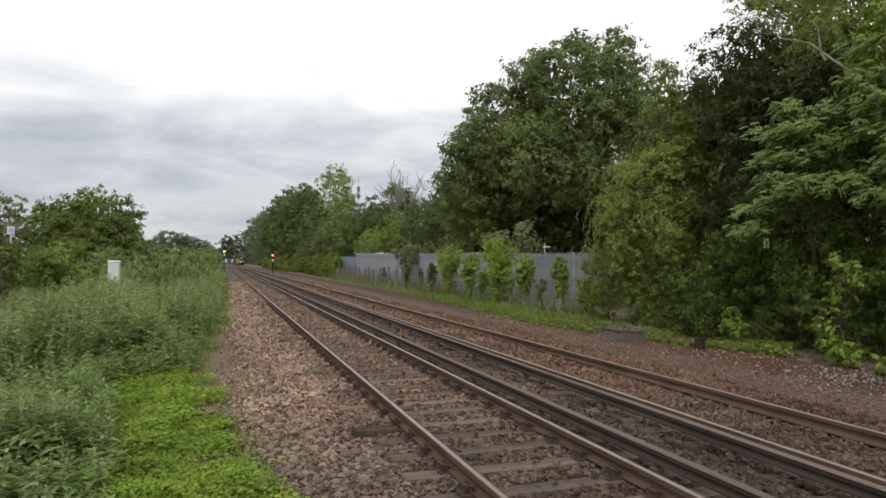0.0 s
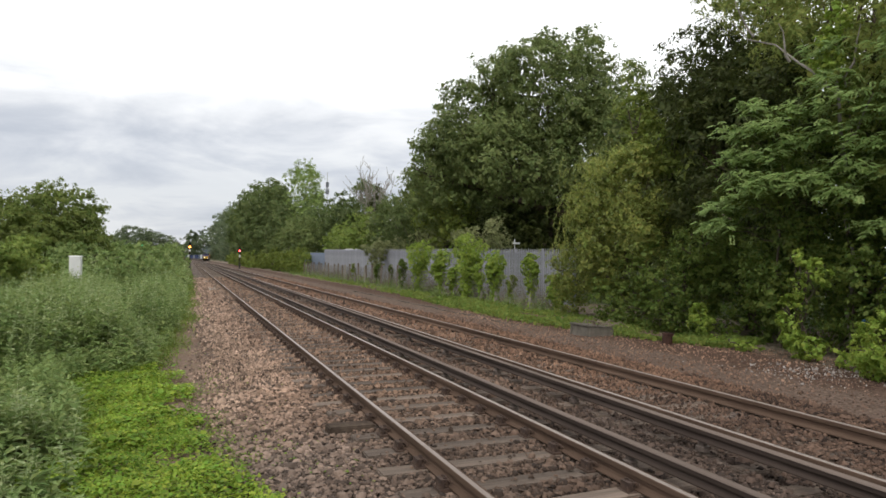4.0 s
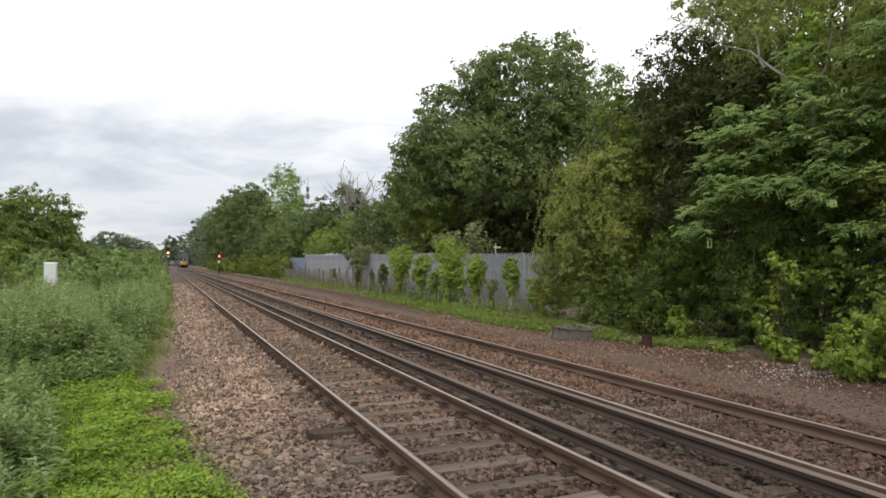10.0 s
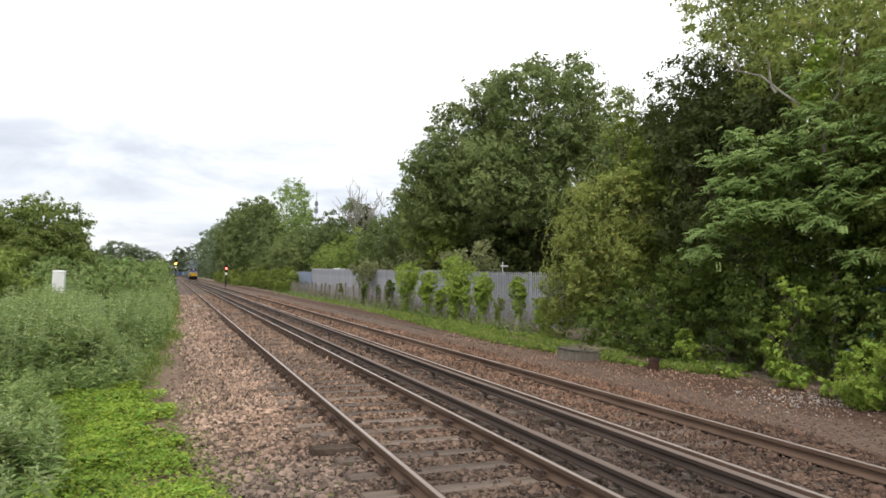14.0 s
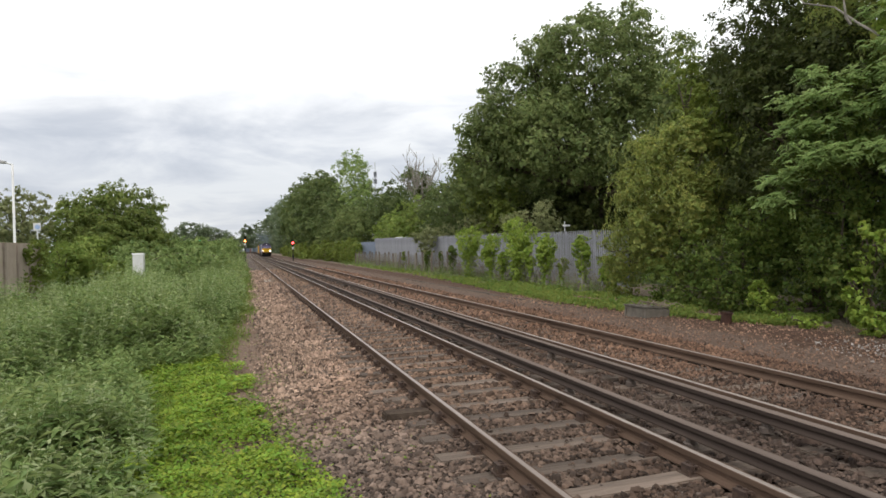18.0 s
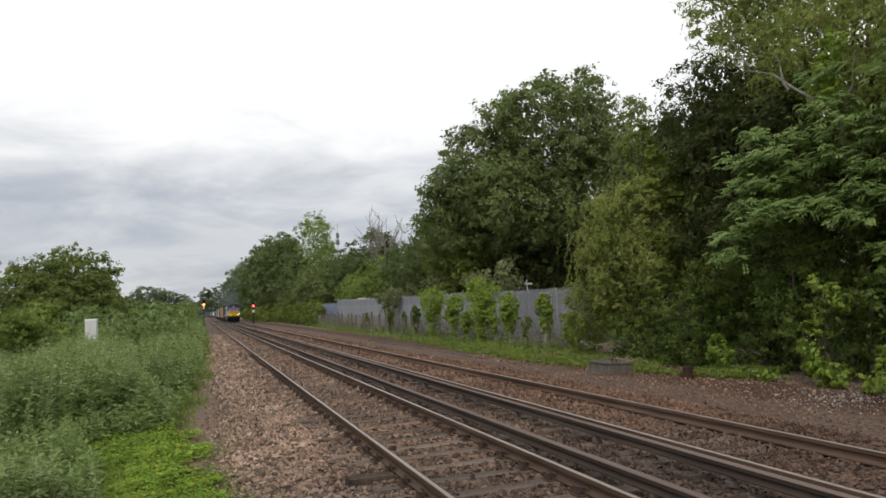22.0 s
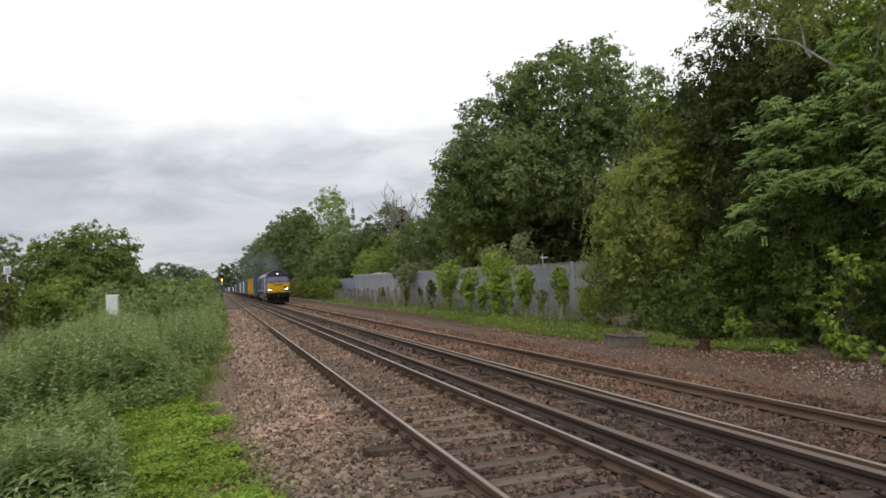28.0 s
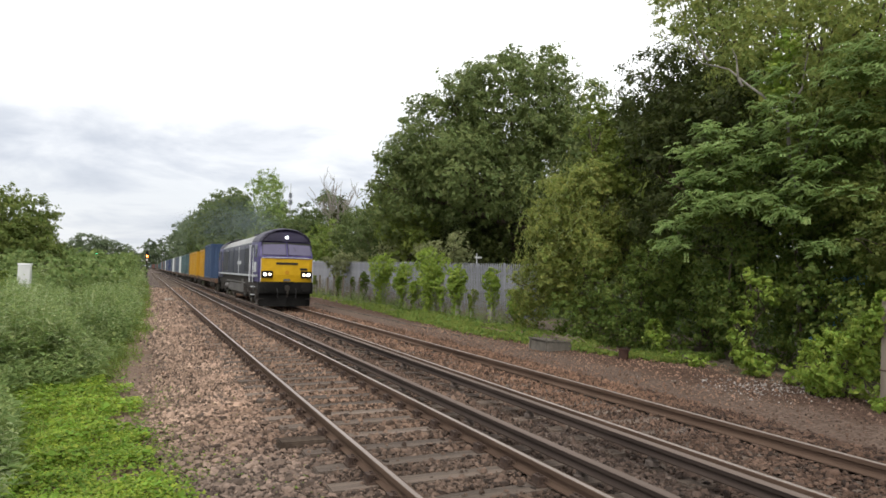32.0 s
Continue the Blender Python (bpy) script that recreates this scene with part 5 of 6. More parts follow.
    lump = np.array([noise.noise(Vector((a * 1.6, b * 1.6, 4.1))) for a, b in zip(x, y)])
    z = ground_height(x, y) + 0.03 + (0.08 + 0.13 * lump) * rng.random(n) + 0.02
    o = unit(rng, n)
    s = 0.037 * rng.lognormal(0, 0.3, n) * (1 + 0.3 * (y > 8))
    V, F = leaf_quads(np.stack([x, y, z], -1), np.cross(o, [0, 0, 1.0]) + 0.15 * o, np.array([0, 0, 1.0]) + 0.45 * o, s, s * 0.85)
    tagged(array_part("ground_cover", V, F, LEAF_COVER), "low bright green ground cover beside the path", "ground cover", kind="stuff")
    n = 6500
    y = 3.8 + 16 * rng.random(n) ** 1.5
    x = np.interp(y, [3.6, 5.7, 6.5, 7.7, 8.3, 9.5, 12.3, 13.8, 20], [0.95, 0.78, 0.62, 0.36, 0.24, 0.14, -0.08, -0.35, -0.35]) + rng.exponential(0.22, n) - 0.12
    rag = np.array([noise.noise(Vector((a * 1.1, b * 0.9, 3.3))) for a, b in zip(x, y)])
    keep = rng.random(n) < 0.45 + 1.4 * rag
    x, y, n = x[keep], y[keep], int(keep.sum())
    o = unit(rng, n)
    s = 0.034 * rng.lognormal(0, 0.35, n)
    V, F = leaf_quads(np.stack([x, y, ground_height(x, y) + 0.035], -1), np.cross(o, [0, 0, 1.0]) + 0.15 * o, np.array([0, 0, 1.0]) + 0.5 * o, s, s * 0.7)
    tagged(array_part("creeping_weeds", V, F, LEAF_VERGE), "thin creeping weeds spreading on to the bare path", "weeds", kind="stuff")
    # thin weeds straggling out on to the path
    n = 2200
    y = 8 + 70 * rng.random(n) ** 1.6
    x = edge_of_weeds(y) + np.abs(rng.normal(0, 0.25, n)) - 0.1
    weed_plants("path_weeds", x, y, rng.uniform(0.06, 0.3, n), rng, 0.09, 4, LEAF_VERGE, "small straggling weeds at the path edge")
    # rough growth along the old post fence
    n = 1000
    y = rng.uniform(21.5, 88, n)
    weed_plants("fence_weeds", 13.15 + rng.normal(0, 0.3, n) * (1 + y / 60), y, rng.uniform(0.15, 0.75, n), rng, 0.16, 6, LEAF_WEED, "rough weeds along the foot of the old fence")
    n = 900
    y = rng.uniform(23, 80, n)
    weed_plants("dry_stems", 13.25 + np.abs(rng.normal(0, 0.5, n)), y, rng.uniform(0.4, 1.35, n), rng, 0.10, 9, DRYSTEM, "thin dry brown stems tangled in the old fence")
    # verge grass on the far side
    n = 34000
    y = 12.0 + 64 * rng.random(n) ** 1.5
    x0 = np.interp(y, [12, 14, 16.7, 20, 27, 36, 76], [11.7, 11.0, 10.4, 10.1, 10.5, 11.2, 12.1]) + rng.normal(0, 0.10, n)
    x = x0 + (13.1 - x0) * rng.random(n) ** 1.15
    lump = np.array([noise.noise(Vector((a * 0.9, b * 0.5, 2.2))) for a, b in zip(x, y)])
    keep = (lump > np.where(x < 11.2, -0.6, -0.25)) & (rng.random(n) < np.interp(y, [28, 42], [1.0, 0.08]))
    x, y, lump = x[keep], y[keep], lump[keep]
    n = len(x)
    o = unit(rng, n)
    s = 0.072 * rng.lognormal(0, 0.3, n) * (1 + y / 40)
    z = ground_height(x, y) + (0.08 + 0.14 * np.clip(lump + 0.3, 0, 1)) * rng.random(n)
    V, F = leaf_quads(np.stack([x, y, z], -1), o + np.array([0, 0, 0.7]), np.cross(o, [0.2, 0.1, 1.0]) + np.array([0, 0, 0.5]), s, s * 0.5)
    tagged(array_part("verge_grass", V, F, LEAF_VERGE), "short bright grass and weeds on the verge", "grass", kind="stuff")


build_weeds()


# ---- the freight train ----
PURPLE = material("purple_blue_loco_paint", (0.045, 0.032, 0.135), (0.065, 0.047, 0.18), 3, 0.38, spec=0.5)
SIDEBLUE = material("dusty_slate_blue_side", (0.034, 0.037, 0.055), (0.068, 0.072, 0.095), 4, 0.5)
YELLOW = material("warning_yellow_paint", (0.52, 0.30, 0.008), (0.64, 0.385, 0.013), 6, 0.45)
SILVER = material("silver_grey_paint", (0.45, 0.46, 0.48), (0.58, 0.59, 0.61), 5, 0.5)
UNDER = material("grimy_underframe", (0.022, 0.019, 0.017), (0.055, 0.047, 0.04), 9, 0.8, 0.3, 40)
TANK = material("dusty_grey_tank", (0.08, 0.075, 0.07), (0.17, 0.16, 0.15), 6, 0.7)
WINDOW = glass("dark_cab_glass", (0.085, 0.07, 0.15), 0.12)
GRILLE = material("dark_radiator_grille", (0.03, 0.032, 0.036), (0.07, 0.072, 0.08), 25, 0.7)
LAMP = glow("lit_headlamp", (1.0, 0.94, 0.86), 90.0)
LAMP_SMALL = glow("lit_marker_lamp", (0.95, 0.95, 1.0), 6.0)
MATTBLACK = material("soot_black_steel", (0.008, 0.008, 0.008), (0.02, 0.019, 0.018), 7, 0.8, spec=0.1)
DARKTOP = material("sooty_purple_black_paint", (0.016, 0.013, 0.03), (0.032, 0.026, 0.055), 4, 0.5)
AMBERLAMP = glow("warm_marker_lamp", (1.0, 0.72, 0.48), 7.0)
TREAD = material("worn_wheel_tread", (0.20, 0.17, 0.15), (0.30, 0.27, 0.25), 10, 0.5, metal=0.5)
WAGONFRAME = material("rusty_brown_wagon_frame", (0.10, 0.055, 0.035), (0.17, 0.10, 0.065), 5, 0.8)

LOCO_FRONT, TRAIN_SPEED, TRACK_MID = 31.5, 11.42, (RAIL_L2 + RAIL_R2) / 2
MOVING = []  # things and how far their middle lies behind the locomotive's front


def bogie(parent, y0, axles, pitch, side_mat, r=0.53):
    """Side frames, springs and wheelsets."""
    b = part("bogie_frame", Geo(), side_mat, parent)
    g = Geo()
    span = pitch * (axles - 1)
    for s in (-1, 1):
        g.box(s * 1.05 - 0.06, s * 1.05 + 0.06, y0 - span / 2 - 0.6, y0 + span / 2 + 0.6, 0.62, 0.86)
        for k in range(axles):
            y = y0 - span / 2 + k * pitch
            g.box(s * 1.08 - 0.1, s * 1.08 + 0.1, y - 0.16, y + 0.16, 0.36, 0.7)
            g.tube([(s * 1.12, y - 0.32, 0.5), (s * 1.12, y - 0.32, 0.9)], [0.09, 0.09], 8)
            g.tube([(s * 1.12, y + 0.32, 0.5), (s * 1.12, y + 0.32, 0.9)], [0.09, 0.09], 8)
    g.box(-1.0, 1.0, y0 - 0.25, y0 + 0.25, 0.6, 0.9)
    b.data = to_mesh("bogie_frame", g, 0.0)
    b.data.materials.append(side_mat)
    for k in range(axles):
        y = y0 - span / 2 + k * pitch
        w = Geo()
        for s in (-1, 1):
            w.disc((s * 0.755, y, r), r, (1, 0, 0), 0.13, 20)
            w.disc((s * 0.70, y, r), r + 0.03, (1, 0, 0), 0.03, 20)
        w.disc((0, y, r), 0.09, (1, 0, 0), 1.6, 8)
        part("wheelset", w, TREAD, b)


def half_section(w):
    """The body's section: straight sides, a canted shoulder and a shallow roof."""
    pts = [(1.0, 1.56), (1.0, 2.95), (0.93, 3.25), (0.74, 3.52), (0.42, 3.72), (0.0, 3.80)]
    return [(-x * w, z) for x, z in pts] + [(x * w, z) for x, z in reversed(pts[:-1])]


def build_loco():
    """A six-axle freight diesel. Its front faces -y; the origin lies on the rails under its middle."""
    lo = thing("diesel_locomotive", Matrix(), "purple and yellow freight diesel locomotive with lit headlamps", "locomotive")
    F = -9.9  # front buffer faces
    # hood between the cabs
    sec = half_section(1.28)
    part("body_side", Geo().loft([[(x, y, z) for x, z in sec[:3]] for y in (F + 3.2, -F - 3.2)]), SIDEBLUE, lo, "slate-blue ribbed body side")
    part("body_side", Geo().loft([[(x, y, z) for x, z in sec[-3:]] for y in (F + 3.2, -F - 3.2)]), SIDEBLUE, lo, "slate-blue ribbed body side")
    part("roof", Geo().loft([[(x, y, z + 0.004) for x, z in sec[2:-2]] for y in (F + 3.2, -3.0, 3.0, -F - 3.2)]), SOOT, lo, "soot-grey roof")
    for s in (-1, 1):
        for k in range(5):
            y = F + 5.6 + k * 2.4
            part("side_rib", Geo().box(s * 1.285 - 0.02, s * 1.285 + 0.02, y - 0.03, y + 0.03, 1.6, 3.1), SILVER if k == 1 else SIDEBLUE, lo)
        part("grille", Geo().box(s * 1.29 - 0.012, s * 1.29 + 0.012, F + 3.6, F + 5.4, 1.75, 2.95), GRILLE, lo, "dark louvred body panel")
        for z in np.arange(1.82, 2.9, 0.12):
            part("louvre", Geo().box(s * 1.305 - 0.012, s * 1.305 + 0.012, F + 3.65, F + 5.35, z, z + 0.035), SIDEBLUE, lo)
        part("door_rail", Geo().tube([(s * 1.36, F + 3.15, 1.2), (s * 1.36, F + 3.15, 3.1)], [0.03, 0.03], 6), SILVER, lo, "tall silver grab rail")
        part("cab_emblem", Geo().box(s * 1.322 - 0.006, s * 1.322 + 0.006, F + 1.15, F + 1.95, 1.72, 2.2), SILVER, lo, "pale emblem panel on the cab side")
        part("cab_step", Geo().box(*sorted((s * 1.1, s * 1.34)), F + 2.3, F + 2.8, 0.55, 0.60).box(*sorted((s * 1.1, s * 1.34)), F + 2.3, F + 2.8, 0.95, 1.0), SILVER, lo, "pale cab step plates")
        part("grille", Geo().box(s * 1.29 - 0.012, s * 1.29 + 0.012, F + 13.4, F + 15.8, 1.75, 2.95), GRILLE, lo, "dark radiator grille")
        part("sole_bar", Geo().box(s * 1.30 - 0.03, s * 1.30 + 0.03, F + 0.9, -F - 0.9, 1.48, 1.58), SILVER, lo, "pale silver sole bar stripe", bevel=0.01)
        part("valance", Geo().box(s * 1.16 - 0.03, s * 1.16 + 0.03, F + 1.0, -F - 1.0, 0.98, 1.48), UNDER, lo)
        part("handrail", Geo().tube([(s * 1.36, F + 2.9, 1.2), (s * 1.36, F + 2.9, 3.0)], [0.022, 0.022], 6), SILVER, lo)
        part("handrail", Geo().tube([(s * 1.36, F + 2.0, 1.2), (s * 1.36, F + 2.0, 2.9)], [0.022, 0.022], 6), SILVER, lo)
        part("side_stripe", Geo().box(s * 1.287 - 0.008, s * 1.287 + 0.008, F + 7.0, F + 8.6, 2.1, 2.3), SILVER, lo, "pale lettering bar on the side")
        part("cant_rail", Geo().box(s * 1.2 - 0.03, s * 1.2 + 0.03, F + 3.2, -F - 3.2, 3.2, 3.25), SILVER, lo, "pale cantrail strip")
        part("pipe_run", Geo().tube([(s * 1.2, F + 5.6, 1.1), (s * 1.2, -F - 5.6, 1.1)], [0.04, 0.04], 6), TANK, lo)
        part("battery_box", Geo().box(*sorted((s * 0.9, s * 1.22)), F + 6.3, F + 7.2, 0.55, 1.3), TANK, lo, "dusty grey battery box", bevel=0.02)
    for end in (1, -1):
        def at(x, y, z):
            return (x, F * end + y * end, z)
        # nose and cab are stacked level by level: height, half width, how far the front stands back
        lower = [(1.25, 1.27, 0.42), (1.6, 1.30, 0.36), (2.38, 1.31, 0.34)]
        upper = [(2.38, 1.31, 0.34), (2.50, 1.31, 0.36), (3.18, 1.26, 0.70), (3.36, 1.16, 0.80)]
        crest = [(3.22, 1.27, 0.60), (3.40, 1.18, 0.62), (3.60, 1.00, 0.66), (3.80, 0.64, 0.80), (3.89, 0.25, 1.0)]

        def rows(levels):
            out = []
            for z, w, b in levels:
                out.append([at(-w, 3.25, z), at(-w, b + 0.30, z), at(-w + 0.07, b + 0.08, z), at(-w + 0.25, b, z), at(0, b - 0.03, z), at(w - 0.25, b, z), at(w - 0.07, b + 0.08, z), at(w, b + 0.30, z), at(w, 3.25, z)])
            return out

        cab = part("cab", Geo().loft(rows(upper)), PURPLE, lo, "purple cab shell", smooth=False)
        part("cab_crest", Geo().loft(rows(crest)), DARKTOP, cab, "dark navy front of the cab roof")
        part("cab_roof", Geo().loft([[at(x, y, z + 0.01) for x, z in half_section(1.25)[2:-2]] for y in (1.0, 3.3)]), SOOT, cab, "grey cab roof")
        part("cab_visor", Geo().loft([[at(x * 0.99, y, z + 0.03) for x, z in half_section(1.24)[1:-1]] for y in (0.60, 1.25)]), DARKTOP, cab, "sooty dark roof visor")
        nose = part("nose_panel", Geo().loft([[p for p in r[2:7]] for r in rows(lower)]), YELLOW, lo, "bright yellow warning panel")
        part("nose_side", Geo().loft([r[:3] for r in rows(lower)]), PURPLE, lo, "purple nose side")
        part("nose_side", Geo().loft([r[6:] for r in rows(lower)]), PURPLE, lo, "purple nose side")
        # windscreens, raked
        for s in (-1, 1):
            x0, x1 = s * 0.07, s * 1.14
            def screen(d, m):
                a, b = (x0 + s * m, x1 - s * m)
                return [[at(a, 0.335 - d, 2.56 + m), at(b, 0.385 - d, 2.56 + m)], [at(a, 0.62 - d, 3.14 - m), at(b * 0.985, 0.665 - d, 3.14 - m)]]
            part("windscreen_surround", Geo().loft(screen(0.012, -0.03)), BLACK, cab, "black rubber surround")
            part("windscreen", Geo().loft(screen(0.022, 0.0)), WINDOW, cab, "dark raked windscreen")
            part("wiper", Geo().tube([at(s * 0.55, 0.36, 2.55), at(s * 0.32, 0.50, 2.95)], [0.012, 0.008], 5), BLACK, cab)
            part("cab_window", Geo().box(*sorted((s * 1.30, s * 1.318)), *sorted((F * end + 1.0 * end, F * end + 1.75 * end)), 2.45, 3.05), WINDOW, cab, "dark cab side window")
            part("cab_door", Geo().box(*sorted((s * 1.30, s * 1.322)), *sorted((F * end + 2.1 * end, F * end + 2.75 * end)), 1.25, 3.05), SIDEBLUE, cab, "slate-blue cab door")
            # lamp clusters
            c = part("lamp_cluster", Geo().box(*sorted((s * 0.66, s * 1.20)), *sorted((F * end + 0.28 * end, F * end + 0.345 * end)), 1.45, 1.79), MATTBLACK, nose, "dark recessed lamp housing", bevel=0.03)
            for dx in (-0.115, 0.115):
                part("lamp_ring", Geo().disc(at(s * 0.92 + dx, 0.272, 1.62), 0.085, (0, 1, 0), 0.03, 18), TANK, c)
                part("headlamp", Geo().disc(at(s * 0.92 + dx, 0.256, 1.62), 0.052, (0, 1, 0), 0.03, 16), (LAMP if dx * s > 0 else AMBERLAMP) if end == 1 else TANK, c, "lit white headlamp" if end == 1 else "")
            part("grab_rail", Geo().tube([at(s * 1.24, 0.36, 1.25), at(s * 1.24, 0.30, 1.3), at(s * 1.24, 0.28, 2.36)], [0.016] * 3, 6), SILVER, nose, "thin white grab rail")
            b = part("buffer", Geo().tube([at(s * 0.86, 0.75, 1.02), at(s * 0.86, 0.12, 1.02)], [0.13, 0.11], 12).disc(at(s * 0.86, 0.06, 1.02), 0.22, (0, 1, 0), 0.07, 18), MATTBLACK, lo, "black round buffer")
            part("brake_pipe", Geo().tube([at(s * 0.45, 0.35, 0.95), at(s * 0.45, 0.18, 0.8), at(s * 0.42, 0.22, 0.5)], [0.03] * 3, 6), BLACK, lo)
            part("step", Geo().box(*sorted((s * 1.0, s * 1.3)), *sorted((F * end + 0.6 * end, F * end + 1.0 * end)), 0.42, 0.46), UNDER, lo)
            part("number_mark", Geo().box(*sorted((s * 0.62, s * 0.98)), *sorted((F * end + 0.318 * end, F * end + 0.326 * end)), 1.83, 1.94), BLACK, nose, "short dark number bar") if s * end > 0 else None
        part("name_mark", Geo().box(-0.52, 0.52, *sorted((F * end + 0.296 * end, F * end + 0.306 * end)), 2.10, 2.20), BLACK, nose, "dark lettering bar on the yellow panel")
        part("badge", Geo().disc(at(0.0, 0.30, 1.72), 0.10, (0, 1, 0), 0.02, 6), material("brown_badge", (0.45, 0.20, 0.01), (0.55, 0.27, 0.02), 8), nose, "small brownish emblem")
        part("top_rail", Geo().tube([at(-1.2, 0.33, 2.40), at(-0.95, 0.26, 2.43), at(0.95, 0.26, 2.43), at(1.2, 0.33, 2.40)], [0.018] * 4, 6), SILVER, nose, "thin white rail above the yellow panel")
        part("socket_panel", Geo().box(-0.16, 0.16, *sorted((F * end + 0.300 * end, F * end + 0.312 * end)), 1.30, 1.42), TANK, nose)
        part("roof_lamp", Geo().disc(at(0, 0.56, 3.42), 0.062, (0, 1, 0), 0.08, 14), LAMP_SMALL if end == 1 else TANK, cab, "lit white roof lamp" if end == 1 else "")
        part("buffer_beam", Geo().box(-1.28, 1.28, *sorted((F * end + 0.36 * end, F * end + 0.75 * end)), 0.70, 1.27), MATTBLACK, lo, "black buffer beam", bevel=0.02)
        part("plough", Geo().loft([[at(x, 0.42 + 0.25 * abs(x) / 1.25, z) for x in (-1.22, -0.6, 0, 0.6, 1.22)] for z in (0.09, 0.72)]).loft([[at(x, 0.50 + 0.25 * abs(x) / 1.25, z) for x in (-1.22, -0.6, 0, 0.6, 1.22)] for z in (0.09, 0.72)]), MATTBLACK, lo, "black obstacle plough")
        part("coupling", Geo().box(-0.10, 0.10, *sorted((F * end + 0.02 * end, F * end + 0.6 * end)), 0.86, 1.10).tube([at(0, 0.05, 0.95), at(0, 0.02, 0.72), at(0, 0.1, 0.55)], [0.05, 0.05, 0.04], 6), UNDER, lo, "black drawhook and coupling", bevel=0.015)
    part("roof_band", Geo().loft([[(x * 1.02, y, z + 0.03) for x, z in half_section(1.27)[1:-1]] for y in (F + 3.15, F + 3.45)]), SILVER, lo, "pale roof joint band")
    part("underframe", Geo().box(-1.15, 1.15, F + 1.0, -F - 1.0, 0.85, 1.5), UNDER, lo)
    part("fuel_tank", Geo().loft([[(x, y, z) for x, z in ((-1.2, 1.0), (-1.2, 0.55), (-0.95, 0.35), (0.95, 0.35), (1.2, 0.55), (1.2, 1.0))] for y in (-3.0, 3.0)], close=True), TANK, lo, "dusty grey fuel tank")
    for s in (-1, 1):
        part("air_tank", Geo().tube([(s * 1.12, 3.4, 0.75), (s * 1.12, 4.9, 0.75)], [0.17, 0.17], 10), TANK, lo)
    bogie(lo, F + 4.0, 3, 1.85, UNDER)
    bogie(lo, -F - 4.0, 3, 1.85, UNDER)
    part("exhaust", Geo().box(-0.35, 0.35, -2.4, -1.2, 3.78, 3.92), GRILLE, lo)
    part("roof_fan", Geo().disc((0, 5.2, 3.82), 0.6, (0, 0, 1), 0.08, 18).disc((0, 6.7, 3.82), 0.6, (0, 0, 1), 0.08, 18), GRILLE, lo)
    MOVING.append((lo, 9.9))


build_loco()


def wagon_prototype():
    w = thing("flat_wagon", Matrix(), "rusty low container flat wagon", "wagon", "wagons of the freight train")
    for s in (-1, 1):
        part("side_sill", Geo().box(s * 1.12 - 0.06, s * 1.12 + 0.06, -9.3, 9.3, 0.72, 1.02), WAGONFRAME, w, bevel=0.01)
        for y in (-9.4, 9.4):
            part("buffer", Geo().tube([(s * 0.86, y, 0.98), (s * 0.86, y * 1.055, 0.98)], [0.1, 0.1], 10).disc((s * 0.86, y * 1.06, 0.98), 0.2, (0, 1, 0), 0.05, 12), UNDER, w)
    part("deck", Geo().box(-1.05, 1.05, -9.3, 9.3, 0.86, 0.98), WAGONFRAME, w)
    part("end_sill", Geo().box(-1.18, 1.18, -9.48, -9.3, 0.7, 1.04), WAGONFRAME, w)
    part("end_sill", Geo().box(-1.18, 1.18, 9.3, 9.48, 0.7, 1.04), WAGONFRAME, w)
    bogie(w, -7.0, 2, 1.8, UNDER, 0.42)
    bogie(w, 7.0, 2, 1.8, UNDER, 0.42)
    return w


def container_geo(length, height=2.6):
    """A corrugated steel box: ribbed sides and ends between corner posts and rails."""
    h, w = length / 2, 1.22
    core = Geo()
    def zig(a, b, n):
        out = []
        for i in range(n):
            u0, u1 = a + (b - a) * i / n, a + (b - a) * (i + 1) / n
            d = (u1 - u0) / 4
            out += [(u0, 0), (u0 + d, 0.035), (u0 + 2 * d, 0.035), (u0 + 3 * d, 0)]
        return out + [(b, 0)]
    for s in (-1, 1):
        z = zig(-h + 0.12, h - 0.12, int(length / 0.28))
        core.loft([[(s * (w - 0.06 + d), u, q) for u, d in z] for q in (0.14, height - 0.1)])
        z = zig(-w + 0.1, w - 0.1, 8)
        core.loft([[(u, s * (h - 0.06 + d), q) for u, d in z] for q in (0.14, height - 0.1)])
    core.loft([[(-w + 0.05, y, height - 0.05) for y in (-h, h)], [(w - 0.05, y, height - 0.05) for y in (-h, h)]])
    fr = Geo()
    for sx in (-1, 1):
        for sy in (-1, 1):
            fr.box(sx * (w - 0.05) - 0.06, sx * (w - 0.05) + 0.06, sy * (h - 0.06) - 0.07, sy * (h - 0.06) + 0.07, 0, height)
        for z in (0.08, height - 0.06):
            fr.box(sx * (w - 0.05) - 0.05, sx * (w - 0.05) + 0.05, -h + 0.1, h - 0.1, z - 0.08, z + 0.06)
    for sy in (-1, 1):
        for z in (0.08, height - 0.06):
            fr.box(-w + 0.1, w - 0.1, sy * (h - 0.05) - 0.05, sy * (h - 0.05) + 0.05, z - 0.08, z + 0.06)
    return core, fr


PAINTS = {n: material(n.replace(" ", "_") + "_container_paint", c, tuple(v * 0.75 for v in c), 1.2, 0.55, 0.1, 20) for n, c in {
    "grey-blue": (0.05, 0.085, 0.165), "dark blue": (0.025, 0.045, 0.13), "yellow": (0.52, 0.27, 0.018), "teal": (0.07, 0.12, 0.125), "white": (0.66, 0.70, 0.68), "grey": (0.20, 0.21, 0.23), "brown": (0.16, 0.07, 0.05), "slate": (0.10, 0.12, 0.16)}.items()}
SHAPES = {n: [to_mesh("container_part", q) for q in container_geo(n, h)] for n, h in ((6.06, 2.6), (12.19, 2.6), (6.07, 2.9))}


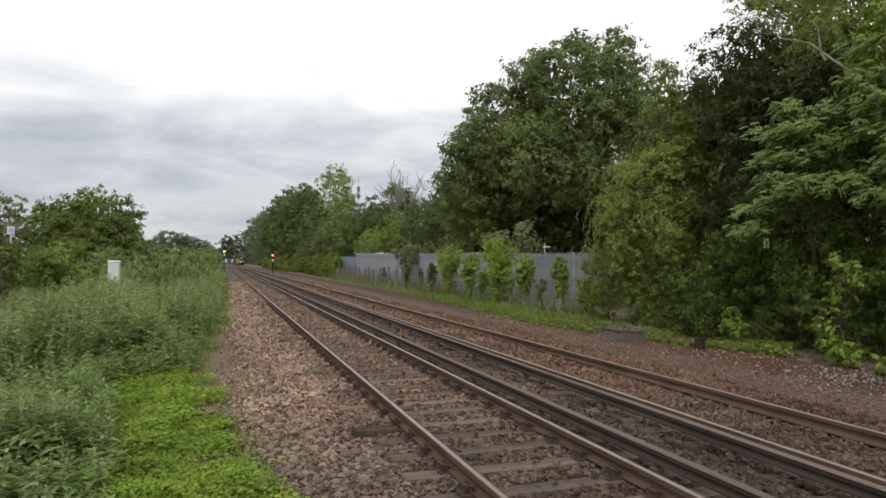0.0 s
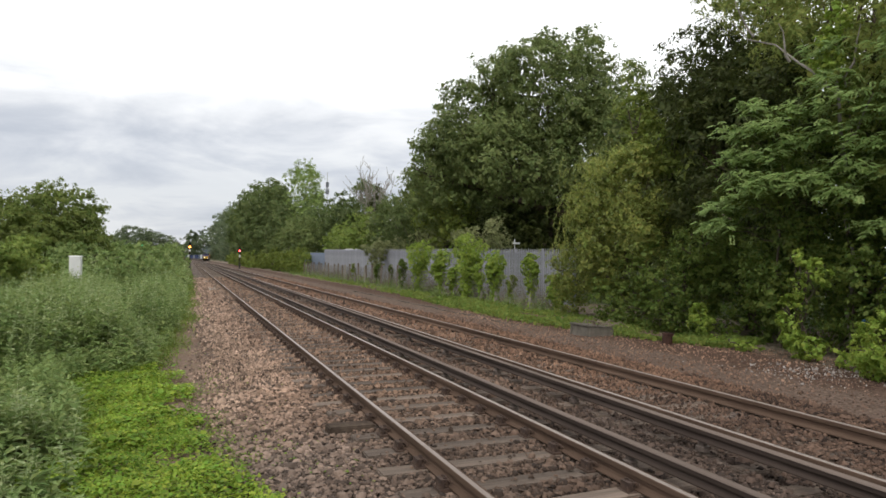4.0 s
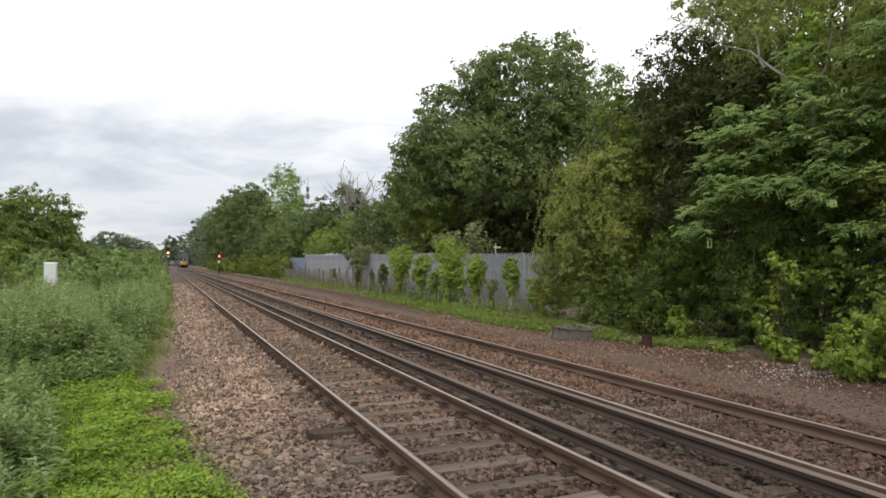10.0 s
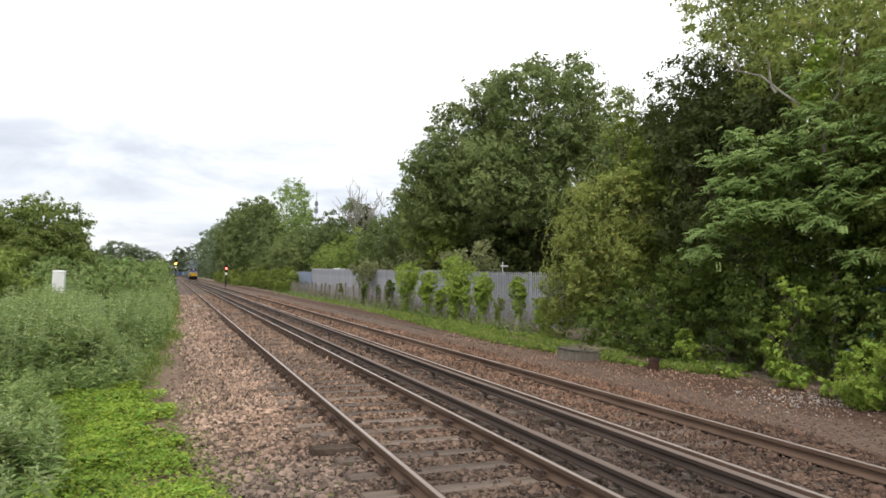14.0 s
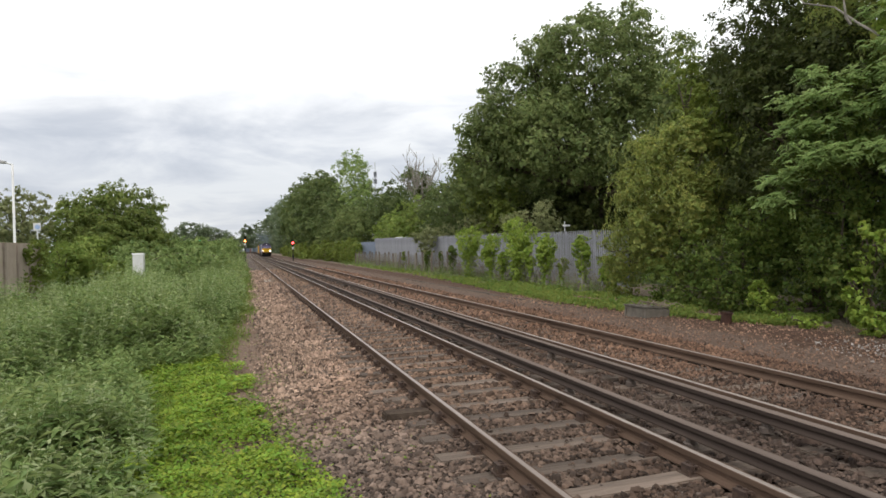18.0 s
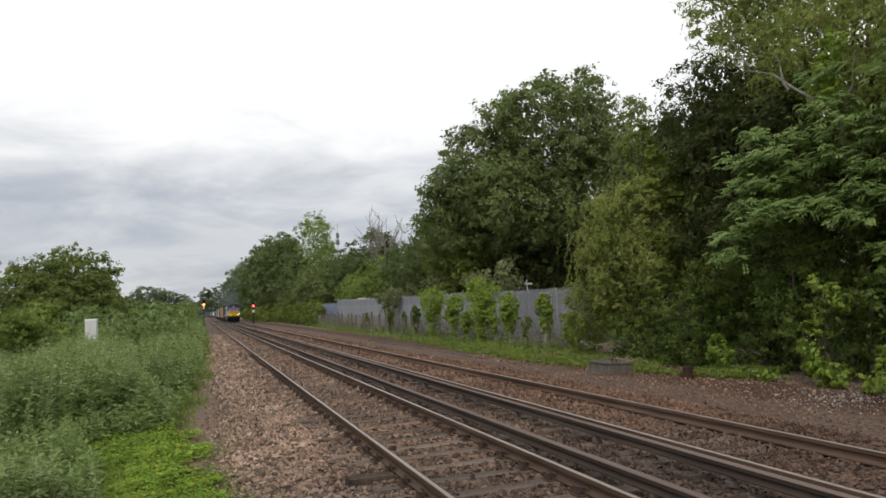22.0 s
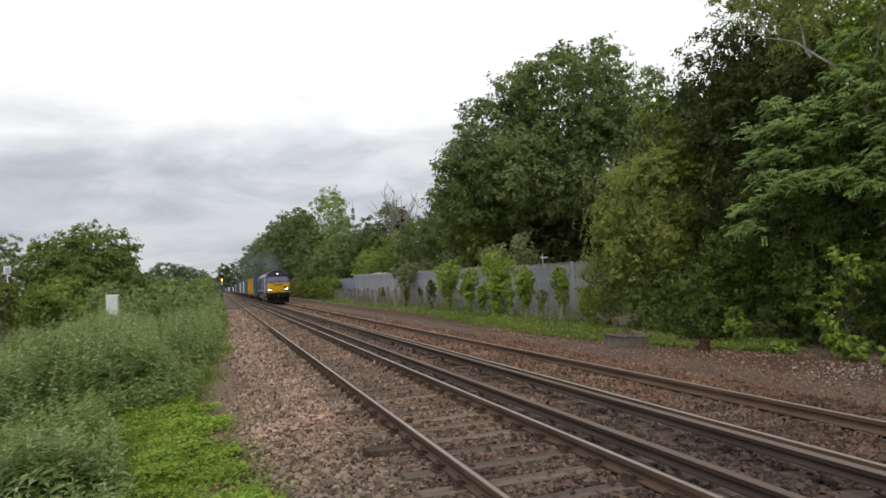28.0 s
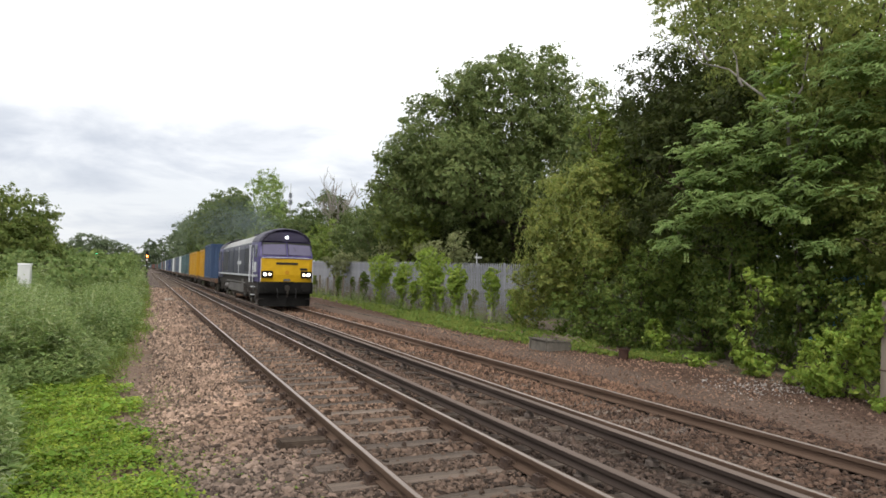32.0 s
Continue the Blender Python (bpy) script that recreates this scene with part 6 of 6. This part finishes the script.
def build_train():
    proto = wagon_prototype()
    for k in range(22):
        w = proto if k == 0 else copy_thing(proto, Matrix())
        MOVING.append((w, 22.0 + 10.1 + 20.2 * k))
    cargo = [(26.7, 6.07, "grey-blue"), (33.0, 6.06, "yellow"), (43.4, 6.06, "yellow"), (49.7, 6.06, "yellow"), (56.0, 6.06, "teal"), (63.6, 12.19, "teal"), (76.2, 6.06, "white"), (84.0, 12.19, "slate"), (96.5, 6.06, "grey"), (104.2, 6.06, "white"), (110.6, 12.19, "slate"), (124.4, 12.19, "dark blue"), (137.0, 6.06, "grey")]
    rng = random.Random(3)
    for k in range(6, 22):
        s = 22.9 + 20.2 * k
        if rng.random() < 0.5:
            cargo += [(s, 12.19, rng.choice(("slate", "dark blue", "brown", "grey"))), (s + 12.5, 6.06, rng.choice(("grey", "white", "teal")))]
        else:
            cargo += [(s + 6.3 * i, 6.06, rng.choice(("slate", "grey", "brown", "teal", "brown"))) for i in range(3)]
    for s, ln, col in cargo:
        c = thing("shipping_container", Matrix(), f"{col} corrugated steel shipping container on a flat wagon", "container", "containers of the freight train")
        for name, me in zip(("corrugated_shell", "corner_frame"), SHAPES[ln]):
            me = me.copy()
            me.materials.append(PAINTS[col])
            new(name, me).parent = c
        MOVING.append((c, s + ln / 2, 1.0))


build_train()


def exhaust_smoke():
    """The plume over the train: drifting clouds of fine soot flakes, thinner as they spread."""
    soot = material("blue_grey_exhaust_soot", (0.10, 0.135, 0.155), (0.20, 0.235, 0.26), 2, 1.0)
    rng = np.random.default_rng(31)
    for k, (back, z, sy, sz, sx, n) in enumerate(((9.2, 4.5, 1.2, 0.4, 0.7, 6000), (12.5, 5.1, 2.2, 0.7, 0.9, 17000), (17.5, 5.6, 3.4, 0.95, 1.2, 26000), (25.0, 5.8, 4.6, 1.1, 1.5, 26000), (34.0, 6.0, 6.0, 1.2, 1.8, 22000), (46.0, 6.2, 7.5, 1.4, 2.1, 19000), (60.0, 6.4, 8.5, 1.6, 2.3, 15000))):
        p = rng.normal(size=(n, 3))
        p = p[np.linalg.norm(p, axis=1) < 2.0] * np.array([sx, sy, sz])
        n = len(p)
        lump = np.array([noise.noise(Vector(q * 0.55)) for q in p])
        p = p[lump > rng.uniform(-0.5, 0.35, n)]
        o = unit(rng, len(p))
        s = 0.019 * rng.lognormal(0, 0.25, len(p)) * (1 + 0.004 * back)
        V, F = leaf_quads(p, np.cross(o, [0.3, 0.2, 1.0]), o, s, s)
        ob = array_part("exhaust_smoke", V, F, soot)
        tagged(ob, "thin blue-grey diesel exhaust smoke drifting over the train", "smoke", kind="stuff")
        MOVING.append((ob, back, z))


exhaust_smoke()


# ---- lineside things ----
AMBER = glow("amber_signal_light", (1.0, 0.25, 0.04), 14.0)
REDLIGHT = glow("red_signal_light", (1.0, 0.04, 0.04), 20.0)
GREENLIGHT = glow("green_signal_light", (0.08, 1.0, 0.45), 1.6)


def colour_signal(x, y, z, lit, mat, label, back, base=-0.3):
    """A colour-light signal on a post: head with hoods, lit lens, ladder and identification plates."""
    s = thing("railway_signal", pose(x, y, base), label, "railway signal")
    h = z - base
    part("post", Geo().tube([(0, 0, 0), (0, 0, h - 0.4)], [0.075, 0.06], 10), BLACK, s)
    head = part("signal_head", Geo().box(-0.22, 0.22, -0.09, 0.09, h - 0.55, h + 0.55), BLACK, s, "black signal head", bevel=0.03)
    for k in (-1, 0, 1):
        zz = h + k * 0.32
        if k == lit:
            part("lit_lens", Geo().disc((0, -0.11, zz), 0.17, (0, 1, 0), 0.03, 14), mat, head, "lit signal lens")
        hood = Geo()
        for a in np.linspace(-0.3, 3.44, 9)[:-1]:
            a2 = a + 3.74 / 8
            hood.loft([[(0.13 * math.cos(t), -0.10, zz + 0.13 * math.sin(t)), (0.13 * math.cos(t), -0.34, zz + 0.13 * math.sin(t))] for t in (a, a2)])
        part("hood", hood, BLACK, head)
    part("backing", Geo().box(-back, back, -0.06, -0.03, h - 0.62, h + 0.62), BLACK, s, bevel=0.01)
    part("plate", Geo().box(-0.14, 0.14, -0.1, -0.08, h - 1.15, h - 0.75), WHITEPAINT, s, "white identification plate")
    part("plate", Geo().box(-0.11, 0.11, -0.1, -0.08, h - 1.55, h - 1.32), RUSTBARREL, s, "dull red identification plate")
    part("telephone_box", Geo().box(-0.16, 0.16, -0.16, 0.1, 0.7, 1.2), BLACK, s, bevel=0.02)
    lad = Geo()
    for sx in (-0.16, 0.16):
        lad.tube([(sx, 0.7, 0), (sx, 0.22, h - 0.3)], [0.018, 0.018], 5)
    for i in range(8):
        f = (i + 1) / 9
        lad.tube([(-0.16, 0.7 - 0.48 * f, (h - 0.3) * f), (0.16, 0.7 - 0.48 * f, (h - 0.3) * f)], [0.012, 0.012], 5)
    part("ladder", lad, BLACK, s)


colour_signal(0.34, 132, 4.08, -1, AMBER, "black colour-light signal showing an amber light above the weeds", 0.24)
colour_signal(8.70, 123, 3.08, 0, REDLIGHT, "black colour-light signal showing a red light", 0.24)
colour_signal(-8.3, 139, 4.03, 0, GREENLIGHT, "black colour-light signal showing a green light before distant trees", 0.24)


def equipment_box():
    c = thing("equipment_cabinet", pose(-6.18, 44, -0.4), "white painted steel lineside equipment cabinet", "cabinet")
    part("body", Geo().box(-0.31, 0.31, -0.3, 0.3, 0.1, 2.2), WHITEPAINT, c, bevel=0.02)
    part("lid", Geo().loft([[(-0.34, -0.34, 2.2), (0.34, -0.34, 2.2), (0.34, 0.34, 2.2), (-0.34, 0.34, 2.2)], [(-0.32, -0.30, 2.29), (0.32, -0.30, 2.29), (0.32, 0.30, 2.29), (-0.32, 0.30, 2.29)]], close=True), WHITEPAINT, c)
    part("door", Geo().box(-0.28, -0.01, -0.325, -0.3, 0.25, 2.1), WHITEPAINT, c, bevel=0.006)
    part("door", Geo().box(0.01, 0.28, -0.325, -0.3, 0.25, 2.1), WHITEPAINT, c, bevel=0.006)
    part("plinth", Geo().box(-0.5, 0.5, -0.4, 0.4, -0.1, 0.1), CONCRETE, c)


equipment_box()


def panel_wall():
    """Post-and-panel concrete wall along the far edge of the weeds."""
    w = thing("concrete_panel_wall", Matrix(), "stained concrete post and panel wall", "wall", kind="structure")
    y = 30.0
    while y > 4:
        part("post", Geo().box(-8.02, -7.80, y - 0.1, y + 0.1, -0.5, 2.36), PANEL, w, bevel=0.012)
        part("panel", Geo().box(-7.98, -7.86, y - 1.26, y - 0.12, -0.5, 2.37), PANEL, w, bevel=0.01)
        y -= 1.38
    v = thing("ivy_mat", pose(-7.75, 28.6, -0.4), "dark ivy hanging over the end of the concrete wall", "ivy")
    crown("ivy", [(0.05, dy, z, 0.14, 0.34, h) for dy, z, h in ((1.35, 1.5, 1.2), (0.75, 1.9, 0.9), (0.1, 1.2, 1.0), (-0.5, 2.3, 0.5), (-1.1, 0.9, 0.8), (1.3, 2.7, 0.25), (0.4, 2.75, 0.18))], 4200, 0.085, LEAF_MID, v, 95, 0.16, 8, 0.8)


panel_wall()


def lamp_post():
    p = thing("street_lamp", pose(-9.6, 33, -0.4), "white street lamp post with flat grey lantern", "street lamp")
    part("pole", Geo().tube([(0, 0, 0), (0, 0, 1.2), (0, 0, 1.25), (0, 0, 6.35)], [0.09, 0.085, 0.06, 0.045], 10), WHITEPAINT, p, smooth=True)
    part("arm", Geo().tube([(0, 0, 6.3), (-0.18, 0, 6.38), (-0.3, 0, 6.40)], [0.04, 0.035, 0.03], 8), WHITEPAINT, p)
    part("lantern", Geo().loft([[(-0.25, -0.12, 6.36), (-0.25, 0.12, 6.36), (-0.25, 0.1, 6.47), (-0.25, -0.1, 6.47)], [(-0.6, -0.15, 6.38), (-0.6, 0.15, 6.38), (-0.6, 0.11, 6.50), (-0.6, -0.11, 6.50)], [(-0.95, -0.1, 6.42), (-0.95, 0.1, 6.42), (-0.95, 0.07, 6.48), (-0.95, -0.07, 6.48)]], close=True), SOOT, p, "flat grey lantern", bevel=0.01)


lamp_post()


def blue_sign():
    s = thing("sign_post", pose(-8.85, 33.5, -0.4), "small blue and white sign on a thin post", "sign")
    part("post", Geo().tube([(0, 0, 0), (0, 0, 3.75)], [0.03, 0.03], 8), WHITEPAINT, s)
    part("sign_board", Geo().box(-0.15, 0.15, -0.03, -0.01, 3.42, 3.76), WHITEPAINT, s, "white sign plate", bevel=0.008)
    part("sign_symbol", Geo().disc((0.02, -0.036, 3.58), 0.11, (0, 1, 0), 0.008, 14), material("pale_blue_sign", (0.30, 0.42, 0.66), (0.4, 0.5, 0.7), 4), s, bevel=0.008)


blue_sign()


def stone_trough():
    """A broken concrete cable chamber with dead stems across it."""
    c = thing("concrete_chamber", pose(10.35, 15.35, -0.29, 2, 5, 9), "broken weathered concrete cable chamber with dry stems on top", "concrete block")
    part("wall", Geo().box(-0.42, 0.42, -0.42, -0.32, 0, 0.33), DIRTYCON, c, bevel=0.02)
    part("wall", Geo().box(-0.42, 0.42, 0.32, 0.42, 0, 0.33), DIRTYCON, c, bevel=0.02)
    part("wall", Geo().box(-0.42, -0.34, -0.32, 0.32, 0, 0.33), DIRTYCON, c, bevel=0.02)
    part("wall", Geo().box(0.34, 0.42, -0.32, 0.32, 0, 0.33), DIRTYCON, c, bevel=0.02)
    part("lid", Geo().box(-0.45, 0.40, -0.40, 0.44, 0.33, 0.38), DIRTYCON, c, "cracked concrete lid", bevel=0.02)
    rng = random.Random(5)
    for i in range(14):
        x, y = rng.uniform(-0.4, 0.4), rng.uniform(-0.45, 0.3)
        part("dry_stem", Geo().tube([(x, y, 0.39), (x + rng.uniform(-0.2, 0.3), y + rng.uniform(-0.2, 0.2), 0.47 + rng.random() * 0.1), (x + rng.uniform(-0.1, 0.6), y + rng.uniform(-0.3, 0.2), 0.41)], [0.018, 0.014, 0.008], 5), OLDWOOD, c, "pale dry stem")


stone_trough()


def rusty_post():
    p = thing("rusty_stump", pose(10.95, 13.0, -0.22, 0, 5, 0), "short red rusted steel post stump", "post")
    part("tube", Geo().tube([(0, 0, 0), (0, 0, 0.28)], [0.13, 0.12], 12), RUSTBARREL, p, bevel=0.01)
    part("cap", Geo().disc((0, 0, 0.29), 0.14, (0, 0, 1), 0.04, 12), RUSTBARREL, p)


rusty_post()


GATEPAINT = material("weathered_gate_paint", (0.20, 0.165, 0.13), (0.33, 0.28, 0.23), 12, 0.8)
OLDPOST = material("weathered_gatepost_timber", (0.17, 0.14, 0.11), (0.30, 0.255, 0.205), 10, 0.9, 0.5, 40, stretch=(1, 1, 0.2))


def yard_gate():
    """Gatepost, tubular gate with mesh panels, and the board fence and blue building in the yard behind."""
    p = thing("gatepost", pose(10.95, 6.62, -0.25, 0.5, 0.8, 0), "thick weathered timber gatepost with ivy round it", "gatepost")
    part("post", Geo().box(-0.088, 0.088, -0.085, 0.085, 0, 1.86), OLDPOST, p, bevel=0.018)
    part("strap", Geo().box(-0.096, 0.096, -0.093, 0.093, 0.70, 0.72), CHAIR, p)
    part("hinge", Geo().box(0.0, 0.05, -0.17, -0.085, 1.42, 1.52), CHAIR, p)
    part("hinge", Geo().box(0.0, 0.05, -0.17, -0.085, 0.85, 0.93), CHAIR, p)
    crown("ivy", [(0, 0, 1.88, 0.19, 0.19, 0.10), (-0.06, 0.14, 1.45, 0.16, 0.16, 0.35), (0.0, -0.05, 0.1, 0.28, 0.25, 0.2)], 1100, 0.065, LEAF_IVY, p, 91, 0.05, 10, 0.8, label="sprig of ivy on top")
    g = thing("yard_gate", pose(11.0, 6.45, -0.2, 0, 0, -62), "grey tubular steel gate with wire mesh", "gate")
    for z in (0.2, 1.45):
        part("rail", Geo().tube([(0.05, 0, z), (3.4, 0, z)], [0.021, 0.021], 8), GATEPAINT, g)
    part("brace", Geo().tube([(0.08, 0, 1.44), (0.85, 0, 0.2)], [0.018, 0.018], 8), GATEPAINT, g)
    for x in (1.7, 3.4):
        part("upright", Geo().tube([(x, 0, 0.15), (x, 0, 1.55)], [0.02, 0.02], 8), GATEPAINT, g)
    m = Geo()
    for k in range(17):
        x = 0.55 + 0.055 * k
        m.tube([(x, 0.08, 0.85), (x, 0.08, 1.35)], [0.005, 0.005], 4)
    for k in range(10):
        m.tube([(0.55, 0.08, 0.85 + 0.055 * k), (1.43, 0.08, 0.85 + 0.055 * k)], [0.005, 0.005], 4)
    part("mesh_panel", m, WIRE, g)
    s = thing("notice_board", pose(11.0, 6.45, -0.2, 0, 0, -62), "white expanded-metal sheet fixed to the gate", "board")
    sheet = Geo()
    for k in range(-5, 9):
        for sx in (-1, 1):
            a = 0.33 + 0.06 * k if sx > 0 else 0.75 - 0.06 * k
            lo, hi = [], []
            for u in (0.0, 1.0):
                x, z = a + sx * 0.24 * u, 0.37 + 0.43 * u
                lo.append((min(max(x - 0.009, 0.33), 0.75), 0.03, z)); hi.append((min(max(x + 0.009, 0.33), 0.75), 0.03, z))
            sheet.loft([lo, hi])
    for x in (0.33, 0.74):
        sheet.box(x, x + 0.012, 0.024, 0.036, 0.37, 0.80)
    for z in (0.37, 0.79):
        sheet.box(0.33, 0.752, 0.024, 0.036, z, z + 0.012)
    part("sheet", sheet, WHITEPAINT, s)
    b = thing("board_fence", pose(13.12, 7.28, -0.2, 0, 0, -62), "weathered upright board fence in the yard", "fence")
    me = to_mesh("board", Geo().box(-0.034, 0.034, -0.012, 0.012, 0, 1.8), 0.004)
    me.materials.append(OLDWOOD)
    for k in range(76):
        ob = new("board", me)
        ob.parent = b
        ob.matrix_basis = pose(0.074 * k, 0, random.Random(k).uniform(-0.06, 0.04), 0, random.Random(k + 9).uniform(-1, 1))
    part("rail", Geo().box(0, 6, 0.012, 0.06, 0.4, 0.5), OLDWOOD, b)
    part("rail", Geo().box(0, 6, 0.012, 0.06, 1.4, 1.5), OLDWOOD, b)
    sh = thing("storage_shed", pose(17.9, 13.25, -0.2, 0, 0, -62), "low blue sheet-clad building in the yard", "building")
    part("wall", Geo().box(0, 12, 0, 5, 0, 2.2), BLUEWALL, sh)
    for k in range(26):
        part("cladding_rib", Geo().box(0.1 + 0.46 * k, 0.18 + 0.46 * k, -0.035, 0, 0.1, 2.18), BLUEWALL, sh)
    part("roof", Geo().box(-0.1, 12.1, -0.08, 5.1, 2.2, 2.27), BLUEWALL, sh, "flat blue roof edge", bevel=0.01)
    c = thing("hose", pose(0, 0, 0), "pale cable lying on the bare ground by the gate", "cable")
    part("cable", Geo().tube([(11.1, 6.35, -0.17), (11.4, 6.0, -0.15), (11.6, 5.6, -0.16), (12.0, 5.0, -0.16), (12.3, 4.4, -0.16)], [0.015] * 5, 6), WIRE, c, smooth=True)


yard_gate()


def parked_van():
    """The van that shows past the end of the palisade."""
    v = thing("parked_van", pose(15.6, 82.2, -0.15, 0, 0, 20), "grey-blue box van parked beyond the fence end", "van")
    body = material("van_paint", (0.15, 0.18, 0.24), (0.2, 0.23, 0.3), 3, 0.4)
    part("body", Geo().loft([[(x, y, z) for x, z in ((-0.95, 0.4), (-1.0, 1.4), (-0.85, 2.7), (0.85, 2.7), (1.0, 1.4), (0.95, 0.4))] for y in (-2.4, 2.4)], close=True), body, v, bevel=0.06)
    part("rear_window", Geo().box(-0.75, 0.75, -2.46, -2.42, 1.5, 2.4), glass("van_glass", (0.05, 0.07, 0.13)), v, "dark blue rear window")
    for sx in (-0.8, 0.8):
        for y in (-1.6, 1.6):
            part("wheel", Geo().disc((sx, y, 0.34), 0.34, (1, 0, 0), 0.22, 16), BLACK, v)


parked_van()


def white_van(x, y, h):
    v = thing("parked_van", pose(x, y, -0.1, 0, 0, 4), "white van parked behind the palisade fence", "van", "vans in the yard")
    part("body", Geo().loft([[(a, b, z) for a, z in ((-0.95, 0.4), (-0.98, 1.4), (-0.82, h - 0.08), (-0.7, h), (0.7, h), (0.82, h - 0.08), (0.98, 1.4), (0.95, 0.4))] for b in (-2.5, 2.5)], close=True), WHITEPAINT, v, bevel=0.04)
    part("rear_window", Geo().box(-0.7, 0.7, -2.53, -2.49, h - 1.1, h - 0.4), WINDOW, v, "dark rear window")
    for a in (-0.82, 0.82):
        for b in (-1.6, 1.6):
            part("wheel", Geo().disc((a, b, 0.34), 0.34, (1, 0, 0), 0.2, 16), BLACK, v)


white_van(18.8, 76.4, 3.12)
white_van(19.0, 48.6, 2.78)


def cctv():
    c = thing("camera_pole", pose(16.4, 31.5, -0.2), "thin pole with small white camera above the fence", "pole")
    part("pole", Geo().tube([(0, 0, 0), (0, 0, 3.18)], [0.026, 0.026], 8), GREYPOLE, c)
    part("camera_head", Geo().box(-0.1, 0.30, -0.05, 0.05, 2.90, 3.0), GREYPOLE, c, bevel=0.01)


cctv()


def timber_block():
    t = thing("timber_block", pose(1.84, 7.78, -0.25, 0, 1, 2), "dark oily timber block set in the ballast beside the rail", "timber")
    part("block", Geo().box(-0.29, 0.27, -0.13, 0.13, 0, 0.115), material("black_oily_timber", (0.05, 0.037, 0.028), (0.11, 0.083, 0.064), 14, 0.95, 0.4, 40, spec=0.08), t, bevel=0.015)


timber_block()


def cable_slabs():
    """Pale concrete slabs lying beside the rail further along."""
    me = to_mesh("slab", Geo().box(-0.3, 0.3, -0.45, 0.45, 0, 0.07), 0.01)
    me.materials.append(CONCRETE)
    for i, (x, y, rz) in enumerate(((1.55, 44.6, 4), (1.55, 46.2, -3), (1.6, 58, 2), (1.6, 60, 0))):
        t = thing("concrete_slab", pose(x, y, -0.24, 0, 0, rz), "pale concrete slab lying beside the rail", "slab", "slabs beside the rail")
        ob = new("slab", me)
        ob.parent = t


cable_slabs()


def train_pose(back, lift, t):
    """Where a vehicle stands whose middle lies so far behind the front."""
    y = LOCO_FRONT + TRAIN_SPEED * (32.0 - t) + back
    slope = (bend(y + 6) - bend(y - 6)) / 12
    return pose(TRACK_MID + bend(y), y, lift, 0, 0, -math.degrees(math.atan(slope)))


def motions():
    for ob, back, *lift in MOVING:
        walk(ob, [(t, train_pose(back, lift[0] if lift else 0.0, t)) for t in range(0, 33)])


motions()
